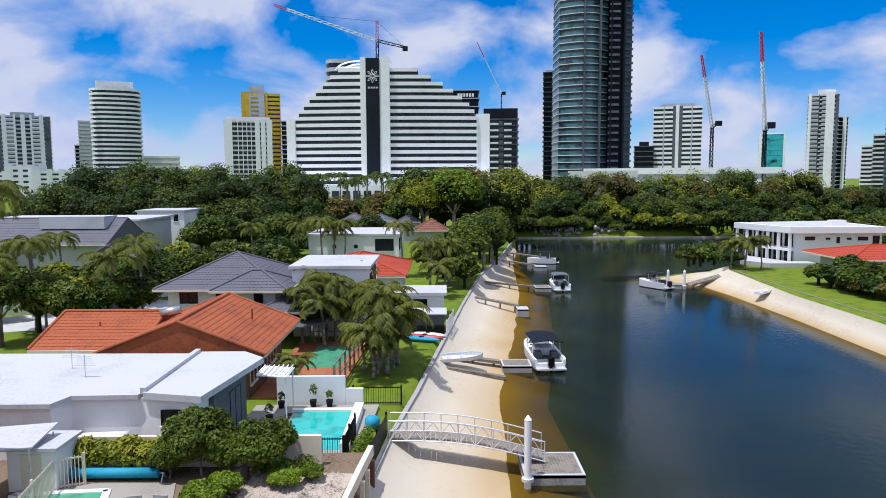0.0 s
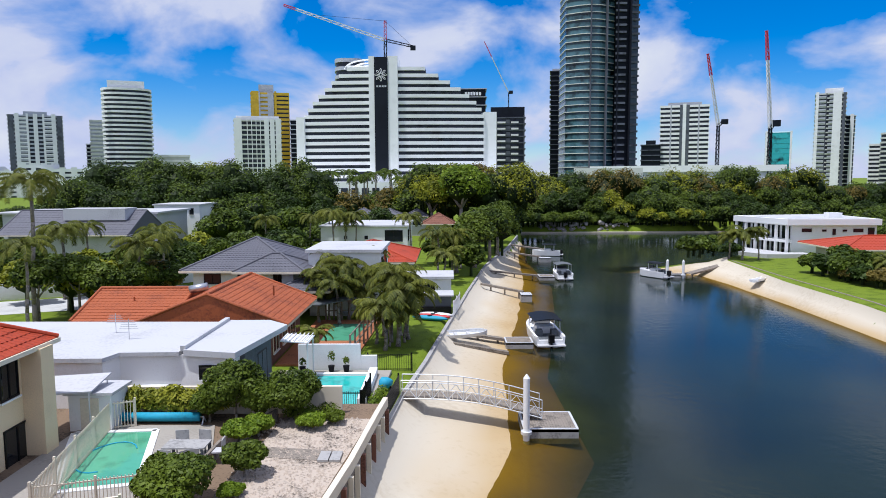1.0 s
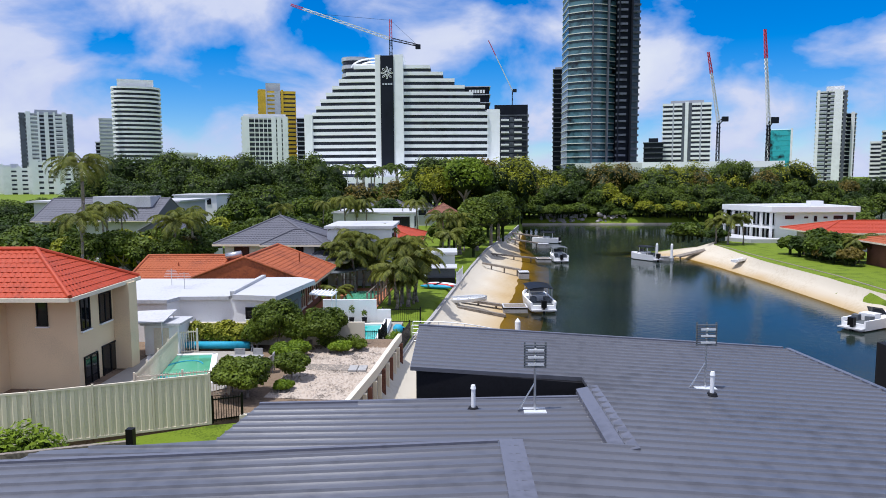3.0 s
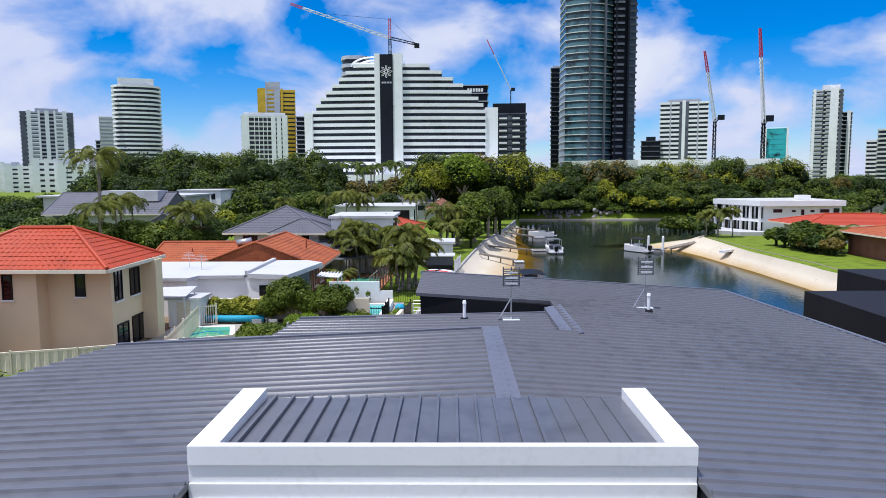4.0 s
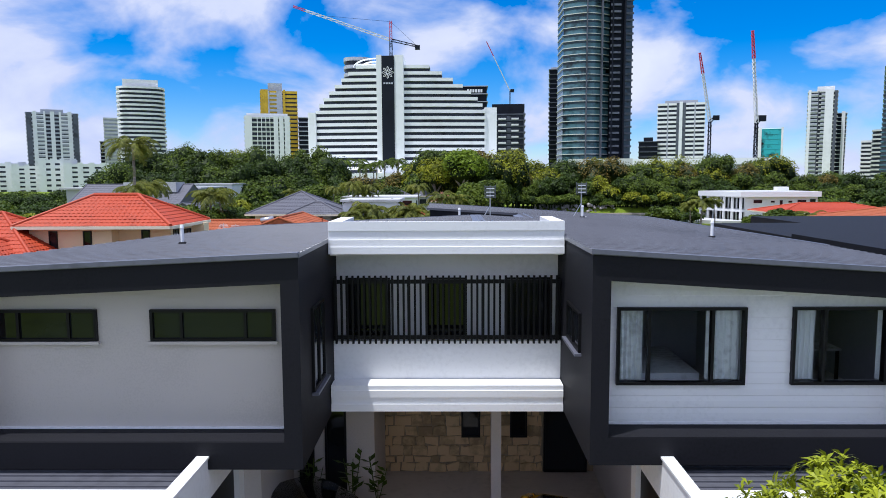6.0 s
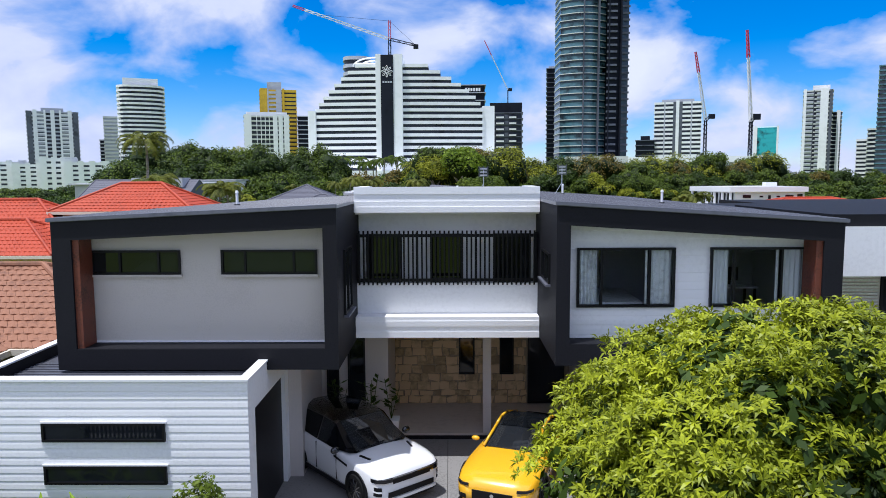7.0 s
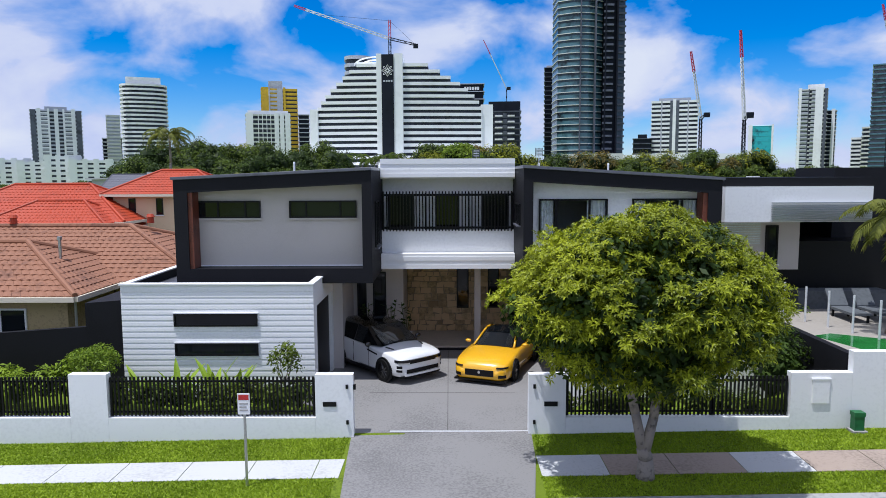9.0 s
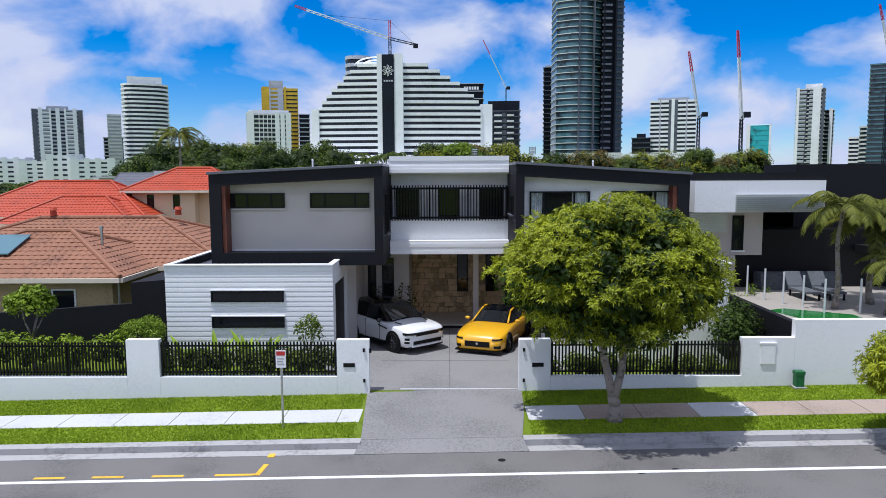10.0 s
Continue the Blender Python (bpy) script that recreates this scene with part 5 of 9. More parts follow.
# ---- neighbouring houses ----
def tiles(name, planes, material, parent, tw=0.30, th=0.36):
    """Roof tiles on sloping planes (eave left, eave right, ridge right, ridge left), all joined: too many to lift singly."""
    V, F = [], []
    for A, Bq, C, D in planes:
        A, Bq, C, D = (Vector(p) for p in (A, Bq, C, D))
        n = (Bq - A).cross(D - A).normalized()
        if n.z < 0:
            n = -n
        rows = max(1, int(((D + C) / 2 - (A + Bq) / 2).length / th))
        for r in range(rows):
            v0, v1 = r / rows, min(1.0, (r + 1.12) / rows)
            l0, r0, l1, r1 = A.lerp(D, v0), Bq.lerp(C, v0), A.lerp(D, v1), Bq.lerp(C, v1)
            wlen = (r0 - l0).length
            cols = max(1, round(wlen / tw))
            for c in range(cols):
                a, b = c / cols, (c + 0.97) / cols
                m = (a + b) / 2
                k = len(V)
                jit = random.uniform(-0.006, 0.006)
                for u, lift in ((a, 0.035), (m, 0.06), (b, 0.035)):
                    V.append(l0.lerp(r0, u) + n * (lift + jit))
                for u, lift in ((a, 0.008), (m, 0.03), (b, 0.008)):
                    V.append(l1.lerp(r1, u) + n * lift)
                for u in (a, m, b):
                    V.append(l0.lerp(r0, u))
                F += [(k, k + 1, k + 4, k + 3), (k + 1, k + 2, k + 5, k + 4), (k + 6, k + 7, k + 1, k), (k + 7, k + 8, k + 2, k + 1)]
    ob = new(name, from_np(name, [tuple(v) for v in V], F, material))
    ob.parent = parent
    ob["kind"] = "stuff"
    return ob


def hip_roof(parent, x0, x1, y0, y1, ze, zr, material, ends=("hip", "hip"), axis="x", tw=0.30, th=0.36, hip=None):
    """A hip or gable roof in the parent's frame: base slab, tiles, ridge caps and gutter."""
    def P(u, v, z):
        return (u, v, z) if axis == "x" else (v, u, z)
    if axis == "x":
        a0, a1, b0, b1 = x0, x1, y0, y1
    else:
        a0, a1, b0, b1 = y0, y1, x0, x1
    half = (b1 - b0) / 2
    hip = hip or half
    r0 = a0 + (hip if ends[0] == "hip" else 0)
    r1 = a1 - (hip if ends[1] == "hip" else 0)
    if r1 < r0:
        r0 = r1 = (a0 + a1) / 2
    bm_ = (b0 + b1) / 2
    e = [P(a0, b0, ze), P(a1, b0, ze), P(a1, b1, ze), P(a0, b1, ze)]
    R0, R1 = P(r0, bm_, zr), P(r1, bm_, zr)
    bm = B()
    vs = [bm.verts.new(p) for p in e] + [bm.verts.new(R0), bm.verts.new(R1)]
    for f in ((0, 1, 5, 4), (2, 3, 4, 5), (1, 2, 5), (3, 0, 4), (3, 2, 1, 0)):
        bm.faces.new([vs[i] for i in f])
    roof = local("roof", bm, material, parent)
    planes = [(e[0], e[1], R1, R0), (e[2], e[3], R0, R1)]
    if ends[0] == "hip":
        planes.append((e[3], e[0], R0, R0))
    if ends[1] == "hip":
        planes.append((e[1], e[2], R1, R1))
    tiles("roof_tiles", planes, material, roof, tw, th)
    bm = B()
    rod(bm, Vector(R0) + Vector((0, 0, 0.05)), Vector(R1) + Vector((0, 0, 0.05)), 0.11, seg=8) if r1 > r0 else None
    for flag, pts in ((ends[0], ((e[0], R0), (e[3], R0))), (ends[1], ((e[1], R1), (e[2], R1)))):
        for p, q in pts:
            rod(bm, Vector(p) + Vector((0, 0, 0.06)), Vector(q) + Vector((0, 0, 0.06)), 0.10, seg=8)
    local("ridge_cap", bm, material, roof)
    bm = B()
    for p, q in ((0, 1), (1, 2), (2, 3), (3, 0)):
        gable = (ends[0] == "gable" and (p, q) == (3, 0)) or (ends[1] == "gable" and (p, q) == (1, 2))
        if not gable:
            P0, P1 = Vector(e[p]), Vector(e[q])
            d = (P1 - P0).normalized()
            nrm = Vector((d.y, -d.x, 0))
            quadbox(bm, P0 - Vector((0, 0, 0.16)), P1 - Vector((0, 0, 0.16)), nrm * 0.1, 0.17)
    local("gutter", bm, M["cream_light"], roof)
    return roof


def quadbox(bm, p, q, off, h):
    a = [p, q, q + off, p + off]
    lo = [bm.verts.new(v) for v in a]
    hi = [bm.verts.new(v + Vector((0, 0, h))) for v in a]
    bm.faces.new(lo[::-1]), bm.faces.new(hi)
    for i in range(4):
        bm.faces.new((lo[i], lo[(i + 1) % 4], hi[(i + 1) % 4], hi[i]))


def wall_window(parent, p, ang, w, h, frame="black", splits=1, pane="glass"):
    """A small framed window set on a wall: p is its lower middle, ang the way it faces (degrees from -y)."""
    f = 0.06
    m = pose(p[0], p[1], p[2], 0, 0, ang)
    wdw = local("window", ring(B(), -w / 2, w / 2, 0, h, f, -0.05, 0.02), M[frame], parent, at=m)
    for k in range(1, splits + 1):
        x = -w / 2 + w * k / (splits + 1)
        local("mullion", box(B(), x - 0.025, x + 0.025, -0.045, 0.02, f, h - f), M[frame], wdw)
    bm = B()
    box(bm, -w / 2 + 0.03, w / 2 - 0.03, -0.012, -0.004, 0.03, h - 0.03)
    local("pane", bm, M[pane], wdw)
    bm = B()
    box(bm, -w / 2 - 0.05, w / 2 + 0.05, -0.10, 0.0, -0.07, -0.005)
    local("sill", bm, M["white_paint"], wdw)
    return wdw


def walls(parent, poly, z0, z1, material, name="wall", label=""):
    return local(name, prism(B(), poly, z0, z1), M[material], parent, label)


def rect(x0, x1, y0, y1):
    return [(x0, y0), (x1, y0), (x1, y1), (x0, y1)]


# two-storey cream house with bright orange tiles
h = thing("house", "two-storey cream rendered house with bright orange tiled roof", "house", (0, 0, 0), "canal houses")
walls(h, rect(-24.4, -19.6, 29.0, 34.2), 0, 5.35, "cream")
walls(h, rect(-19.599, -16.5, 29.9, 34.1), 0, 5.345, "cream", "wall")
hip_roof(h, -25.0, -15.9, 28.4, 34.8, 5.4, 7.1, M["orange_tile"])
for x, z in ((-23.0, 3.9), (-21.0, 3.9)):
    wall_window(h, (x, 28.99, z), 0, 0.5, 1.2, splits=0)
wall_window(h, (-18.0, 29.89, 3.9), 0, 0.5, 1.2, splits=0)
for y, z, w, hh in ((30.6, 3.6, 0.8, 1.5), (32.4, 3.6, 1.1, 1.4), (30.9, 0.3, 1.2, 2.1), (32.7, 0.3, 1.6, 2.2)):
    wall_window(h, (-16.49, y, z), 90, w, hh, splits=1)
walls(h, rect(-16.49, -15.7, 33.2, 34.05), 0, 5.3, "cream", "balcony_pier")
walls(h, rect(-36, -24.41, 27.5, 34.0), 0, 3.5, "cream")
hip_roof(h, -36.5, -22, 25.5, 34.4, 3.6, 6.1, M["orange_tile"])
walls(h, rect(-31, -22.6, 24.6, 28.9), 0, 3.1, "cream")
hip_roof(h, -31.8, -22.0, 23.4, 30.0, 3.2, 5.0, M["orange_tile"])
for x in (-29, -25.5):
    wall_window(h, (x, 24.59, 1.0), 0, 1.4, 1.2)
h = thing("house", "single-storey house with bright orange tiled hip roof", "house", (0, 0, 0), "canal houses")
walls(h, rect(-46, -36.6, 18, 30), 0, 3.0, "cream")
hip_roof(h, -46.6, -35.0, 17, 31, 3.1, 5.3, M["orange_tile"])

# single-storey tan brick house with mottled brown tiles
h = thing("house", "single-storey tan brick house with mottled brown tiled roof", "house", (0, 0, 0), "street houses")
walls(h, rect(-24, -10.4, 4.9, 13.2), 0, 2.62, "tan_brick")
walls(h, rect(-21, -12.9, 1.6, 4.89), 0, 2.6, "tan_brick")
hip_roof(h, -24.6, -9.2, 4.2, 13.8, 2.7, 4.45, M["brown_tile"])
hip_roof(h, -21.6, -12.3, 1.0, 8.4, 2.68, 4.15, M["brown_tile"], axis="x")
for x in (-18.6, -15.2):
    wall_window(h, (x, 1.59, 0.9), 0, 1.8, 1.3, "white_paint")
walls(h, rect(-12.895, -12.85, 2.0, 2.1), 0, 2.5, "white_paint", "downpipe")
bm = B()
rod(bm, (-14.5, 4.2, 3.5), (-14.5, 4.2, 4.35), 0.06, seg=8), rod(bm, (-14.5, 4.2, 4.3), (-14.5, 4.2, 4.42), 0.09, seg=8)
local("flue", bm, M["steel"], h, "galvanised roof flue")
for p in ((-13.2, 9.2, 4.6), (-19.2, 9.0, 4.6), (-11.0, 9.2, 4.35)):
    bm = B()
    rod(bm, p, (p[0], p[1], p[2] + 0.32), 0.16, 0.13, 10), rod(bm, (p[0], p[1], p[2] + 0.26), (p[0], p[1], p[2] + 0.4), 0.2, 0.12, 10)
    local("roof_ventilator", bm, M["orange_tile"], h, "terracotta red roof ventilator")
bm = B()
quadbox(bm, Vector((-19.8, 2.5, 3.42)), Vector((-17.4, 2.5, 3.42)), Vector((0, 1.6, 0.62)), 0.05)
local("solar_panel", bm, M["far_blueglass"], h, "blue-black solar panel")

# dark boundary walls beside the garage
bm = B()
prism(bm, [(-11.3, -0.3), (-9.64, -0.3), (-9.64, 3.4), (-11.3, 3.4)], 0, lambda x, y: 2.85 + 0.08 * (x + 9.64))
solo("boundary_wall", bm, M["charcoal"], "tall charcoal rendered boundary wall beside the garage", "wall", kind="structure")
bm = B()
prism(bm, [(-24, -0.2), (-11.31, -0.2), (-11.31, 0.0), (-24, 0.0)], 0, lambda x, y: 1.95 + 0.07 * (x + 11.3))
solo("boundary_wall", bm, M["charcoal"], "charcoal rendered front boundary wall", "wall", kind="structure")

# modern neighbour with dark parapet, white box and louvres
h = thing("house", "modern charcoal house with white upper box and louvred screens", "house", (0, 0, 0), "street houses")
walls(h, [(10.6, 8.0), (26, 8.0), (26, 22), (14.2, 22), (14.2, 17.2), (10.6, 17.2)], 0, 6.2, "charcoal")
walls(h, [(14.6, 5.0), (30, 5.0), (30, 7.99), (14.6, 7.99)], 4.2, 6.85, "charcoal", "upper_wall")
walls(h, rect(9.35, 14.3, 2.0, 7.9), 5.0, 6.2, "white_paint", "white_box")
walls(h, rect(9.35, 14.6, 2.1, 7.98), 6.21, 6.5, "charcoal", "parapet")
bm = B()
for k in range(9):
    box(bm, 10.9, 14.25, 1.90, 1.985, 5.03 + k * 0.075, 5.07 + k * 0.075)
local("louvre_screen", bm, M["steel"], h, "grey horizontal louvre screen")
bm = B()
for k in range(9):
    box(bm, 9.4, 10.85, 2.6, 2.68, 4.2 + k * 0.085, 4.245 + k * 0.085)
local("louvre_screen", bm, M["steel"], h, "grey horizontal louvre screen")
walls(h, rect(9.6, 12.6, 3.4, 7.9), 3.2, 4.99, "grey_render", "mid_wall")
wall_window(h, (11.6, 3.39, 3.4), 0, 0.45, 1.4, splits=0)
walls(h, rect(10.6, 11.5, 3.3, 7.9), 0, 3.19, "grey_render", "lower_wall")
# solid black block stands for the shade under the overhanging upper floor
walls(h, rect(11.51, 26, 3.7, 7.98), 0, 4.19, "black", "dark_glazing")
for x in (18.0,):
    walls(h, rect(x, x + 0.3, 2.7, 3.0), 1.4, 4.99, "white_paint", "column")
walls(h, rect(16.5, 30, 2.5, 7.4), 3.3, 3.6, "charcoal", "carport_roof")
walls(h, rect(12.4, 15.6, 2.9, 3.6), 1.85, 2.5, "shadecloth", "terrace_bench")
# terrace and its walls
bm = B()
prism(bm, [(10.45, -3.9), (32, -3.9), (32, 7.4), (10.45, 7.4)], 0, 1.85)
solo("terrace", bm, M["paving"], "raised pale tiled pool terrace", "terrace", kind="structure")
bm = B()
prism(bm, [(10.22, -4.05), (10.42, -4.05), (10.42, 5.0), (10.22, 5.0)], 0, 2.05)
solo("boundary_wall", bm, M["charcoal"], "charcoal rendered side boundary wall", "wall", kind="structure")
bm = B()
prism(bm, [(10.8, -1.3), (11.45, -1.0), (13.2, -2.1), (13.2, -3.6), (11.5, -3.6)], 1.85, 1.862)
solo("pool", bm, M["pool_dark"], "deep green plunge pool in the terrace", "pool", kind="structure")
for k in range(9):
    x = 11.3 + k * 0.28 + max(0, k - 4) * 0.9
    p = thing("balustrade_post", "slim steel glass-fence post on the terrace edge", "fence post", (x, 1.6 - 0.85 * min(k, 4), 1.85), "terrace fence posts")
    local("post", rod(B(), (0, 0, 0), (0, 0, 1.15), 0.035, seg=8), M["alu"], p)
for k in range(2):
    ch = thing("sun_lounger", "dark wicker sun lounger on the terrace", "lounger", pose(13.2 + k * 0.9, 1.3, 1.85), "sun loungers")
    bm = B()
    box(bm, -0.3, 0.3, -0.9, 0.4, 0.25, 0.33)
    local("seat", bm, M["shadecloth"], ch)
    bm = B()
    quadbox(bm, Vector((-0.3, 0.4, 0.3)), Vector((0.3, 0.4, 0.3)), Vector((0, 0.4, 0.5)), 0.07)
    local("backrest", bm, M["shadecloth"], ch)
    for sx in (-0.26, 0.26):
        for sy in (-0.8, 0.3):
            local("leg", box(B(), sx - 0.03, sx + 0.03, sy - 0.03, sy + 0.03, 0, 0.25), M["black"], ch)

# white flat-roofed canal house
h = thing("house", "single-storey white house with flat white roof", "house", (0, 0, 0), "canal houses")
polyW = [(-32, 38.6), (-16.2, 38.8), (-15.9, 39.9), (-13.0, 40.0), (-10.6, 39.6), (-10.4, 45.9), (-12, 46.8), (-32, 47)]
walls(h, polyW, 0, 3.32, "white_paint")
walls(h, [(-32.2, 38.4), (-16.1, 38.6), (-15.8, 39.7), (-13.0, 39.8), (-12.8, 46.9), (-32.2, 47.2)], 3.325, 3.52, "old_white", "roof")
walls(h, [(-12.78, 39.8), (-10.1, 39.2), (-9.1, 45.6), (-10.4, 46.9), (-12.7, 46.9)], 3.33, 3.62, "old_white", "roof", "white flat roof slab with overhang")
walls(h, rect(-12.95, -12.7, 39.9, 46.8), 3.53, 3.8, "old_white", "parapet")
walls(h, [(-10.59, 41.4), (-10.3, 41.4), (-10.1, 45.8), (-10.39, 45.8)], 0, 3.3, "shadecloth", "side_wall")
wall_window(h, (-10.2, 44.2, 0.3), 88, 1.6, 2.2)
wall_window(h, (-11.3, 39.72, 2.2), 4, 1.4, 0.7, splits=0)
local("water_heater", rod(B(), (-15.2, 39.3, 1.75), (-13.4, 39.5, 1.75), 0.28, seg=14), M["white_paint"], h, "white horizontal hot-water tank", smooth=True)
for p in ((-16.6, 42.5), (-18.0, 44.0)):
    bm = B()
    rod(bm, (p[0], p[1], 3.5), (p[0], p[1], 4.6), 0.02, seg=6)
    for k in range(5):
        rod(bm, (p[0] - 0.5 + k * 0.05, p[1], 4.1 + k * 0.1), (p[0] + 0.5 - k * 0.05, p[1], 4.1 + k * 0.1), 0.012, seg=5)
    local("antenna", bm, M["steel"], h)
bm = B()
quadbox(bm, Vector((-9.6, 45.9, 2.55)), Vector((-8.0, 45.9, 2.45)), Vector((0, 1.9, 0)), 0.05)
for k in range(7):
    quadbox(bm, Vector((-9.6 + k * 0.25, 45.9, 2.6)), Vector((-9.56 + k * 0.25, 45.9, 2.6)), Vector((0, 1.9, 0)), 0.06)
for x, y in ((-8.1, 46.0), (-8.1, 47.7)):
    rod(bm, (x, y, 0), (x, y, 2.5), 0.04, seg=8)
local("pergola", bm, M["white_paint"], h)

# red-tiled brick house with a gable to the canal lots
h = thing("house", "single-storey brown brick house with faded red tiled roof", "house", (0, 0, 0), "canal houses")
walls(h, [(-19.2, 50.0), (-11.2, 50.0), (-11.2, 58.6), (-19.2, 58.6)], 0, 2.72, "brick")
bm = B()
for y in (50.0, 58.3):
    vs = [(-19.4, y, 2.71), (-10.5, y, 2.71), (-14.95, y, 4.55)]
    a = [bm.verts.new(v) for v in vs]
    b = [bm.verts.new((v[0], v[1] + 0.25, v[2])) for v in vs]
    bm.faces.new(a), bm.faces.new(b[::-1])
    for i in range(3):
        bm.faces.new((a[i], b[i], b[(i + 1) % 3], a[(i + 1) % 3]))
local("gable_wall", bm, M["brick"], h)
hip_roof(h, -19.9, -10.0, 49.5, 59.2, 2.75, 4.65, M["red_tile"], ("gable", "gable"), axis="y", tw=0.3, th=0.36)
walls(h, rect(-23.9, -19.21, 52.2, 59.0), 0, 2.5, "brick")
hip_roof(h, -24.6, -18.0, 51.4, 60.2, 2.6, 4.1, M["red_tile"], ("gable", "gable"), axis="x")
for y in (51.2, 53.6, 56.0):
    wall_window(h, (-11.19, y, 0.7), 90, 1.5, 1.6, "cream_light")
bm = B()
for k in range(5):
    quadbox(bm, Vector((-16.2, 49.4 - 0.02 * k, 1.95 - k * 0.1)), Vector((-14.8, 49.4 - 0.02 * k, 1.95 - k * 0.1)), Vector((0, 0.5, 0.1)), 0.02)
local("window_awning", bm, M["white_paint"], h, "white slatted window awning")
bm = B()
rod(bm, (-18.1, 55.1, 4.1), (-16.9, 55.3, 4.3), 0.28, seg=12)
local("solar_tank", bm, M["steel"], h, "silver solar hot-water tank", smooth=True)
for p in ((-12.2, 55.0, 3.7), (-21.5, 54.0, 3.1)):
    local("flue", rod(B(), p, (p[0], p[1], p[2] + 0.7), 0.06, seg=8), M["red_tile"], h)

# slate-tiled white house
h = thing("house", "white two-storey house with slate grey tiled hip roof", "house", (0, 0, 0), "canal houses")
walls(h, rect(-21.2, -12.9, 64.2, 73.2), 0, 4.25, "white_paint")
hip_roof(h, -22.0, -12.1, 63.4, 74.0, 4.3, 6.6, M["slate_tile"])
hip_roof(h, -17.5, -11.6, 62.8, 68.0, 4.28, 5.5, M["slate_tile"])
for x, w in ((-19.6, 1.4), (-17.0, 1.0), (-14.2, 0.7)):
    wall_window(h, (x, 64.19, 3.1), 0, w, 0.9)
hip_roof(h, -14.0, -9.5, 61.6, 65.5, 2.9, 3.6, M["slate_tile"])

# plain white boxes along the canal
def white_box(label, x0, x1, y0, y1, z, wins, rot=0.0, roofm="old_white"):
    h = thing("house", label, "house", (0, 0, 0), "canal houses")
    walls(h, rect(x0, x1, y0, y1), 0, z - 0.25, "white_paint")
    walls(h, rect(x0 - 0.25, x1 + 0.25, y0 - 0.25, y1 + 0.25), z - 0.245, z, roofm, "roof")
    for side, u, zz, w, hh in wins:
        if side == "s":
            wall_window(h, (u, y0 - 0.01, zz), 0, w, hh)
        else:
            wall_window(h, (x1 + 0.01, u, zz), 90, w, hh)
    return h


white_box("white two-storey flat-roofed house", -12.0, -5.9, 66.2, 74.0, 5.75, [("s", -8.8, 4.2, 0.4, 0.4), ("s", -8.1, 4.2, 0.4, 0.4), ("e", 68.2, 3.6, 1.4, 1.3), ("e", 71.0, 3.6, 2.4, 1.6)])
h = thing("house", "house with bright orange tiled hip roof by the canal", "house", (0, 0, 0), "canal houses")
walls(h, rect(-13.0, -4.2, 79, 90), 0, 3.1, "white_paint")
hip_roof(h, -13.8, -3.4, 78, 91, 3.2, 4.8, M["orange_tile"], axis="y")
wall_window(h, (-6.5, 78.99, 1.2), 0, 1.6, 1.2)
h4 = white_box("white flat-roofed house with a glazed upper corner", -18.6, -6.0, 108, 121, 5.0, [("s", -15, 3.0, 0.5, 0.5), ("s", -12, 3.0, 0.5, 0.5), ("s", -8.0, 2.6, 2.6, 1.7), ("e", 110, 2.6, 2.6, 1.7)])
white_box("small white flat-roofed cube house", -55.0, -46.5, 137, 147, 7.2, [("s", -53.4, 1.0, 1.3, 4.6), ("s", -50.8, 5.4, 1.0, 0.6), ("s", -48.0, 5.2, 0.8, 1.2), ("s", -50.0, 3.2, 1.2, 0.5)])
white_box("white house with dark roof among trees", -30, -21.0, 140, 150, 4.4, [("s", -26, 2, 2, 1.4)], roofm="slate_tile")
white_box("white boathouse behind a hedge", -4.0, 0.2, 72, 76, 2.6, [("s", -2, 1.0, 1.4, 1.0)])
h = thing("house", "pale house with long grey gabled roof and dormers", "house", (0, 0, 0), "canal houses")
walls(h, rect(-63, -46, 106, 117), 0, 3.9, "old_white")
hip_roof(h, -64, -45.2, 104.6, 118, 4.0, 7.2, M["slate_tile"], ("gable", "gable"), tw=0.6, th=0.7)
walls(h, rect(-44.9, -40.5, 100, 106), 0, 2.7, "old_white")
hip_roof(h, -45.3, -40.0, 99.4, 106.6, 2.8, 4.3, M["slate_tile"], ("gable", "gable"), axis="y", tw=0.6, th=0.7)
wall_window(h, (-42.7, 99.99, 1.5), 0, 1.4, 0.7)
walls(h, rect(-56, -47, 108, 112), 5.9, 7.6, "old_white", "upper_wall")
walls(h, rect(-72, -47, 119, 132), 0, 6.3, "old_white", "upper_wall")
walls(h, rect(-73, -46.5, 118.4, 132.5), 6.31, 6.6, "old_white", "roof")
for x0, y0, w in ((-15, 152, 5.0), (-8.6, 150, 4.0), (-20.5, 156, 4)):
    h = thing("house", "small pale house with grey gabled roof near the park", "house", (0, 0, 0), "canal houses")
    walls(h, rect(x0, x0 + w, y0, y0 + 6), 0, 4.0, "old_white")
    hip_roof(h, x0 - 0.4, x0 + w + 0.4, y0 - 0.5, y0 + 6.5, 4.05, 5.4, M["slate_tile"], tw=0.6, th=0.7)
    wall_window(h, (x0 + w / 2, y0 - 0.01, 2.2), 0, 1.6, 1.1)
h = thing("house", "house with tan roof near the canal bend", "house", (0, 0, 0), "canal houses")
walls(h, rect(-4.5, 0.5, 140, 147), 0, 3.0, "old_white")
hip_roof(h, -5.2, 1.2, 139, 148, 3.1, 5.0, M["brick"], tw=0.6, th=0.7)

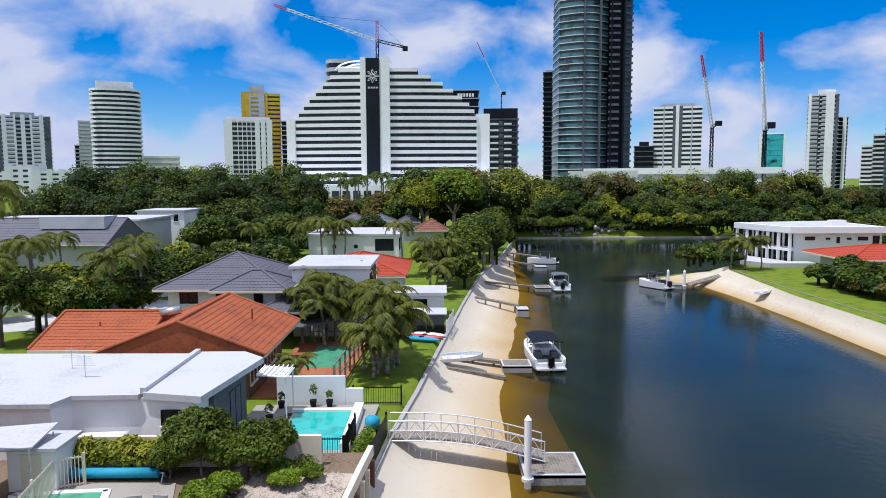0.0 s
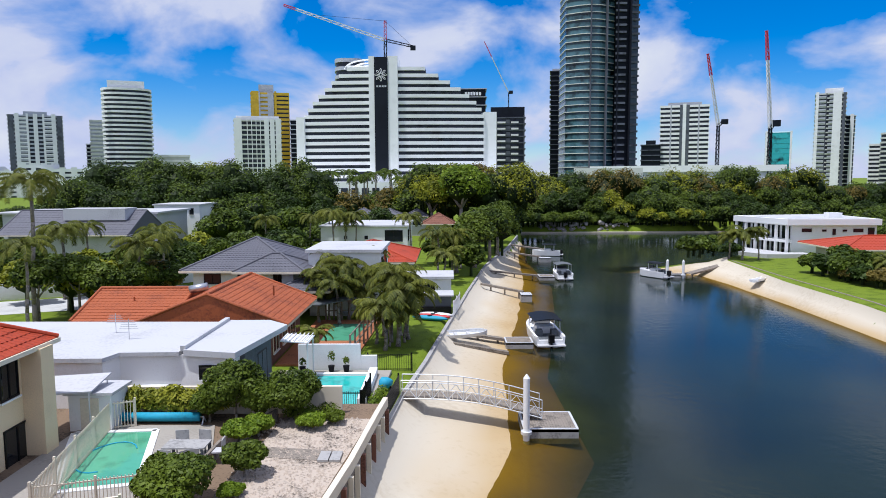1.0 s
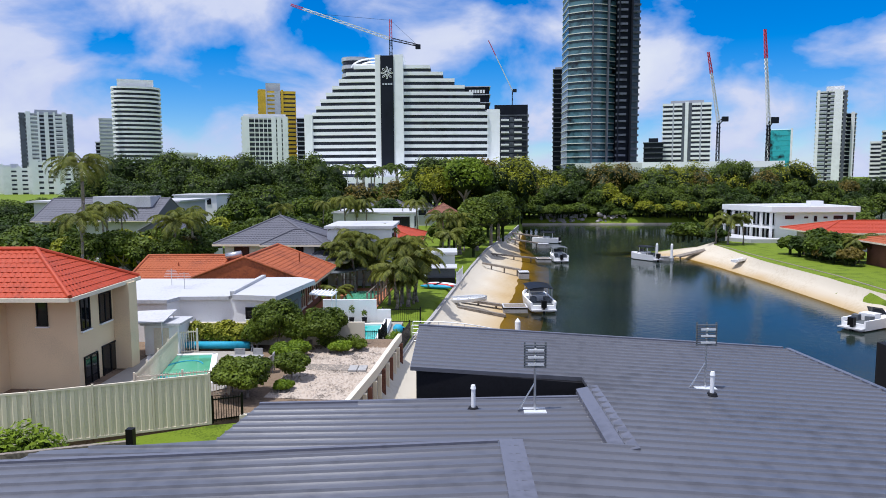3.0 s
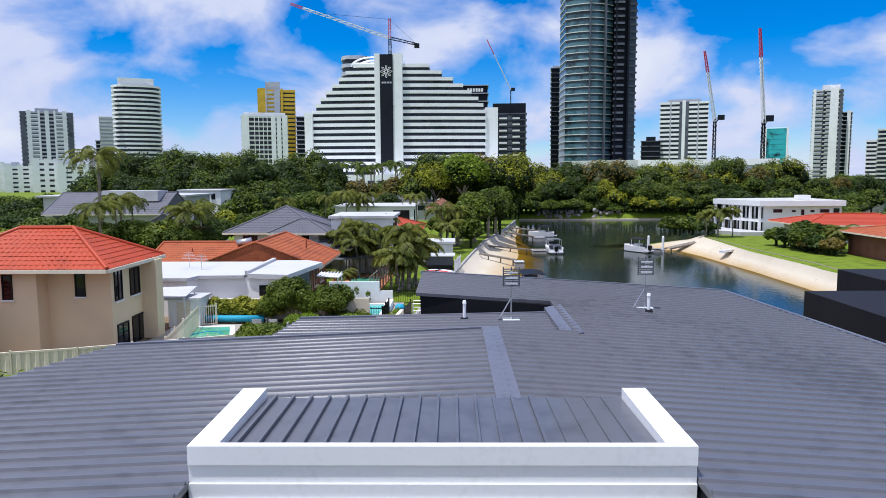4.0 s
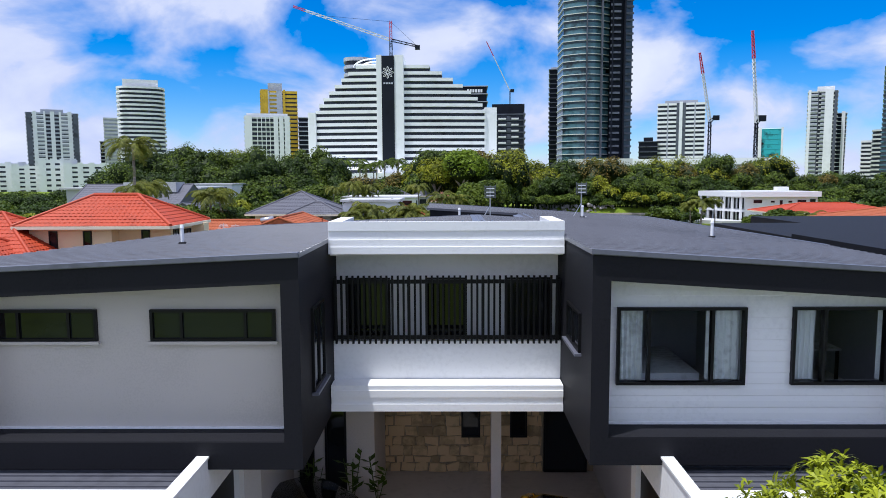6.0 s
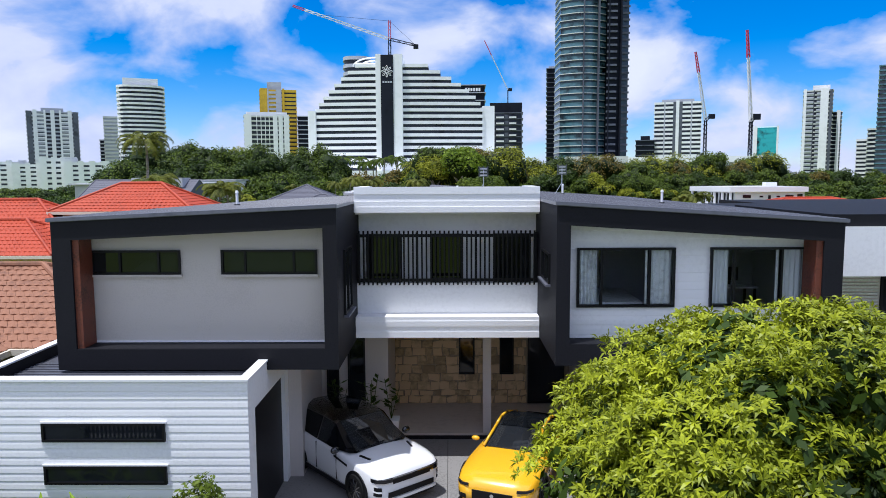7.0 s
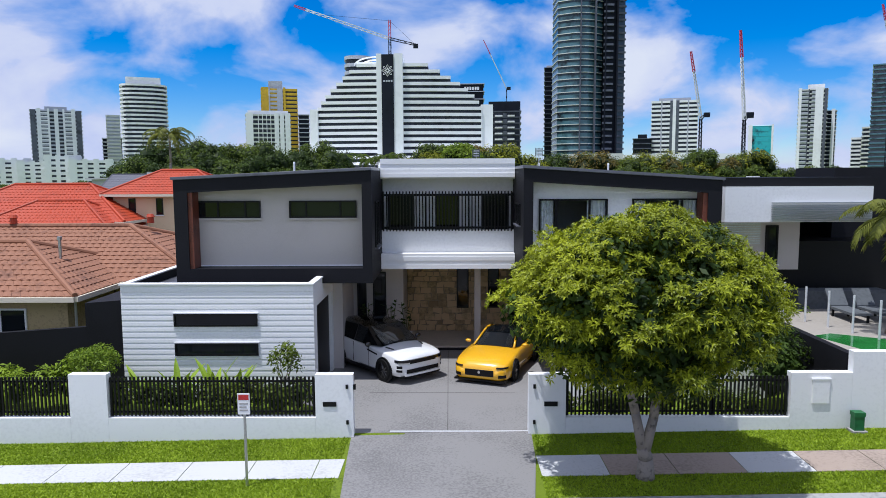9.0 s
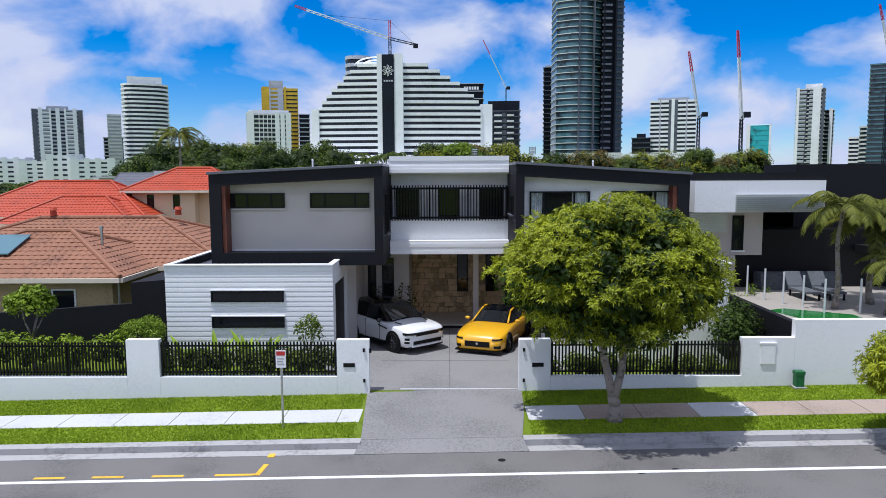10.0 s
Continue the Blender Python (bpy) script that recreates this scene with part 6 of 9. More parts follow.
# white mansion on the east bank
h = thing("house", "large white two-storey canal mansion with deep balconies", "house", (0, 0, 0), "canal houses")
polyM = [(47.9, 121), (51.2, 111.4), (63.2, 110.4), (63.2, 124)]
walls(h, polyM, 0, 4.6, "white_paint")
walls(h, [(46.5, 121.4), (50.0, 110.3), (63.5, 109.7), (63.5, 124.4)], 4.61, 5.5, "white_paint", "parapet")
walls(h, [(47.6, 120.4), (50.6, 111.4), (62.4, 110.9), (62.4, 123)], 5.505, 5.55, "old_white", "roof")
walls(h, rect(57.2, 59.2, 112.5, 114), 5.56, 6.3, "white_paint", "plant_box")
walls(h, [(46.6, 121.2), (50.1, 110.6), (51.0, 110.9), (47.6, 121.4)], 2.0, 2.35, "white_paint", "balcony_slab")
for k in range(6):
    u = k / 5
    x, y = 46.9 + 3.3 * u, 121.0 - 10.2 * u
    walls(h, rect(x - 0.18, x + 0.18, y - 0.18, y + 0.18), -0.1, 4.6, "white_paint", "column")
for k in range(5):
    u = (k + 0.5) / 5
    x, y = 47.85 + 3.3 * u, 121 - 9.6 * u
    for z in (0.15, 2.5):
        wall_window(h, (x, y, z), -71, 1.5, 1.9)
for x, w, hh, z in ((53.3, 1.4, 0.55, 3.5), (55.8, 0.6, 0.3, 3.6), (57.2, 0.45, 0.9, 3.1), (58.7, 0.6, 0.3, 3.6), (60.6, 1.4, 0.55, 3.5), (62.4, 0.9, 1.2, 3.0)):
    wall_window(h, (x, 111.4 - (x - 51.2) / 12.0 - 0.02, z), -5, w, hh, splits=0)
walls(h, [(43.6, 112.0), (46, 107.8), (52.5, 107.6), (52.5, 110.2), (49.8, 110.2), (46.8, 119)], -0.6, 0.6, "old_white", "terrace")
h = thing("house", "low canal house with bright red roof", "house", (0, 0, 0), "canal houses")
walls(h, rect(51, 66, 95, 104), 0, 2.5, "old_white")
hip_roof(h, 49.2, 68, 94, 105.5, 2.6, 3.9, M["orange_tile"], tw=0.5, th=0.6)
h = thing("house", "brick canal house with faded orange tiled roof", "house", (0, 0, 0), "canal houses")
walls(h, rect(48.5, 64, 66, 82), 0, 2.7, "brick")
hip_roof(h, 47.5, 65, 65, 83.5, 2.8, 4.6, M["red_tile"], tw=0.5, th=0.6)
wall_window(h, (48.49, 72, 0.6), -90, 2.0, 1.6)
h = thing("pavilion", "brown thatched garden pavilion by the lawn", "pavilion", (47.8, 89.5, 0))
bm = B()
prism(bm, rect(-2.4, 2.4, -2.0, 2.0), 2.0, 2.1)
for a, b in (((-2.4, -2.0), (2.4, -2.0)), ((2.4, -2.0), (2.4, 2.0)), ((2.4, 2.0), (-2.4, 2.0)), ((-2.4, 2.0), (-2.4, -2.0))):
    quad(bm, (a[0], a[1], 2.1), (b[0], b[1], 2.1), (0.3 if b[0] > 0 else -0.3, 0, 3.0), (0.3 if a[0] > 0 else -0.3, 0, 3.0))
local("thatched_roof", bm, M["wood_grey"], h)
for sx in (-2, 2):
    for sy in (-1.6, 1.6):
        local("post", rod(B(), (sx, sy, 0), (sx, sy, 2.0), 0.08, seg=8), M["wood_grey"], h)

# ---- trees and plants ----
def leaves(rng, lobes, n, size, aspect=0.5, up=0.35, shell=0.72, droop=0.0, fold=0.0, low=-0.35):
    """n leaves on and in ellipsoid lobes (centre, radii): vertices and faces."""
    L = np.array([l[0] for l in lobes], float)
    R = np.array([l[1] for l in lobes], float)
    w = (R[:, 0] * R[:, 1] + R[:, 1] * R[:, 2] + R[:, 0] * R[:, 2])
    idx = rng.choice(len(lobes), n, p=w / w.sum())
    d = rng.normal(size=(n, 3))
    d /= np.linalg.norm(d, axis=1)[:, None]
    d[:, 2] = np.where(d[:, 2] < low, -d[:, 2], d[:, 2])
    rad = shell + (1.06 - shell) * rng.random(n) ** 0.6
    pos = L[idx] + d * R[idx] * rad[:, None]
    nrm = d + rng.normal(size=(n, 3)) * 0.55 + np.array([0, 0, up])
    nrm /= np.linalg.norm(nrm, axis=1)[:, None]
    t = rng.normal(size=(n, 3))
    t -= nrm * (t * nrm).sum(1)[:, None]
    t /= np.linalg.norm(t, axis=1)[:, None]
    t[:, 2] -= droop
    b = np.cross(nrm, t)
    s = size * (0.6 + 0.8 * rng.random(n))[:, None]
    V = np.stack([pos - t * s * 0.5, pos + b * s * aspect * 0.5 - nrm * s * fold, pos + t * s * 0.5, pos - b * s * aspect * 0.5 - nrm * s * fold], 1).reshape(-1, 3)
    F = np.arange(4 * n).reshape(n, 4)
    return V, F


def whorls(rng, lobes, n, size, per=8, tufts=16, tr=0.36):
    """Whorls of lance-shaped leaves in tufts at the twig ends, as on the street tree."""
    L = np.array([l[0] for l in lobes], float)
    R = np.array([l[1] for l in lobes], float)
    w = (R[:, 0] * R[:, 1] + R[:, 1] * R[:, 2] + R[:, 0] * R[:, 2])
    m = tufts * len(lobes)
    ti = rng.choice(len(lobes), m, p=w / w.sum())
    td = rng.normal(size=(m, 3))
    td /= np.linalg.norm(td, axis=1)[:, None]
    tc = L[ti] + td * R[ti] * (0.80 + 0.16 * rng.random(m))[:, None]
    q = rng.choice(m, n)
    d = rng.normal(size=(n, 3))
    d /= np.linalg.norm(d, axis=1)[:, None]
    d[:, 2] = np.where(d[:, 2] < -0.3, -d[:, 2], d[:, 2])
    rad = tr * (0.55 + 0.5 * rng.random(n))
    pos = tc[q] + d * rad[:, None] * np.array([1, 1, 0.8])
    ax = d * 0.8 + td[q] * 0.5 + np.array([0, 0, 0.6]) + rng.normal(size=(n, 3)) * 0.3
    ax /= np.linalg.norm(ax, axis=1)[:, None]
    u = np.cross(ax, rng.normal(size=(n, 3)))
    u /= np.linalg.norm(u, axis=1)[:, None]
    v = np.cross(ax, u)
    out = []
    for k in range(per):
        a = k * math.tau / per + rng.random(n) * 0.7
        r = u * np.cos(a)[:, None] + v * np.sin(a)[:, None]
        side = -u * np.sin(a)[:, None] + v * np.cos(a)[:, None]
        s = size * (0.6 + 0.8 * rng.random(n))[:, None]
        rise = (0.1 + 0.7 * rng.random(n))[:, None]
        tip = pos + r * s + ax * s * rise - np.array([0, 0, 0.15]) * s
        mid = pos + r * s * 0.5 + ax * s * (rise * 0.5 + 0.12)
        out.append(np.stack([pos, mid + side * s * 0.15, tip, mid - side * s * 0.15], 1))
    V = np.concatenate(out, 0).reshape(-1, 3)
    F = np.arange(len(V)).reshape(-1, 4)
    return V, F


def core(rng, lobes, k=0.72, sub=1):
    """Rough inner masses that close the crown."""
    V, F, n = [], [], 0
    for c, r in lobes:
        bm = B()
        bmesh.ops.create_icosphere(bm, subdivisions=sub, radius=1.0)
        bm.verts.index_update()
        vs = np.array([v.co[:] for v in bm.verts])
        vs *= (k * (0.85 + 0.3 * rng.random(len(vs))))[:, None]
        V.append(vs * np.array(r) + np.array(c))
        F += [tuple(v.index + n for v in f.verts) for f in bm.faces]
        n += len(vs)
        bm.free()
    return np.concatenate(V), F


def lobed(rng, c, r, n, spread=0.62, size=0.5):
    """Lobes scattered round a crown."""
    out = [(tuple(c), tuple(np.array(r) * 0.7))]
    for k in range(n):
        d = rng.normal(size=3)
        d /= np.linalg.norm(d)
        d[2] = abs(d[2]) * 0.9 - 0.25
        q = size * (0.75 + 0.5 * rng.random())
        out.append((tuple(np.array(c) + d * np.array(r) * spread), tuple(np.array(r) * q)))
    return out


def crown_mesh(name, seed, c, r, nl, nleaf, size, material, aspect=0.55, cores=True, sp=0.62, lobe=0.45, up=0.35, low=-0.35):
    rng = np.random.default_rng(seed)
    lobes = lobed(rng, c, r, nl, sp, lobe)
    V, F = leaves(rng, lobes, nleaf, size, aspect, up, low=low)
    F = F.tolist()
    n = len(F)
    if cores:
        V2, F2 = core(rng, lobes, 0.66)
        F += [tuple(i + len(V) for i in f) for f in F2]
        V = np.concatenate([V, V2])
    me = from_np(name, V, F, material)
    # slot 1 darkens the solid cores as painted shade behind the leaves
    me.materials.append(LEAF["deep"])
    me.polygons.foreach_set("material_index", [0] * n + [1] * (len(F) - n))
    return me


def trunk_bm(h, r, lean=(0, 0), forks=3, spread=1.0, seed=0, fork_at=0.45):
    rng = np.random.default_rng(seed)
    bm = B()
    f = Vector((lean[0] * fork_at, lean[1] * fork_at, h * fork_at))
    limb(bm, [Vector((0, 0, -0.05)), Vector((lean[0] * 0.15, lean[1] * 0.15, h * 0.12)), f], [r * 1.35, r, r * 0.85], 10)
    for k in range(forks):
        a = k * math.tau / forks + rng.random()
        e = Vector((lean[0] + math.cos(a) * spread, lean[1] + math.sin(a) * spread, h * (0.85 + 0.2 * rng.random())))
        m = f.lerp(e, 0.5) + Vector((math.cos(a), math.sin(a), 0)) * spread * 0.18
        limb(bm, [f, m, e], [r * 0.7, r * 0.45, r * 0.15], 8)
    return bm


def tree(name, label, base, h, r, rz, seed, leaf, nleaf=2500, size=0.35, nl=9, forks=3, cat="tree", group="garden trees", aspect=0.55, tr=0.13, lobe=0.45, cores=True):
    """A broad-leaved tree: trunk with limbs and a lobed crown."""
    t = thing(name, label, cat, base, group)
    local("trunk", trunk_bm(h - rz * 0.6, tr, forks=forks, spread=r * 0.5, seed=seed), M["bark"], t, smooth=True)
    local("crown", crown_mesh("crown", seed, (0, 0, h - rz), (r, r, rz), nl, nleaf, size, leaf, aspect, cores, lobe=lobe), None, t)
    return t


def street_tree():
    base = (4.28, -7.08, 0)
    t = thing("street_tree", "round-crowned street tree with glossy yellow-green leaves and twin trunks", "tree", base)
    bm = B()
    limb(bm, [Vector((0, 0, -0.05)), Vector((0.0, 0, 0.5)), Vector((-0.06, 0.02, 0.75))], [0.22, 0.16, 0.14], 12)
    for pts, rr in ((((-0.06, 0.02, 0.7), (-0.22, 0.1, 1.5), (-0.42, 0.2, 2.4), (-0.9, 0.4, 3.4), (-1.5, 0.4, 4.3)), (0.12, 0.10, 0.09, 0.06, 0.03)),
                    (((-0.02, 0.0, 0.7), (0.16, 0.05, 1.4), (0.26, 0.1, 2.2), (0.7, 0.3, 3.3), (1.4, 0.5, 4.4)), (0.12, 0.10, 0.085, 0.06, 0.03)),
                    (((-0.42, 0.2, 2.4), (-0.3, 0.9, 3.4), (-0.2, 1.4, 4.4)), (0.07, 0.05, 0.02)),
                    (((0.26, 0.1, 2.2), (0.3, -0.7, 3.2), (0.2, -1.2, 4.2)), (0.07, 0.05, 0.02)),
                    (((-0.42, 0.2, 2.4), (-1.4, -0.2, 2.9), (-2.3, -0.4, 3.4)), (0.06, 0.04, 0.015)),
                    (((0.26, 0.1, 2.2), (1.3, 0.1, 2.8), (2.4, 0.0, 3.4)), (0.06, 0.04, 0.015))):
        limb(bm, [Vector(p) for p in pts], rr, 10)
    local("trunk", bm, M["bark"], t, smooth=True)
    rng = np.random.default_rng(11)
    lobes = [((-0.12, 0.2, 3.85), (2.15, 2.0, 1.35))]
    for k in range(56):
        zz = 1.0 - 2.0 * (k + 0.5) / 56
        if zz < -0.78:
            continue
        a = k * 2.39996 + rng.normal() * 0.12
        rad = math.sqrt(1 - zz * zz) * (1.0 if zz > -0.3 else 0.94)
        q = 0.62 + 0.30 * rng.random()
        g = 0.80 + 0.12 * rng.random()
        lobes.append(((-0.14 + 2.48 * g * rad * math.cos(a), 0.2 + 2.35 * g * rad * math.sin(a), 3.84 + 1.62 * g * zz), (q, q, q * 0.82)))
    V, F = whorls(rng, lobes, 34000, 0.098, 7, 17, 0.34)
    local("crown", from_np("crown", V, F, LEAF["near"]), None, t)
    # inner leaves take a darker colour that paints the shade within the crown
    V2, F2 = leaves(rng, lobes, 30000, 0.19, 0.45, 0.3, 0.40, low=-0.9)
    local("inner_foliage", from_np("inner_foliage", V2 * np.array([0.96, 0.96, 0.985]) + np.array([0, 0, 0.02]), F2, LEAF["dark"]), None, t, "inner crown layer coloured dark to stand for shade")


street_tree()


def tree_right_edge():
    """Crown of the tree by the kerb further along the street."""
    t = thing("street_tree", "young street tree with dense yellow-green leaves", "tree", (11.0, -9.05, 0.05))
    local("trunk", trunk_bm(2.6, 0.08, forks=3, spread=0.5, seed=4), M["bark"], t, smooth=True)
    rng = np.random.default_rng(21)
    lobes = lobed(rng, (0, 0, 1.75), (1.5, 1.3, 1.25), 12, 0.6, 0.45)
    V, F = whorls(rng, lobes, 4200, 0.125, 7, 16, 0.3)
    local("crown", from_np("crown", V, F, LEAF["near"]), None, t)
    # near-black masses paint the shaded inside of this crown
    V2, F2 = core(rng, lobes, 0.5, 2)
    local("inner_foliage", from_np("inner_foliage", V2, F2, LEAF["deep"]), None, t, "inner crown layer coloured dark to stand for shade")


tree_right_edge()


def palm_crown(seed, n=16, length=2.6, droop=1.0, leaflet=0.5, stiff=0.55, wid=0.05):
    """Feather fronds arching from the top of a palm."""
    rng = np.random.default_rng(seed)
    V, F = [], []
    for k in range(n):
        a = k * 2.399 + rng.random() * 0.4
        el = stiff * (1.35 - 1.5 * k / n) + rng.normal() * 0.1
        L = length * (0.8 + 0.35 * rng.random())
        dirh = np.array([math.cos(a), math.sin(a), 0])
        p = np.zeros(3)
        ang = el
        seg = 9
        pts = [p.copy()]
        for s in range(seg):
            step = L / seg
            p = p + (dirh * math.cos(ang) + np.array([0, 0, 1]) * math.sin(ang)) * step
            ang -= droop * (0.08 + 0.26 * s / seg)
            pts.append(p.copy())
        side = np.array([-dirh[1], dirh[0], 0])
        for s in range(seg):
            q0, q1 = pts[s], pts[s + 1]
            k0 = len(V)
            V += [q0 + side * 0.02, q0 - side * 0.02, q1 - side * 0.015, q1 + side * 0.015]
            F.append((k0, k0 + 1, k0 + 2, k0 + 3))
            if s == 0:
                continue
            for sub in range(3):
                q = q0 + (q1 - q0) * sub / 3
                fwd = (q1 - q0) / np.linalg.norm(q1 - q0)
                ll = leaflet * (1.0 - 0.6 * ((s + sub / 3) / seg - 0.35) ** 2 * 2.4) * (0.85 + 0.3 * rng.random())
                for sg in (-1, 1):
                    o = side * sg * 0.85 + fwd * 0.45 + np.array([0, 0, -0.35 - 0.3 * rng.random()])
                    k0 = len(V)
                    m = q + o * ll * 0.5 + np.array([0, 0, 0.04])
                    w = fwd * wid
                    V += [q - w * 0.6, q + w * 0.6, m + w, q + o * ll + np.array([0, 0, -0.1 * ll]), m - w]
                    F.append((k0, k0 + 1, k0 + 2, k0 + 3, k0 + 4))
    return np.array(V), F


def palm_proto(seed, h, r, length, n, droop, leaflet=0.5, lean=0.3, stiff=0.55, leaf="palm"):
    rng = np.random.default_rng(seed)
    p = thing("palm_tree", "tall feather palm with a slender grey trunk", "palm tree", (0, 0, 0), "palms")
    bm = B()
    n_ = 7
    pts = [Vector((lean * (k / n_) ** 1.6, 0.3 * lean * math.sin(k), h * k / n_)) for k in range(n_ + 1)]
    limb(bm, pts, [r * (1.35 if k == 0 else 1.0 - 0.35 * k / n_) for k in range(n_ + 1)], 9)
    local("trunk", bm, M["bark"], p, smooth=True)
    V, F = palm_crown(seed, n, length, droop, leaflet, stiff)
    V = V + np.array(pts[-1][:])
    local("crown", from_np("crown", V, F, LEAF[leaf]), None, p)
    return p


PALMS = {}
for key, args in dict(short=(1, 3.2, 0.12, 2.3, 18, 1.0), mid=(2, 5.0, 0.13, 2.5, 18, 1.1), tall=(3, 7.5, 0.15, 2.9, 20, 1.2), high=(4, 10.2, 0.17, 3.2, 22, 1.25), far=(5, 9.5, 0.2, 3.2, 14, 1.2)).items():
    PALMS[key] = args
used = {}


def palm(kind, x, y, z=0.0, turn=0.0, scale=1.0):
    if kind not in used:
        s_, h_, r_, l_, n_, d_ = PALMS[kind]
        used[kind] = palm_proto(s_, h_, r_, l_, n_, d_, leaf="forest" if kind == "far" else "palm")
        used[kind].matrix_basis = pose(x, y, z, 0, 0, turn) @ Matrix.Scale(scale, 4)
        return used[kind]
    o = copy_thing(used[kind], pose(x, y, z, 0, 0, turn))
    o.scale = (scale, scale, scale)
    return o


# palms by the pools and the canal
for kind, x, y, s in (("mid", -9.6, 66.5, 1.0), ("mid", -8.4, 64.5, 0.95), ("short", -7.6, 66.0, 1.2), ("mid", -7.0, 68.2, 1.0), ("mid", -10.6, 63.0, 0.85), ("short", -8.8, 62.2, 1.1), ("mid", -6.6, 65.2, 0.8),
                     ("mid", -4.2, 56.5, 1.0), ("short", -3.6, 55.2, 1.25), ("mid", -4.9, 58.6, 0.95), ("short", -3.0, 57.4, 1.1), ("mid", -3.9, 60.2, 0.9), ("short", -4.4, 54.0, 1.0), ("short", -5.2, 56.0, 0.9), ("short", -3.2, 56.4, 0.7), ("short", -4.6, 57.4, 0.75), ("short", -3.6, 58.6, 0.8), ("short", -4.2, 55.2, 0.65), ("short", -9.2, 65.2, 0.8), ("short", -8.0, 67.0, 0.85), ("short", -7.2, 64.4, 0.75), ("short", -9.9, 64.0, 0.8),
                     ("short", -8.6, 51.5, 0.62), ("high", -33.8, 63.0, 1.15), ("tall", -34.3, 69, 1.0), ("tall", -31.0, 57.5, 0.95), ("mid", -27.5, 68, 1.25), ("mid", -30, 80, 1.2), ("tall", -38, 75, 0.9), ("mid", -33.0, 86, 1.2), ("tall", -40, 84, 0.9),
                     ("mid", -1.2, 88, 1.1), ("mid", 0.4, 92, 1.0), ("short", -0.6, 84, 1.1), ("mid", 1.5, 97, 0.9), ("tall", -5.0, 100, 0.9),
                     ("tall", -18, 112, 0.9), ("tall", -16, 104, 0.95), ("mid", -15, 107, 1.2), ("tall", -20, 107, 0.85), ("tall", -13.2, 106, 0.9), ("mid", -29, 117, 1.1),
                     ("mid", 13.2, -1.0, 0.7), ("short", 14.9, -0.2, 0.95), ("mid", 15.9, -1.8, 0.7), ("short", 14.2, -2.2, 0.55),
                     ("short", 41.5, 105.5, 1.25), ("short", 40.2, 107, 1.1), ("mid", 44.0, 106.0, 0.8), ("short", 48.5, 83.5, 0.9), ("short", 47.2, 82.0, 0.8)):
    palm(kind, x, y, 0.0 if x < 12 or y > 10 else 1.85 * (x > 12.6 and y < 5), (x * 77 + y * 31) % 360, s)
# queen palms in front of the hotel
for k in range(17):
    palm("far", -44 + k * 2.05 + (k * 37 % 5) * 0.3, 205 + (k * 53 % 11) * 2.0, 0.0, k * 67, 1.22 + 0.04 * (k * 29 % 7))


def forest(name, label, spec, leaf, seed, per=1500, size=0.50):
    """A wood of many crowns in one mesh: far off, nobody could count them."""
    rng = np.random.default_rng(seed)
    Vs, Fs, inner, n = [], [], [], 0
    for x, y, h, r in spec:
        rz = min(h * 0.54, r * 1.25)
        lobes = lobed(rng, (x, y, h - rz), (r, r, rz), 13, 0.68, 0.34)
        V, F = leaves(rng, lobes, per, size, 0.62, 0.5, 0.78, low=-0.2)
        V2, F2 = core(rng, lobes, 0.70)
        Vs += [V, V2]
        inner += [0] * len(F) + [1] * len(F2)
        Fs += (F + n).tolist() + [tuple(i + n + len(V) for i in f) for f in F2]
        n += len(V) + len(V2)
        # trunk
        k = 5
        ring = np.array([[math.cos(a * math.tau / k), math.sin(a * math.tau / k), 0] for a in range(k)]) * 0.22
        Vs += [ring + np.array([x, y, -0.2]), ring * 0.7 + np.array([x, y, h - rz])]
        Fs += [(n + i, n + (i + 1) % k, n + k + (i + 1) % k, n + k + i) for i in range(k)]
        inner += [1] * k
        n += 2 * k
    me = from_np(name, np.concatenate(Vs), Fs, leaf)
    # slot 1, near-black: crown cores coloured as shade, and the trunks
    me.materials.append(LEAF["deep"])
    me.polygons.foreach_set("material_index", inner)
    return solo(name, me, None, label, "wood", kind="stuff")


R = np.random.default_rng(5)
spec = {k: [] for k in ("dark", "forest", "forest_y", "forest_b")}


def plant_band(x0, x1, y0, y1, n, h0, h1, r0, r1, mix):
    ks = list(mix)
    p = np.array([mix[k] for k in ks], float)
    for i in range(n):
        u = (i + R.random()) / n
        k = ks[R.choice(len(ks), p=p / p.sum())]
        spec[k].append((x0 + (x1 - x0) * u, y0 + (y1 - y0) * R.random(), h0 + (h1 - h0) * R.random(), r0 + (r1 - r0) * R.random()))


# west wood, below the towers
plant_band(-84, -30, 160, 182, 32, 14.5, 19.0, 5.5, 8.0, dict(dark=3, forest=3, forest_y=0.3))
plant_band(-82, -34, 148, 160, 24, 9.0, 13.5, 4.5, 6.5, dict(dark=3, forest=2))
plant_band(-150, -84, 160, 185, 20, 4.5, 7, 4.0, 6.0, dict(dark=2, forest=2))
plant_band(-42, -8, 168, 192, 24, 7, 11.5, 3.5, 5.0, dict(dark=3, forest=2, forest_b=1))
plant_band(-43, -11, 124, 142, 22, 5.0, 8.5, 3.0, 4.6, dict(dark=4, forest=2))
plant_band(-36, -19, 92, 116, 16, 3.6, 6.0, 2.2, 3.2, dict(dark=3, forest=2, forest_y=0.5))
plant_band(-100, -66, 112, 150, 16, 4, 6.0, 3.5, 5.0, dict(dark=2, forest=2))
plant_band(-60, -30, 62, 88, 26, 4.0, 6.0, 2.2, 3.2, dict(dark=1, forest=3, forest_y=1.6))
plant_band(28, 52, 179.3, 180.4, 16, 2.0, 3.0, 1.5, 2.0, dict(forest=3, dark=2))
plant_band(64, 125, 150, 178, 24, 5, 8, 3, 4.5, dict(forest=3, dark=2))
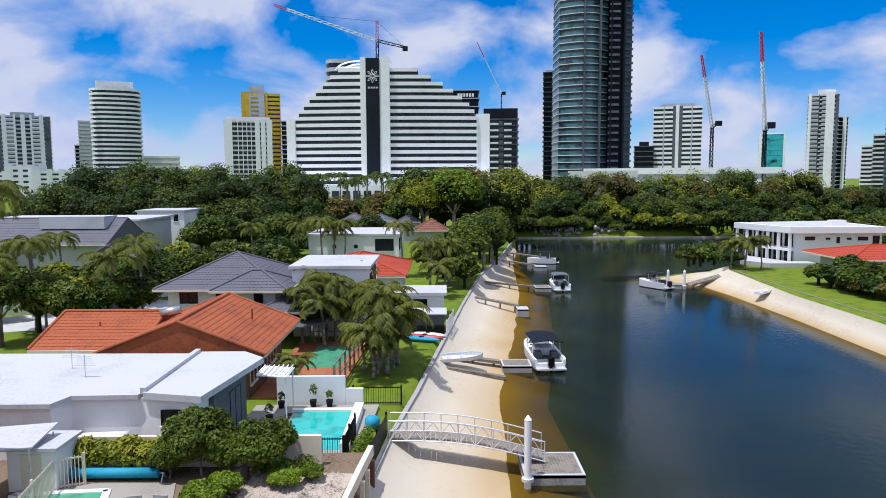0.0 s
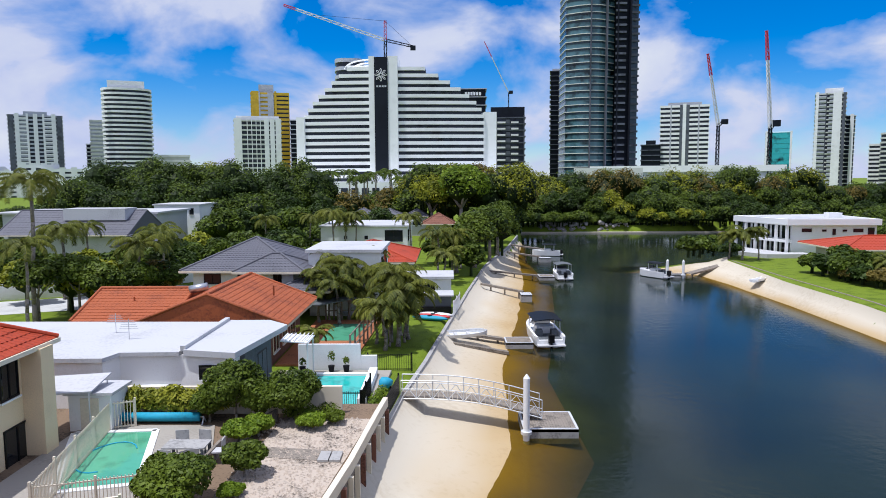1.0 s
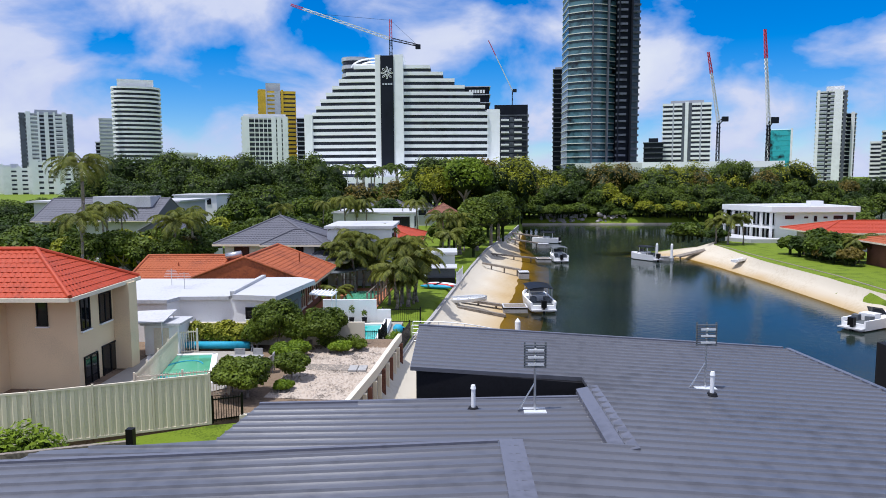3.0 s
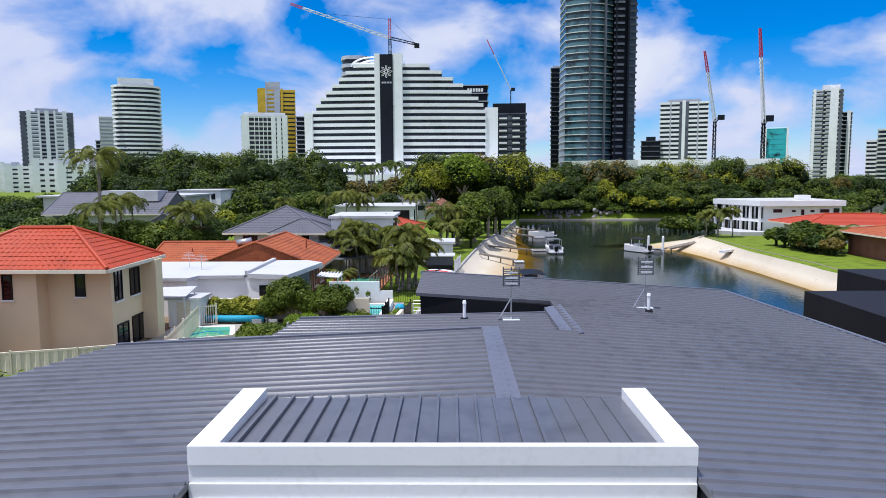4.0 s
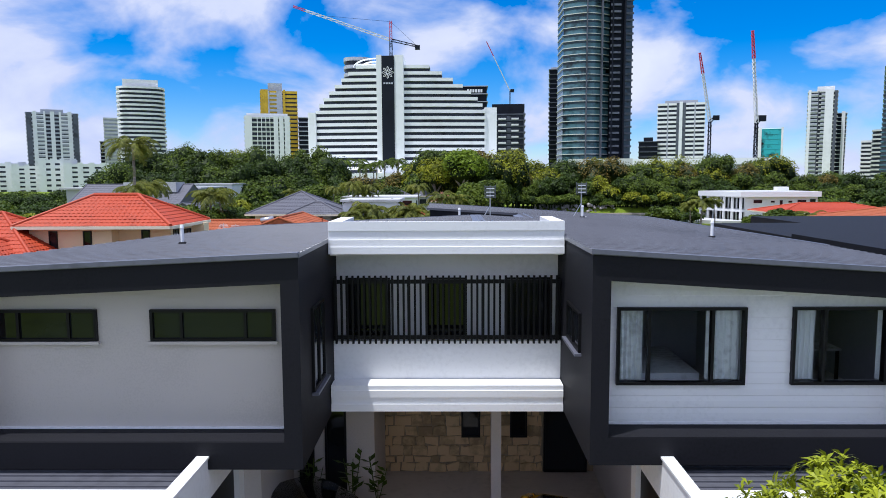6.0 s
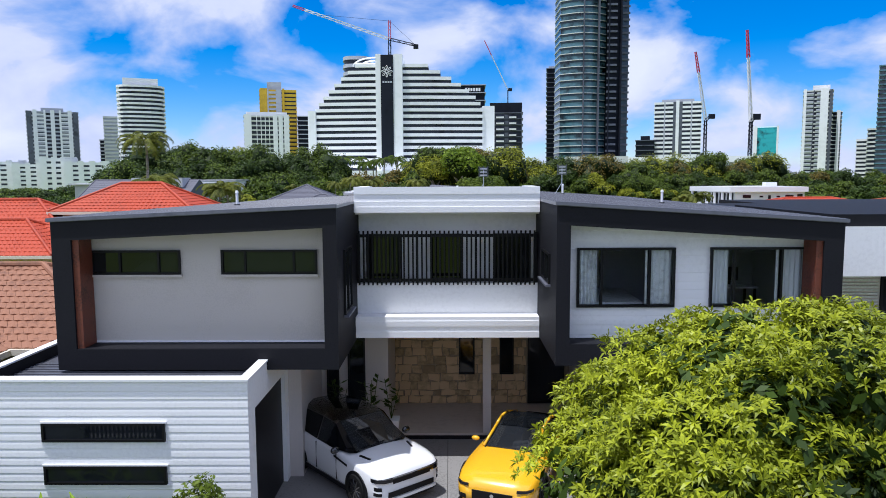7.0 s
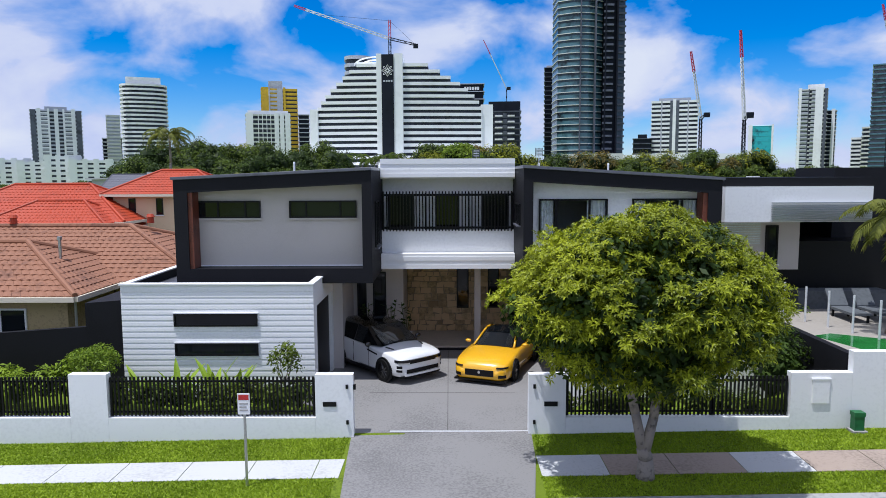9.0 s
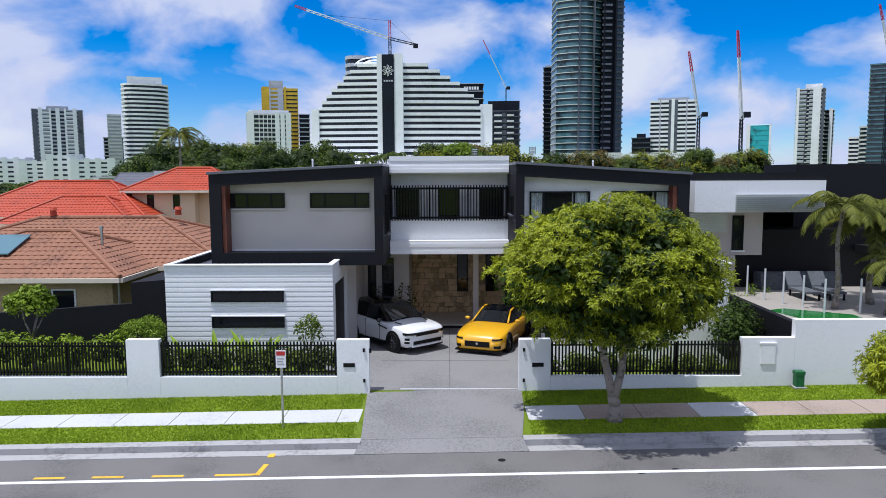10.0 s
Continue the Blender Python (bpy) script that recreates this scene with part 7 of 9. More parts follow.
plant_band(-36, -24, 66, 96, 9, 3.5, 5.5, 1.8, 2.8, dict(forest=3, dark=1, forest_b=0.6))
plant_band(-120, -60, 60, 110, 26, 4, 7, 3, 5, dict(forest=2, dark=2))
plant_band(-80, -46, 34, 60, 14, 3.5, 5.5, 2.5, 4, dict(forest=2, forest_y=1))
# middle wood before the hotel
plant_band(-9, 17, 150, 178, 24, 11, 17.0, 4.2, 6.2, dict(forest=2, forest_y=2.2, forest_b=1.2, dark=1))
plant_band(-12, 10, 186, 200, 8, 12, 15.5, 4, 5.5, dict(forest_y=2, forest_b=2, forest=1))
plant_band(17, 28, 182, 190, 6, 7, 9.5, 3.2, 4.2, dict(forest=2, dark=2))
# the park across the water
plant_band(24, 96, 190, 216, 40, 13.0, 17.0, 5.0, 7.2, dict(forest=2, forest_y=1.8, forest_b=2.4, dark=0.6))
plant_band(17, 33, 177.4, 179.2, 16, 2.8, 4.6, 1.8, 2.6, dict(forest=3, dark=2))
plant_band(48, 96, 177.6, 180.0, 34, 2.8, 5.0, 1.9, 2.8, dict(forest=3, dark=2, forest_y=1))
plant_band(30, 50, 180.2, 182, 12, 3.0, 4.6, 1.8, 2.6, dict(forest=3, dark=2))
plant_band(88, 150, 205, 250, 34, 7.5, 11.5, 4.0, 5.5, dict(forest=3, dark=2, forest_b=1))
plant_band(17, 90, 182, 188, 40, 6.0, 10.5, 3.2, 4.6, dict(forest=3, dark=2.5, forest_y=0.8))
plant_band(80, 170, 226, 300, 26, 7, 11, 4.0, 6.0, dict(forest=3, dark=2, forest_b=1))
plant_band(150, 420, 330, 430, 34, 6, 10, 6, 9, dict(forest=2, dark=3, forest_b=1))
# tall bank trees on the west shore
plant_band(5.0, 9.5, 114, 136, 9, 6.5, 9.0, 2.6, 3.4, dict(dark=1.2, forest=3))
plant_band(10.0, 14.5, 136, 166, 7, 6, 9.5, 2.6, 3.6, dict(dark=2, forest=2))
plant_band(-2.5, 3.0, 90, 106, 5, 3.6, 5.5, 1.7, 2.4, dict(dark=1, forest=3))
# east bank
plant_band(35.5, 42.5, 110, 117, 8, 2.0, 3.4, 1.5, 2.2, dict(forest=3, dark=1))
plant_band(44.2, 50, 84.0, 94.0, 9, 2.8, 4.0, 1.5, 2.2, dict(forest=2, forest_b=2, dark=1))
plant_band(44.0, 47.2, 79.0, 92.5, 9, 1.8, 3.0, 1.2, 1.8, dict(forest=2, forest_b=2, dark=2))
plant_band(66, 130, 90, 125, 16, 4.0, 6.5, 2.5, 4, dict(forest=2, dark=2))
plant_band(70, 120, 126, 150, 10, 4, 7, 3, 4.5, dict(forest=2, dark=2))
forest("dark_woodland", "dense dark green trees behind the canal houses", spec["dark"], LEAF["dark"], 101)
forest("green_woodland", "dense mid-green trees along the canal and park", spec["forest"], LEAF["forest"], 102)
forest("yellow_green_woodland", "yellow-green leafy trees in the park", spec["forest_y"], LEAF["forest_y"], 103)
forest("bronze_woodland", "bronze and olive leafy trees in the park", spec["forest_b"], LEAF["forest_b"], 104)

# the big mango-like tree on the bank
for k, (x, y, h_, r_) in enumerate(((3.4, 98.5, 8.3, 3.5), (5.8, 106, 8.8, 3.5), (0.9, 93.5, 6.4, 2.8), (7.4, 113, 8.8, 3.2))):
    tree("bank_tree", "large dense dark-green tree overhanging the beach", (x, y, 0), h_, r_, h_ * 0.44, 40 + k, LEAF["shrub"], 6000, 0.4, 20, group="bank trees", lobe=0.33, tr=0.25)
for k, (x, y, h_, r_, lf) in enumerate(((-28.6, 63.5, 5.6, 2.0, "shrub"), (-31.2, 65.0, 6.2, 2.3, "forest"), (-27.0, 66.5, 5.2, 1.9, "forest"), (-33.8, 63.5, 6.0, 2.2, "shrub"), (-25.5, 69.5, 5.0, 2.0, "dark"))):
    tree("garden_tree", "open-crowned garden tree with several dark trunks", (x, y, 0), h_, r_, h_ * 0.36, 80 + k, LEAF[lf], 3200, 0.3, 14, forks=5, tr=0.12, lobe=0.34)
tree("park_tree", "tall bright green tree before the hotel", (2.5, 148, 0), 16.5, 6.2, 6.6, 91, LEAF["bright"], 7000, 0.55, 22, group="park trees", tr=0.4, lobe=0.32)
tree("park_tree", "tall yellow-green tree before the hotel", (-3.5, 152, 0), 13.5, 4.6, 5.2, 92, LEAF["forest_y"], 5000, 0.5, 18, group="park trees", tr=0.35, lobe=0.32)
# pines on the horizon
rng_p = np.random.default_rng(3)
for k in range(6):
    t = thing("pine_tree", "distant dark Norfolk pine", "tree", (262 + k * 5.5 + rng_p.random() * 3, 600 + k * 3, 0), "horizon pines")
    local("trunk", rod(B(), (0, 0, 0), (0, 0, 15), 0.4, 0.1, 6), M["bark"], t)
    V, F = [], []
    for j in range(260):
        z = 3 + 13 * rng_p.random()
        a, rr = rng_p.random() * math.tau, (17 - z) * 0.22
        p = np.array([math.cos(a) * rr * 0.5, math.sin(a) * rr * 0.5, z])
        d = np.array([math.cos(a), math.sin(a), -0.1]) * rr * 0.5
        s_ = np.array([-math.sin(a), math.cos(a), 0]) * 0.5
        n0 = len(V)
        V += [p - d, p + s_, p + d, p - s_]
        F.append((n0, n0 + 1, n0 + 2, n0 + 3))
    local("crown", from_np("crown", np.array(V), F, LEAF["dark"]), None, t)

# garden shrubs by the canal lots: base, height, radius
for k, (x, y, h_, r_, lf) in enumerate(((-9.5, 37.2, 3.0, 1.35, "shrub"), (-6.95, 37.2, 2.5, 1.3, "shrub"), (-8.7, 28.7, 1.9, 1.35, "shrub"), (-9.6, 29.4, 1.7, 0.8, "shrub"), (-7.4, 31.2, 1.45, 0.85, "shrub"), (-8.5, 34.4, 1.1, 0.72, "bright"), (-8.0, 35.3, 1.0, 0.6, "bright"), (-8.3, 36.9, 2.0, 0.8, "shrub"), (-10.6, 36.9, 1.8, 0.8, "shrub"), (-7.4, 29.6, 0.5, 0.45, "bright"), (-5.9, 36.0, 0.8, 0.6, "bright"), (-5.0, 36.6, 0.7, 0.5, "shrub"))):
    t = thing("shrub", "rounded leafy garden shrub by the pool" if h_ < 2.4 else "small dense garden tree by the pool", "shrub", (x, y, 1.08), "garden shrubs")
    local("stem", trunk_bm(h_ * 0.75, 0.05, forks=4, spread=r_ * 0.5, seed=k, fork_at=0.3), M["bark"], t, smooth=True)
    local("foliage", crown_mesh("foliage", 60 + k, (0, 0, h_ * 0.56), (r_, r_, h_ * 0.46), 20, int(2600 + 3800 * r_), 0.15, LEAF[lf], lobe=0.30, sp=0.78, low=-0.95), None, t)


def hedge(name, label, pts, h, r, leaf, nleaf, size, seed, z=0.0):
    rng = np.random.default_rng(seed)
    lobes = [((x + rng.normal() * 0.1, y + rng.normal() * 0.1, z + h * 0.55), (r * (0.8 + 0.4 * rng.random()), r, h * 0.5 * (0.8 + 0.4 * rng.random()))) for x, y in pts]
    V, F = leaves(rng, lobes, nleaf, size, 0.4, 0.5, 0.5)
    # solid cores coloured near-black for the shade inside the hedge
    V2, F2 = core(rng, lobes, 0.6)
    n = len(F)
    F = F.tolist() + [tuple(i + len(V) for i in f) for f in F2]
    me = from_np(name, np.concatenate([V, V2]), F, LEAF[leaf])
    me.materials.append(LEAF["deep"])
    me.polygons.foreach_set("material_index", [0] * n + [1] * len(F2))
    return solo(name, me, None, label, "hedge")


hedge("hedge", "feathery green hedge along the white garden wall", [(-14.6 + k * 0.6, 37.5) for k in range(8)], 1.35, 0.55, "feather", 5200, 0.24, 7, 1.08)
hedge("hedge", "low green garden bed beside the pool fence", [(-4.2 + 0.1 * k, 39.5 + k * 0.7) for k in range(7)], 0.7, 0.35, "bright", 900, 0.16, 8)
hedge("hedge", "low shrubs along the gravel garden", [(-6.9 + k * 0.5, 37.0) for k in range(4)], 0.7, 0.45, "shrub", 900, 0.16, 9, 1.08)
hedge("hedge", "leafy shrubs behind the neighbour's lawn fence", [(-12.2 - k * 0.6, 20.2 - 0.15 * k) for k in range(7)], 1.9, 0.6, "bright", 2600, 0.22, 10, 1.0)
hedge("hedge", "clipped green shrubs at the terrace edge", [(10.9 + k * 0.35, 1.5 + k * 0.2) for k in range(5)], 2.1, 0.35, "bright", 900, 0.12, 12)
hedge("hedge", "dark glossy shrubs behind the front fence", [(8.6 + k * 0.35, -2.8 + 0.2 * k) for k in range(4)], 2.2, 0.6, "dark", 2400, 0.16, 13)
hedge("hedge", "mixed low front garden planting behind the slatted fence", [(-9.6 + k * 0.55, -3.2 + 0.25 * (k % 3)) for k in range(12)], 0.95, 0.42, "shrub", 3600, 0.17, 14)
hedge("hedge", "low green garden planting along the dark wall", [(-17.5 + k * 0.6, -2.6 + 0.25 * (k % 3)) for k in range(13)], 1.3, 0.45, "bright", 3400, 0.18, 15)
hedge("hedge", "garden planting behind the slatted fence", [(3.2 + k * 0.6, -3.3 + 0.2 * (k % 2)) for k in range(9)], 0.8, 0.4, "shrub", 2200, 0.16, 16)


def banana(x, y, h, n, seed):
    """A clump of broad paddle leaves."""
    rng = np.random.default_rng(seed)
    t = thing("bird_of_paradise_plant", "bright green plant with broad upright paddle leaves", "plant", (x, y, 0), "front garden plants")
    for k in range(n):
        a = k * 2.4 + rng.random()
        tilt = 0.25 + 0.5 * rng.random()
        hh = h * (0.65 + 0.35 * rng.random())
        d = Vector((math.cos(a), math.sin(a), 0))
        s = Vector((-math.sin(a), math.cos(a), 0))
        bm = B()
        rows = []
        for j in range(8):
            u = j / 7
            c = d * (tilt * hh * u ** 1.6) + Vector((0, 0, hh * (u - 0.25 * tilt * u ** 3)))
            w = 0.015 if u < 0.4 else 0.085 * math.sin(math.pi * min(1, (u - 0.4) / 0.6) ** 0.7) + 0.008
            rows.append([bm.verts.new(c - s * w + Vector((0, 0, w * 0.4))), bm.verts.new(c), bm.verts.new(c + s * w + Vector((0, 0, w * 0.4)))])
        for j in range(7):
            for i in range(2):
                bm.faces.new((rows[j][i], rows[j][i + 1], rows[j + 1][i + 1], rows[j + 1][i]))
        local("leaf", bm, LEAF["paddle"], t)


for k, (x, y, h_) in enumerate(((-8.6, -2.6, 1.5), (-7.6, -2.5, 1.7), (-6.6, -2.5, 1.8), (-5.9, -2.7, 1.7), (-8.1, -2.9, 1.2), (-7.1, -2.9, 1.3))):
    banana(x, y, h_, 7, k)
tree("small_tree", "young feathery green tree by the garage", (-9.75, -2.9, 0), 2.2, 0.8, 0.8, 71, LEAF["bright"], 2600, 0.11, 9, tr=0.03, cores=False, forks=6, aspect=0.3, group="front garden plants")
tree("small_tree", "young leafy shrub tree before the white boards", (-4.55, -2.7, 0), 2.3, 0.52, 0.9, 72, LEAF["shrub"], 620, 0.12, 9, tr=0.025, cores=False, forks=6, aspect=0.4, group="front garden plants")
tree("small_tree", "young leafy tree against the charcoal wall", (-13.9, -2.0, 0), 3.1, 0.9, 0.95, 73, LEAF["bright"], 2200, 0.14, 8, tr=0.04, cores=False, forks=5, group="front garden plants")


def grass_blades(name, label, areas, n, h, seed):
    """Short grass blades over strips of lawn."""
    rng = np.random.default_rng(seed)
    A = np.array(areas, float)
    w = (A[:, 1] - A[:, 0]) * (A[:, 3] - A[:, 2])
    i = rng.choice(len(A), n, p=w / w.sum())
    x = A[i, 0] + (A[i, 1] - A[i, 0]) * rng.random(n)
    y = A[i, 2] + (A[i, 3] - A[i, 2]) * rng.random(n)
    z = A[i, 4] + (np.where(y < -4.3, 0.018 * x, 0.0))
    a = rng.random(n) * math.tau
    hh = h * (0.5 + rng.random(n))
    wd = 0.012 + 0.012 * rng.random(n)
    p = np.stack([x, y, z], 1)
    s = np.stack([np.cos(a), np.sin(a), np.zeros(n)], 1) * wd[:, None]
    tip = np.stack([rng.normal(size=n) * 0.02, rng.normal(size=n) * 0.02, hh], 1)
    V = np.stack([p - s, p + s, p + tip], 1).reshape(-1, 3)
    return solo(name, from_np(name, V, np.arange(3 * n).reshape(n, 3), LEAF["grass"]), None, label, "grass", kind="stuff")


grass_blades("verge_grass", "short bright green grass on the street verge", [(-18, -2.45, -7.96, -6.83, 0), (-18, -2.5, -5.79, -4.42, 0), (2.05, 18, -7.96, -6.94, 0), (2.15, 18, -5.79, -4.45, 0)], 110000, 0.035, 31)
grass_blades("lawn_grass", "short bright lawn grass behind the house", [(-16, -5.0, 19.5, 22.5, 0.62)], 12000, 0.06, 32)

# ---- garden lots along the canal ----
LOT = 1.08
bm = B()
prism(bm, [(-40, 23.4), (-14.6, 24.2), (-9.2, 26.0), (-4.35, 27.2), (-3.3, 37.4), (-3.1, 39.4), (-16.5, 39.3), (-40, 38.8)], -0.2, LOT)
solo("raised_lot", bm, M["soil"], "raised garden lot with earth and mulch", "ground", kind="structure")
bm = B()
prism(bm, [(-15.9, 29.2), (-10.6, 29.2), (-9.0, 31.0), (-9.3, 33.4), (-10.2, 36.4), (-15.9, 36.4)], LOT - 0.1, LOT + 0.05)
solo("pool_deck", bm, M["paving"], "pale paved pool surround", "paving", kind="structure")
bm = B()
prism(bm, [(-13.5, 30.0), (-11.1, 30.6), (-12.6, 35.6), (-15.6, 35.3)], LOT, LOT + 0.056)
pool = solo("pool", bm, M["pool_green"], "pale green swimming pool water", "pool", kind="structure")
bm = B()
P_ = [(-13.5, 30.0), (-11.1, 30.6), (-12.6, 35.6), (-15.6, 35.3)]
for i in range(4):
    a, b = Vector((*P_[i], LOT + 0.05)), Vector((*P_[(i + 1) % 4], LOT + 0.05))
    d = (b - a).normalized()
    quadbox(bm, a - d * 0.15, b + d * 0.15, Vector((d.y, -d.x, 0)) * 0.28, 0.04)
part("pool_coping", bm, M["paint_white"], pool, "white pool coping")
bm = B()
for k in range(14):
    a0, a1 = 0.6 + k * 0.32, 0.6 + (k + 1) * 0.32
    rod(bm, (-13.2 + 0.95 * math.cos(a0), 32.9 + 1.5 * math.sin(a0), LOT + 0.07), (-13.2 + 0.95 * math.cos(a1), 32.9 + 1.5 * math.sin(a1), LOT + 0.07), 0.03, seg=5)
solo("pool_hose", bm, M["teal_plastic"], "blue-green cleaner hose floating on the pool", "hose")
# rolled pool cover
c = thing("pool_cover_roller", "rolled blue pool cover on a white reel", "pool cover", (-12.7, 36.75, LOT))
local("cover", rod(B(), (-1.75, 0, 0.3), (1.75, 0, 0.3), 0.2, seg=14), M["teal_plastic"], c, smooth=True)
for x in (-1.9, 1.9):
    bm = B()
    rod(bm, (x, -0.25, 0), (x, 0, 0.3), 0.03, seg=6), rod(bm, (x, 0.25, 0), (x, 0, 0.3), 0.03, seg=6), rod(bm, (x, 0, 0.3), (x * 0.9, 0, 0.3), 0.03, seg=6)
    local("reel_stand", bm, M["alu"], c)
# outdoor table and chairs
t = thing("outdoor_table", "grey outdoor table with rumpled cover on the pool deck", "table", (-9.9, 32.4, LOT + 0.05))
bm = B()
box(bm, -0.8, 0.8, -0.45, 0.45, 0.68, 0.73)
local("tabletop", bm, M["kerb"], t, bevel=0.02)
for sx in (-0.7, 0.7):
    for sy in (-0.38, 0.38):
        local("leg", box(B(), sx - 0.03, sx + 0.03, sy - 0.03, sy + 0.03, 0, 0.68), M["shadecloth"], t)


def garden_chair():
    ch = thing("garden_chair", "grey outdoor chair round the pool-side table", "chair", (0, 0, 0), "chairs round the pool table")
    local("seat", box(B(), -0.25, 0.25, -0.25, 0.25, 0.40, 0.45), M["old_white"], ch, bevel=0.01)
    bm = B()
    quadbox(bm, Vector((-0.25, 0.22, 0.45)), Vector((0.25, 0.22, 0.45)), Vector((0, 0.05, 0.0)), 0.45)
    local("backrest", bm, M["kerb"], ch)
    for sx in (-0.22, 0.22):
        for sy in (-0.22, 0.22):
            local("leg", box(B(), sx - 0.02, sx + 0.02, sy - 0.02, sy + 0.02, 0, 0.4), M["shadecloth"], ch)
    return ch


gc = garden_chair()
gc.matrix_basis = pose(-10.4, 33.15, LOT + 0.05, 0, 0, 10)
for x, y, a in ((-9.6, 33.2, -8), (-10.3, 31.6, 172), (-9.4, 31.7, 190), (-8.8, 32.5, -85)):
    copy_thing(gc, pose(x, y, LOT + 0.05, 0, 0, a))
# gravel garden
bm = B()
prism(bm, [(-8.0, 28.6), (-4.45, 28.2), (-3.5, 37.2), (-7.4, 37.4)], LOT - 0.1, LOT + 0.03)
solo("gravel_bed", bm, M["gravel"], "pale gravel garden bed with pebbles", "gravel", kind="structure")
rg = np.random.default_rng(9)
V, F = [], []
for k in range(1500):
    u, v = rg.random(), rg.random()
    x = -8.0 + 3.5 * u + 0.9 * v * u
    y = 28.5 + 8.8 * v
    r = 0.03 + 0.05 * rg.random()
    n0 = len(V)
    V += [(x - r, y, LOT + 0.03), (x, y - r, LOT + 0.03), (x + r, y, LOT + 0.03), (x, y + r, LOT + 0.03), (x, y, LOT + 0.03 + r * 0.9)]
    F += [(n0, n0 + 1, n0 + 4), (n0 + 1, n0 + 2, n0 + 4), (n0 + 2, n0 + 3, n0 + 4), (n0 + 3, n0, n0 + 4)]
solo("pebbles", from_np("pebbles", V, F, M["gravel"]), None, "pale loose garden pebbles", "pebbles", kind="stuff")
bm = B()
prism(bm, [(-7.3, 32.9), (-4.4, 32.5), (-4.3, 33.5), (-7.2, 33.9)], LOT, LOT + 0.05)
solo("garden_path", bm, M["wood_grey"], "bare earth path across the gravel", "path", kind="structure")
for k in range(2):
    bm = B()
    box(bm, -5.0 + k * 0.45, -4.6 + k * 0.45, 32.4, 33.3, LOT + 0.05, LOT + 0.13)
    solo("paving_slab", bm, M["kerb"], "loose concrete slab on the gravel", "slab", "loose slabs", bevel=0.015)
# dark timber edge of the pool deck
bm = B()
quadbox(bm, Vector((-9.0, 30.6, LOT)), Vector((-8.9, 33.4, LOT)), Vector((-0.12, 0, 0)), 0.55)
quadbox(bm, Vector((-8.9, 33.5, LOT)), Vector((-7.6, 37.0, LOT)), Vector((-0.12, 0, 0)), 0.55)
solo("timber_screen", bm, M["wood_grey"], "low dark timber edging beside the pool deck", "edging", kind="structure")


def palings(name, label, pts, z0, z1, material, spacing=0.1, w=0.045, posts=2.0, rails=True, cat="fence", post_mat=None):
    """A fence of pales along a line, with posts and rails."""
    f = thing(name, label, cat, (*pts[0], z0))
    me = mesh_of("pale", box(B(), -w / 2, w / 2, -0.012, 0.012, 0.06, z1 - z0), M[material])
    mp = mesh_of("post", box(B(), -0.04, 0.04, -0.04, 0.04, 0, z1 - z0 + 0.06), M[post_mat or material])
    for (xa, ya), (xb, yb) in zip(pts[:-1], pts[1:]):
        L = math.hypot(xb - xa, yb - ya)
        ang = math.atan2(yb - ya, xb - xa)
        rot = Matrix.Rotation(ang, 4, "Z")
        base = Matrix.Translation((xa - pts[0][0], ya - pts[0][1], 0)) @ rot
        n = int(L / spacing)
        for k in range(n):
            local("pale", me, None, f, at=base @ Matrix.Translation(((k + 0.5) * L / n, -0.02, 0)))
        m = max(1, round(L / posts))
        for k in range(m + 1):
            local("post", mp, None, f, at=base @ Matrix.Translation((k * L / m, 0.03, 0)))
        if rails:
            bm = B()
            box(bm, 0, L, -0.006, 0.03, 0.1, 0.15), box(bm, 0, L, -0.006, 0.03, z1 - z0 - 0.12, z1 - z0 - 0.07)
            bm.transform(base)
            local("rail", bm, M[material], f)
    return f


def steel_fence(name, label, pts, z0, z1, material):
    """A sheet-steel fence: ribbed infill sheets between posts, with rails."""
    f = thing(name, label, "fence", (*pts[0], z0))
    for (xa, ya), (xb, yb) in zip(pts[:-1], pts[1:]):
        L = math.hypot(xb - xa, yb - ya)
        base = Matrix.Translation((xa - pts[0][0], ya - pts[0][1], 0)) @ Matrix.Rotation(math.atan2(yb - ya, xb - xa), 4, "Z")
        n = max(1, round(L / 2.35))
        for k in range(n):
            bm = B()
            x0, x1 = k * L / n + 0.03, (k + 1) * L / n - 0.03
            m = 14
            prof = []
            for j in range(m):
                d = -0.01 - 0.03 * (j % 2)
                prof += [(x0 + (x1 - x0) * (j + 0.12) / m, d), (x0 + (x1 - x0) * (j + 0.88) / m, d)]
            prism(bm, prof + [(x1, 0.01), (x0, 0.01)], 0.06, z1 - z0 - 0.06)
            bm.transform(base)
            local("infill_sheet", bm, M[material], f)
            bm = B()
            box(bm, x0, x1, -0.045, 0.03, 0, 0.08)
            bm.transform(base)
            local("rail", bm, M[material], f)
            bm = B()
            box(bm, x0, x1, -0.045, 0.03, z1 - z0 - 0.08, z1 - z0)
            bm.transform(base)
            local("rail", bm, M[material], f)
        for k in range(n + 1):
            bm = B()
            box(bm, k * L / n - 0.035, k * L / n + 0.035, -0.05, 0.035, 0, z1 - z0 + 0.05)
            bm.transform(base)
            local("post", bm, M[material], f)
    return f


steel_fence("boundary_fence", "cream ribbed steel boundary fence", [(-26, 20.0), (-14.8, 23.5), (-9.25, 25.75)], LOT - 0.1, 2.95, "cream_light")
palings("side_gate", "low dark metal gate beside the fence", [(-9.2, 25.8), (-8.2, 26.3)], LOT - 0.1, 2.0, "black", 0.09, 0.025)
bm = B()
prism(bm, [(-8.3, 26.2), (-4.3, 27.0), (-4.3, 27.25), (-8.3, 26.45)], -0.6, lambda x, y: 1.35 if x > -7 else 1.15)
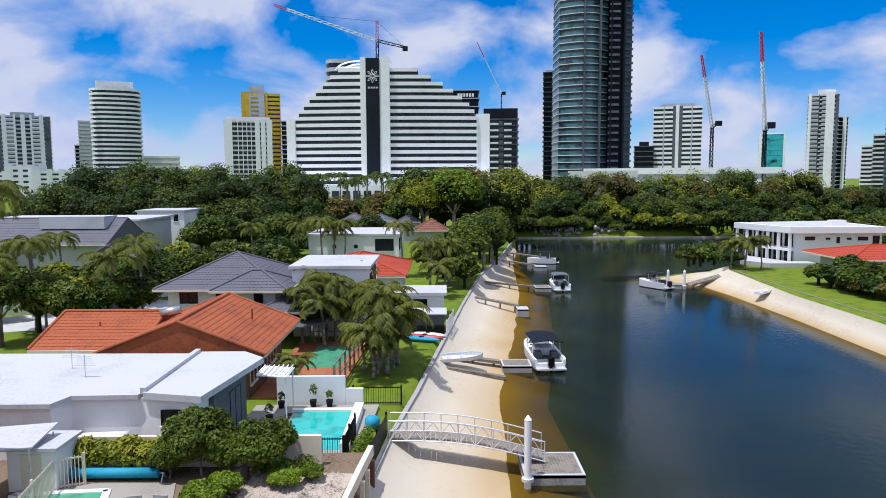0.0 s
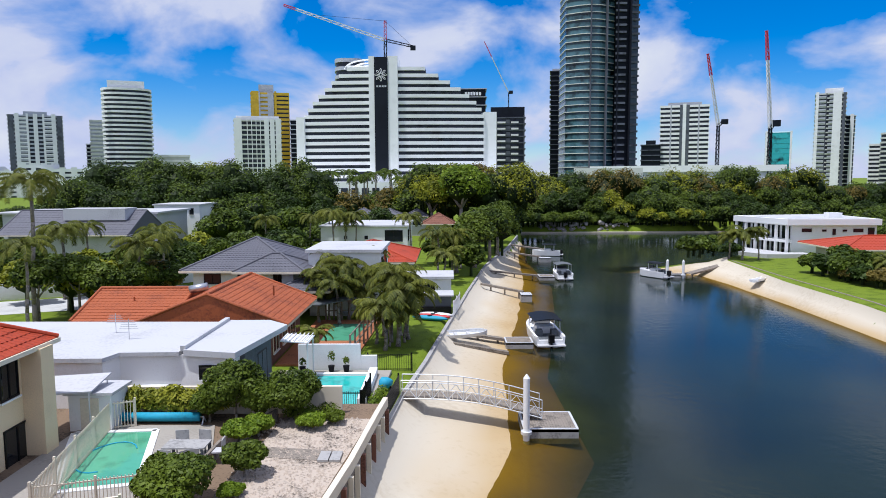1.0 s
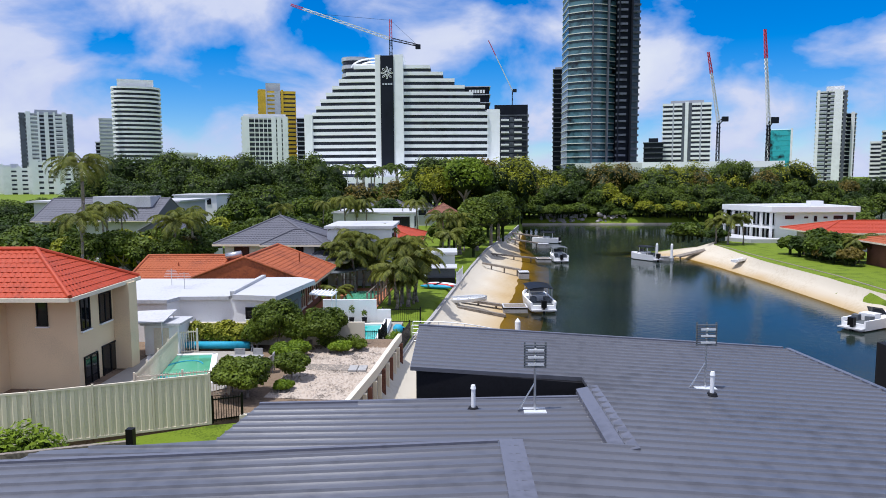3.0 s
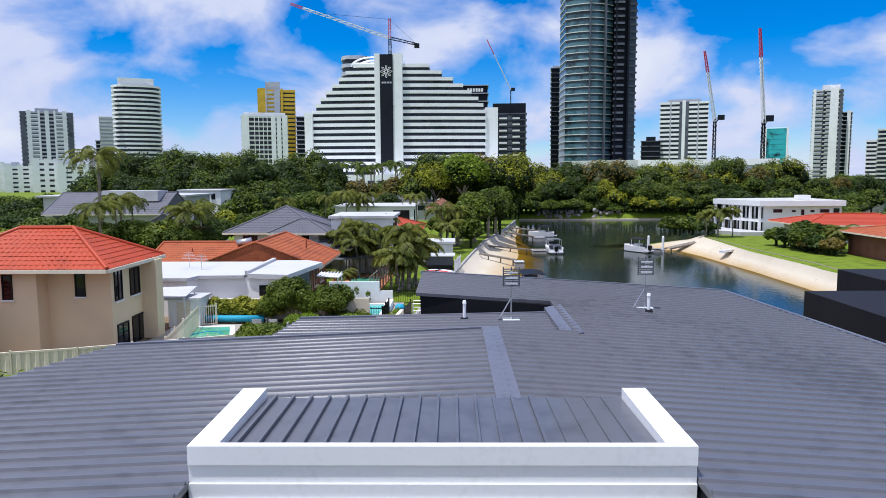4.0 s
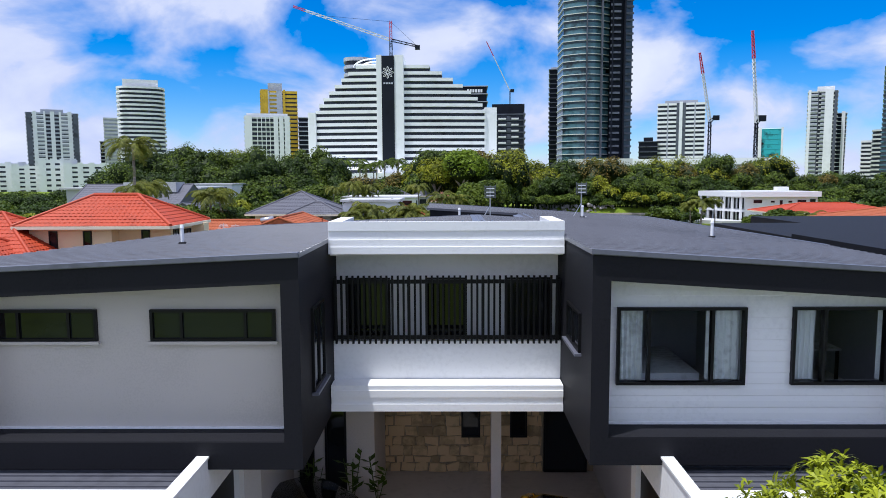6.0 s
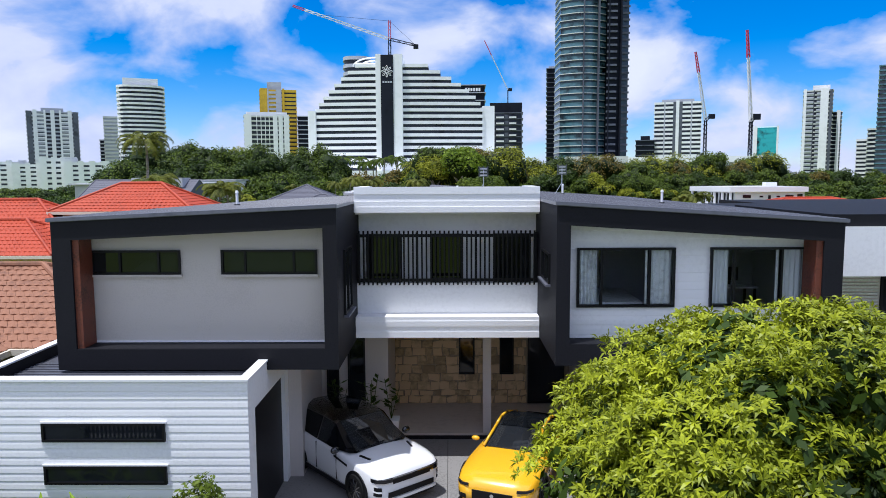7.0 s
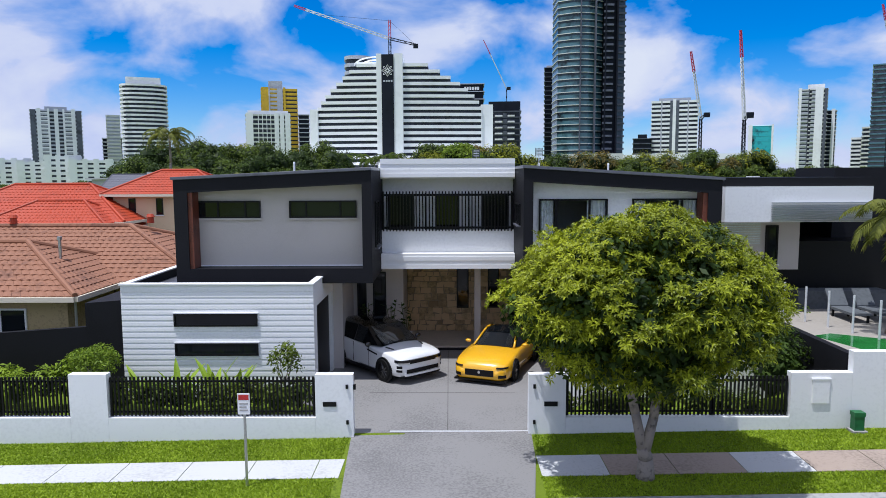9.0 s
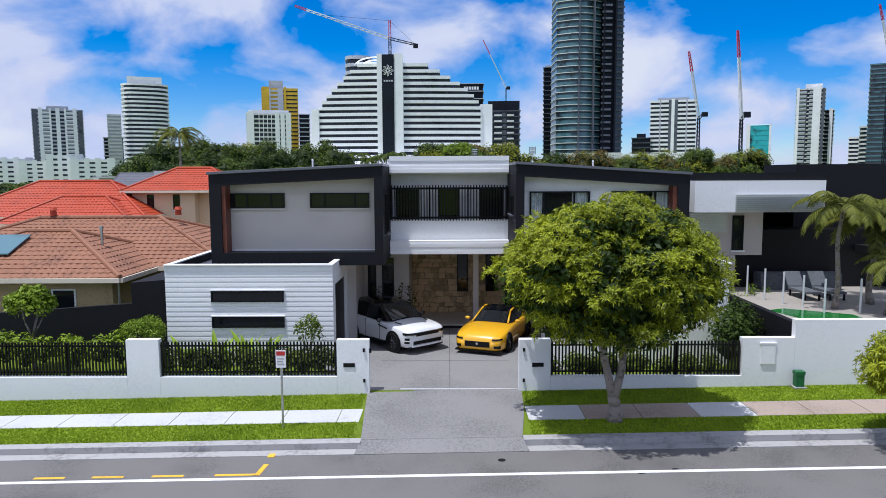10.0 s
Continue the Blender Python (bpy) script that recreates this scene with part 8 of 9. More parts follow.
solo("block_wall", bm, M["cream_light"], "weathered cream block retaining wall", "wall", kind="structure")
# lawn bank below the fence
bm = B()
prism(bm, [(-30, 16.0), (-4.4, 16.0), (-4.5, 27.0), (-9.2, 25.7), (-14.8, 23.3), (-30, 19)], -0.2, lambda x, y: max(0.1, min(0.95, 0.3 + (y - 16) * 0.07)))
solo("lawn", bm, M["grass"], "bright green lawn behind the house", "lawn", kind="structure")
bm = B()
prism(bm, [(-14.0, 17.2), (-9.0, 18.8), (-9.0, 18.95), (-14.0, 17.35)], 0.3, 3.0)
solo("timber_fence", bm, M["wood_grey"], "weathered timber boundary fence with cap rail", "fence", kind="structure")
bm = B()
box(bm, -9.15, -8.95, 18.75, 18.95, 0.3, 3.35)
solo("fence_post", bm, M["black"], "black steel gate post at the lawn", "post")

# retaining wall to the beach: timber posts and cream capping boards
wall = thing("retaining_wall", "cream capped retaining wall with dark timber posts above the beach", "retaining wall", (-4.3, 27.2, -1.0), kind="structure")
seg = [(-4.33, 27.2), (-3.75, 32.0), (-3.3, 37.4), (-3.1, 39.4)]
for (xa, ya), (xb, yb) in zip(seg[:-1], seg[1:]):
    bm = B()
    quadbox(bm, Vector((xa, ya, -1.2)), Vector((xb, yb, -1.2)), Vector((0.12, 0, 0)), 2.1)
    part("wall_panel", bm, M["wood_grey"], wall, "dark weathered timber sheeting")
    bm = B()
    quadbox(bm, Vector((xa - 0.05, ya, 0.95)), Vector((xb - 0.05, yb, 0.95)), Vector((0.22, 0, 0)), 0.45)
    part("capping", bm, M["cream_light"], wall, "pale cream capping board")
    n = max(2, int((yb - ya) / 0.95))
    for k in range(n):
        u = (k + 0.5) / n
        x, y = xa + (xb - xa) * u, ya + (yb - ya) * u
        bm = B()
        box(bm, x + 0.12, x + 0.3, y - 0.09, y + 0.09, -1.2, 0.94)
        part("post", bm, M["brick"] if k % 2 else M["cream_light"], wall)
# seawall beyond
bm = B()
pts = [(39.4, -3.05), (44.5, -2.5), (51, -1.55), (60, -0.45), (80, 2.05), (101, 4.95), (126, 10.05), (150, 14.05)]
for (ya, xa), (yb, xb) in zip(pts[:-1], pts[1:]):
    quadbox(bm, Vector((xa - 0.12, ya, -1.2)), Vector((xb - 0.12, yb, -1.2)), Vector((0.26, 0, 0)), 1.28)
solo("seawall", bm, M["kerb"], "low grey concrete seawall along the beach", "seawall", kind="structure")
bm = B()
pts = [(30, 36.7), (45, 37.55), (72, 39.75), (90, 39.45), (105, 39.85)]
for (ya, xa), (yb, xb) in zip(pts[:-1], pts[1:]):
    quadbox(bm, Vector((xa - 0.1, ya, -1.0)), Vector((xb - 0.1, yb, -1.0)), Vector((0.24, 0, 0)), 1.04)
solo("seawall", bm, M["wood_grey"], "low weathered garden edge above the beach", "seawall", kind="structure")
# glass and picket fences of the first pool
palings("pool_fence", "cream picket pool fence", [(-13.1, 27.9), (-14.5, 35.9), (-13.6, 36.3)], LOT, LOT + 1.25, "cream_light", 0.11, 0.03)
palings("pool_fence", "cream picket pool fence by the boundary", [(-13.1, 27.9), (-9.6, 29.0)], LOT, LOT + 1.2, "cream_light", 0.11, 0.025)
# white garden walls and store beside the pool
bm = B()
box(bm, -16.4, -4.9, 38.0, 38.2, 0.0, 2.35)
solo("garden_wall", bm, M["cream_light"], "rendered cream garden wall", "wall", kind="structure")
s = thing("garden_store", "small white garden store with flat lid roof", "shed", (-15.3, 36.6, LOT))
local("body", box(B(), -0.9, 0.9, -0.8, 0.8, 0, 1.6), M["white_paint"], s)
local("roof", box(B(), -1.05, 1.05, -0.95, 0.95, 1.6, 1.72), M["old_white"], s)
local("door", box(B(), -0.4, 0.4, -0.83, -0.8, 0.05, 1.45), M["cream_light"], s)
bm = B()
quadbox(bm, Vector((-17.5, 34.8, 2.9)), Vector((-15.0, 35.4, 2.9)), Vector((0, 1.8, 0.3)), 0.06)
for x, y in ((-17.4, 34.9), (-15.1, 35.4), (-15.1, 37.0)):
    rod(bm, (x, y, LOT), (x, y, 2.95), 0.03, seg=6)
solo("patio_awning", bm, M["old_white"], "white patio awning beside the cream house", "awning")

# second pool with paving, walls and fence
bm = B()
prism(bm, [(-10.3, 40.2), (-3.9, 40.2), (-3.5, 48.4), (-10.3, 48.4)], -0.1, 0.2)
solo("pool_deck", bm, M["paving"], "pale paved pool surround", "paving", kind="structure")
bm = B()
prism(bm, [(-7.8, 41.9), (-4.75, 41.9), (-4.4, 47.2), (-7.9, 47.2)], 0.1, 0.206)
pool = solo("pool", bm, M["pool"], "bright turquoise swimming pool water", "pool", kind="structure")
bm = B()
box(bm, -4.72, -4.25, 41.6, 47.5, 0.2, 0.62), box(bm, -8.1, -4.25, 47.25, 47.6, 0.2, 0.3)
part("pool_wall", bm, M["white_paint"], pool, "raised white pool edge")
bm = B()
for k in range(8):
    box(bm, -8.35, -8.0, 42.3 + k * 0.6, 42.8 + k * 0.6, 0.2, 0.215)
part("drain_grate", bm, M["charcoal"], pool)
bm = B()
prism(bm, [(-9.2, 48.6), (-5.4, 48.6), (-5.4, 48.8), (-9.2, 48.8)], 0, 1.75)
box(bm, -5.39, -4.4, 48.6, 48.8, 0, 1.05)
solo("garden_wall", bm, M["white_paint"], "white rendered wall behind the turquoise pool", "wall", kind="structure")
palings("pool_fence", "black tubular pool fence", [(-8.0, 40.5), (-4.35, 40.5), (-4.2, 43.5)], 0.2, 1.35, "black", 0.11, 0.02)
palings("canal_fence", "black slatted fence along the seawall", [(-3.2, 39.4), (-2.75, 44.2)], 0.0, 1.15, "black", 0.11, 0.075)
palings("canal_fence", "black tubular fence at the lawn corner", [(-5.0, 48.9), (-2.3, 48.9)], 0.0, 1.1, "black", 0.13, 0.02)
for x, y, h_ in ((-7.1, 48.1, 0.9), (-6.2, 48.1, 0.5), (-8.8, 47.9, 0.5), (-8.9, 45.6, 0.6)):
    t = thing("pot_plant", "dark pot with a spiky succulent on the pool deck", "pot plant", (x, y, 0.2), "pool pots")
    local("pot", rod(B(), (0, 0, 0), (0, 0, 0.38), 0.14, 0.2, 12), M["charcoal"], t, smooth=False)
    V, F = leaves(np.random.default_rng(int(x * 10) % 97 + 3), [((0, 0, 0.38 + h_ / 2), (0.2, 0.2, h_ / 2))], 90, 0.22, 0.3)
    local("plant", from_np("plant", V, F, LEAF["shrub"]), None, t)
t = thing("folded_cover", "bright blue folded tarpaulin by the pool fence", "tarpaulin", (-3.6, 45.0, 0.1))
rgm = np.random.default_rng(2)
V2, F2 = core(rgm, [((0, 0, 0.3), (0.35, 0.4, 0.35)), ((0.1, 0.5, 0.2), (0.3, 0.35, 0.25))], 1.0, 2)
local("cover", from_np("cover", V2, F2, M["teal_plastic"], True), None, t)
# terracotta deck with green pool and dark frame fence
bm = B()
prism(bm, [(-11.0, 50.0), (-6.2, 50.2), (-5.6, 64.0), (-11.0, 64.0)], -0.1, 0.12)
solo("deck", bm, M["deck"], "terracotta paved deck beside the brick house", "paving", kind="structure")
bm = B()
prism(bm, [(-9.3, 56.5), (-6.9, 56.5), (-6.6, 62.3), (-9.3, 62.3)], 0.0, 0.135)
solo("pool", bm, M["pool_green"], "green swimming pool in a terracotta deck", "pool", kind="structure")
bm = B()
for (xa, ya), (xb, yb) in ((((-6.3, 50.6)), ((-5.7, 62.0))), (((-10.2, 64.0)), ((-5.6, 64.0)))):
    n = 7
    for k in range(n + 1):
        x, y = xa + (xb - xa) * k / n, ya + (yb - ya) * k / n
        box(bm, x - 0.06, x + 0.06, y - 0.06, y + 0.06, 0, 1.9)
    for z in (0.9, 1.85):
        rod(bm, (xa, ya, z), (xb, yb, z), 0.05, seg=6)
solo("pool_screen", bm, M["wood_grey"], "dark timber post-and-rail pool screen", "fence")
bm = B()
prism(bm, [(-11.0, 60.2), (-10.0, 60.2), (-6.0, 65.2), (-11.5, 65.2)], 2.0, 2.08)
solo("shade_roof", bm, M["shadecloth"], "grey shade roof beside the pool deck", "awning")
for k, c in enumerate(("teal_plastic", "red_plastic", "alu")):
    t = thing("kayak", ("turquoise", "red", "white")[k] + " kayak lying on the lawn by the beach", "kayak", pose(-1.6 + k * 0.25, 64.2 + k * 0.75, 0.02, 0, 0, 70), "kayaks")
    bm = B()
    bmesh.ops.create_uvsphere(bm, u_segments=14, v_segments=8, radius=1.0, matrix=Matrix.Translation((0, 0, 0.2)) @ Matrix.Diagonal((0.36, 1.6, 0.2, 1)))
    local("hull", bm, M[c], t, smooth=True)
    local("cockpit", rod(B(), (0, 0, 0.36), (0, 0, 0.42), 0.22, 0.2, 12), M["black"], t)
h = thing("beach_shed", "small canal shed with striped shade and white panels", "shed", (-1.2, 68.6, 0))
local("body", box(B(), -1.4, 1.4, -1.2, 1.2, 0, 1.5), M["shadecloth"], h)
local("roof", box(B(), -1.6, 1.6, -1.4, 1.4, 1.5, 1.6), M["old_white"], h)
local("counter", box(B(), -1.4, 1.4, -1.5, -1.21, 0.0, 0.6), M["black"], h)
bm = B()
box(bm, -6.0, -4.6, 72.6, 74.6, 0, 2.4)
solo("garden_store", bm, M["white_paint"], "small white garden store with flat roof", "shed")
palings("pool_fence", "white picket fence by the beach shed", [(0.4, 66.0), (1.0, 70.5)], 0.0, 1.3, "white_paint", 0.14, 0.04)
# side street with kerb and white wall among the west gardens
bm = B()
prism(bm, [(-60, 58), (-30, 71), (-26, 82), (-30, 84), (-38, 76), (-60, 66)], -0.05, 0.03)
solo("side_street", bm, M["path"], "pale side street between the gardens", "road", kind="structure")
bm = B()
for (xa, ya), (xb, yb) in (((-60, 67), (-38, 77)), ((-38, 77), (-29, 87))):
    quadbox(bm, Vector((xa, ya, 0)), Vector((xb, yb, 0)), Vector((-0.1, 0.18, 0)), 1.6)
solo("garden_wall", bm, M["white_paint"], "white rendered street wall between gardens", "wall", kind="structure")

# ---- jetties and boats ----
def gangway():
    """An aluminium truss footbridge from the garden to the pontoon."""
    g = thing("gangway", "white aluminium truss gangway over the beach to the pontoon", "gangway", (-2.6, 44.2, 0.0))
    p0, p1 = Vector((-2.6, 44.1, 0.05)), Vector((5.0, 44.3, -1.12))
    n = 9
    arch = lambda u: 0.34 * math.sin(math.pi * u)

    def at(u, side, z):
        p = p0.lerp(p1, u)
        return Vector((p.x, p.y + side * 0.6, p.z + arch(u) + z))
    m = 30
    for k in range(m):
        bm = B()
        u0, u1 = k / m, (k + 0.92) / m
        quadbox(bm, at(u0, -0.95, 0.0), at(u1, -0.95, 0.0), Vector((0, 1.14, 0)), 0.04)
        part("deck_board", bm, M["wood_grey"], g)
    for s in (-1, 1):
        bm = B()
        for k in range(n):
            u0, u1 = k / n, (k + 1) / n
            for z in (-0.05, 0.48, 0.95):
                rod(bm, at(u0, s, z), at(u1, s, z), 0.035 if z != 0.48 else 0.022, seg=6)
            rod(bm, at(u0, s, -0.05), at((u0 + u1) / 2, s, 0.48), 0.022, seg=5), rod(bm, at((u0 + u1) / 2, s, 0.48), at(u1, s, -0.05), 0.022, seg=5)
        for k in range(n + 1):
            rod(bm, at(k / n, s, -0.05), at(k / n, s, 0.95), 0.024, seg=5)
        part("truss", bm, M["alu"], g, "white aluminium truss rail")
    return g


gangway()


def pontoon(x0, x1, y0, y1, z=-1.3, label="floating pontoon with dark deck and white edges", dark=True):
    p = thing("pontoon", label, "pontoon", ((x0 + x1) / 2, (y0 + y1) / 2, WATER_Z), "pontoons")
    bm = B()
    box(bm, x0, x1, y0, y1, WATER_Z - 0.3, z - 0.02)
    part("float", bm, M["kerb"], p)
    bm = B()
    for a in ((x0, x1, y0, y0 + 0.12), (x0, x1, y1 - 0.12, y1), (x0, x0 + 0.12, y0 + 0.121, y1 - 0.121), (x1 - 0.12, x1, y0 + 0.121, y1 - 0.121)):
        box(bm, a[0], a[1], a[2], a[3], z - 0.16, z + 0.03)
    part("edge", bm, M["alu"], p, "white edge fender")
    k = 0
    x = x0 + 0.13
    while x < x1 - 0.2:
        bm = B()
        box(bm, x, min(x + 0.14, x1 - 0.13), y0 + 0.125, y1 - 0.125, z - 0.019, z + 0.01)
        part("deck_board", bm, M["wood_grey"] if dark else M["old_white"], p)
        x += 0.15
    return p


pontoon(3.85, 6.75, 42.4, 45.15)


def pile(x, y, top, r=0.17):
    p = thing("mooring_pile", "white sleeved mooring pile with conical cap", "mooring pile", (x, y, -3.5), "mooring piles")
    local("sleeve", rod(B(), (0, 0, 0), (0, 0, top + 3.5), r, seg=16), M["white_paint"], p, smooth=False)
    local("cap", rod(B(), (0, 0, top + 3.5), (0, 0, top + 3.72), r * 1.05, 0.03, 16), M["white_paint"], p)
    local("collar", rod(B(), (0, 0, 3.5 - 1.45), (0, 0, 3.5 - 1.3), r + 0.12, seg=12), M["alu"], p)


pile(3.98, 42.15, 1.5)
pile(29.3, 100.2, 0.6), pile(31.5, 100.4, 0.5)


def jetty(label, pts, w, z0, z1, posts=3):
    """A plank jetty from the seawall to the water."""
    j = thing("jetty", label, "jetty", (*pts[0], z0), "jetties")
    a, b = Vector((*pts[0], z0)), Vector((*pts[1], z1))
    d = (b - a).normalized()
    s = Vector((-d.y, d.x, 0)).normalized() * w
    n = int((b - a).length / 0.2)
    for k in range(n):
        bm = B()
        quadbox(bm, a.lerp(b, k / n), a.lerp(b, (k + 0.9) / n), s, 0.05)
        part("plank", bm, M["wood_grey"], j)
    bm = B()
    quadbox(bm, a - Vector((0, 0, 0.16)), b - Vector((0, 0, 0.16)), s * 0.1, 0.155), quadbox(bm, a + s * 0.9 - Vector((0, 0, 0.16)), b + s * 0.9 - Vector((0, 0, 0.16)), s * 0.1, 0.155)
    part("bearer", bm, M["wood_grey"], j)
    for k in range(posts):
        p = a.lerp(b, (k + 0.7) / posts) + s * 0.5
        part("post", rod(B(), (p.x, p.y, -3.0), (p.x, p.y, p.z), 0.09, seg=8), M["wood_grey"], j)
    return j


jetty("weathered timber jetty ramp down the beach", ((-0.4, 61.6), (4.5, 62.6)), 0.7, -0.35, -1.25)
jetty("old timber slipway rail on the sand", ((0.0, 59.4), (4.6, 59.6)), 0.5, -0.75, -1.6, 2)
jetty("narrow timber jetty over the beach", ((3.6, 86.4), (8.2, 84.2)), 0.5, -0.3, -0.9, 3)
jetty("weathered timber jetty on the beach", ((4.6, 99.5), (12.0, 100.0)), 0.6, -0.5, -1.3, 3)
jetty("white-railed jetty by the bank trees", ((9.5, 121), (15.0, 120.4)), 0.9, -0.3, -1.1, 3)
jetty("long timber jetty by the bank trees", ((11.0, 132), (17.5, 131)), 1.0, -0.2, -1.0, 3)
jetty("grey timber jetty on the east beach", ((40.0, 107.0), (32.0, 101.5)), 1.2, -0.4, -1.25, 3)
pontoon(4.5, 6.7, 61.6, 63.6, label="small floating pontoon with pale and dark deck", dark=True)
pontoon(12.0, 14.0, 98.8, 101.2, label="floating pontoon beside a white motorboat")
pontoon(7.9, 9.1, 82.6, 84.4, -1.0, "small white floating platform", False)
pontoon(28.8, 31.9, 100.6, 102.0, label="floating pontoon on the east bank")
pontoon(14.6, 16.4, 118.6, 120.2, -1.1, "small white floating dock", False)


def hull(bm, L, w, z0, z1, bow=0.35):
    """A boat hull: lofted ribs, bow towards +y."""
    rows = []
    n = 12
    for k in range(n + 1):
        u = k / n
        y = -L / 2 + L * u
        f = 1.0 if u < 0.5 else math.sqrt(max(0.0, 1 - ((u - 0.5) / 0.5) ** 2.2))
        ww = w / 2 * max(0.04, f) * (0.94 if u < 0.04 else 1)
        sheer = z1 + 0.22 * max(0, u - 0.4)
        rows.append([bm.verts.new(p) for p in ((-ww, y, sheer), (-ww * 0.93, y, z0 + 0.3), (0, y, z0 + 0.25 * max(0, u - 0.6)), (ww * 0.93, y, z0 + 0.3), (ww, y, sheer), (ww * 0.86, y, sheer), (ww * 0.8, y, sheer - 0.3), (-ww * 0.8, y, sheer - 0.3), (-ww * 0.86, y, sheer))])
    for k in range(n):
        for i in range(9):
            j = (i + 1) % 9
            bm.faces.new((rows[k][i], rows[k][j], rows[k + 1][j], rows[k + 1][i]))
    bm.faces.new(rows[0]), bm.faces.new(rows[-1][::-1])
    return bm


def motorboat(m, L=6.0, w=2.3, label="white motorboat with dark canopy", canopy="black", cabin=True, arch=True):
    b = thing("motorboat", label, "boat", m, "boats")
    local("hull", hull(B(), L, w, -0.35, 0.75), M["white_paint"], b, smooth=False)
    bm = B()
    box(bm, -w * 0.40, w * 0.40, -L * 0.46, L * 0.22, 0.44, 0.47)
    local("cockpit_floor", bm, M["shadecloth"], b)
    bm = B()
    box(bm, -w * 0.28, w * 0.28, -L * 0.16, L * 0.05, 0.47, 1.05)
    local("console", bm, M["white_paint"], b, bevel=0.05)
    bm = B()
    quadbox(bm, Vector((-w * 0.34, L * 0.08, 0.95)), Vector((w * 0.34, L * 0.08, 0.95)), Vector((0, -0.35, 0.0)), 0.02)
    quad(bm, (-w * 0.36, L * 0.18, 0.85), (w * 0.36, L * 0.18, 0.85), (w * 0.3, L * 0.06, 1.45), (-w * 0.3, L * 0.06, 1.45))
    local("windscreen", bm, M["glass"], b)
    if cabin:
        bm = B()
        n = 6
        for k in range(n):
            a0, a1 = k / n, (k + 1) / n
            f = lambda a: (w * 0.46 * (2 * a - 1), 1.75 + 0.16 * math.sin(math.pi * a))
            (xa, za), (xb, zb) = f(a0), f(a1)
            prism(bm, [(xa, -L * 0.36), (xb, -L * 0.36), (xb, L * 0.14), (xa, L * 0.14)], lambda x, y: 1.75 + 0.16 * math.sin(math.pi * (x / (w * 0.92) + 0.5)), lambda x, y: 1.80 + 0.16 * math.sin(math.pi * (x / (w * 0.92) + 0.5)))
        local("canopy", bm, M[canopy], b, "dark fabric canopy")
    if arch:
        bm = B()
        for s in (-1, 1):
            for y in (-L * 0.28, L * 0.05):
                rod(bm, (s * w * 0.43, y, 0.7), (s * w * 0.42, y, 1.78), 0.03, seg=6)
        local("canopy_frame", bm, M["alu"], b)
    bm = B()
    box(bm, -0.22, 0.22, -L / 2 - 0.45, -L / 2 - 0.02, 0.3, 0.95), box(bm, -0.08, 0.08, -L / 2 - 0.35, -L / 2 - 0.1, -0.5, 0.3)
    local("outboard_motor", bm, M["black"], b, bevel=0.05)
    bm = B()
    for x in (-w * 0.25, w * 0.25):
        box(bm, x - 0.25, x + 0.25, -L * 0.3, -L * 0.2, 0.45, 0.95)
    local("seat", bm, M["shadecloth"], b, bevel=0.04)
    bm = B()
    box(bm, -w * 0.45, w * 0.45, -L / 2 - 0.55, -L / 2, 0.05, 0.15)
    local("swim_platform", bm, M["old_white"], b)
    return b


motorboat(pose(7.95, 65.6, WATER_Z + 0.15, 0, 0, 3), 7.2, 2.5, "white motorboat with black canopy moored at a pontoon")
motorboat(pose(15.4, 101.6, WATER_Z + 0.15, 0, 0, 0), 5.6, 2.3, "white half-cabin motorboat moored at a pontoon", "shadecloth")
motorboat(pose(28.0, 102.0, WATER_Z + 0.15, 0, 0, 35), 4.6, 2.0, "white runabout with dark cover on the east bank")
motorboat(pose(33.6, 55.6, WATER_Z + 0.15, 0, 0, -60), 5.0, 2.1, "white open motorboat moored by the east beach", cabin=False, arch=False)
motorboat(pose(17.0, 128.6, WATER_Z + 0.15, 0, 0, 80), 4.8, 2.0, "small dark-covered boat at a jetty", "black")
for m, lab in ((pose(1.3, 60.6, -0.62, 0, 6, -80), "upturned aluminium dinghy on the sand"), (pose(37.3, 90.0, -0.72, 0, -8, -50), "white inflatable dinghy on the east beach")):
    d = thing("dinghy", lab, "dinghy", m, "dinghies")
    local("hull", hull(B(), 3.4, 1.3, 0.0, 0.45), M["alu"] if "alum" in lab else M["white_paint"], d)
    for y in (-0.8, 0.2):
        local("thwart", box(B(), -0.5, 0.5, y - 0.12, y + 0.12, 0.3, 0.34), M["old_white"], d)
# riprap on the far shore
rr = np.random.default_rng(17)
lobes = []
for k in range(160):
    u = rr.random()
    x = 22.5 + 26 * u
    if 34.0 < x < 36.5 or x > 44:
        x = 26 + 6 * rr.random()
    s = 0.25 + 0.45 * rr.random()
    lobes.append(((x, 178.4 + 1.6 * rr.random(), -1.6 + 2.6 * rr.random()), (s, s, s * 0.8)))
V, F = core(rr, lobes, 1.0, 1)
solo("riprap", from_np("riprap", V, F, M["rock"]), None, "pale grey boulders heaped on the far shore", "rocks", kind="stuff")
bm = B()
for k in range(60):
    box(bm, 17 + k * 1.2, 18.3 + k * 1.2, 177.3 + 0.3 * math.sin(k), 178.6, -2.2, -1.45)
solo("far_shore", bm, M["sand"], "narrow pale sand edge on the far shore", "shore", kind="structure")

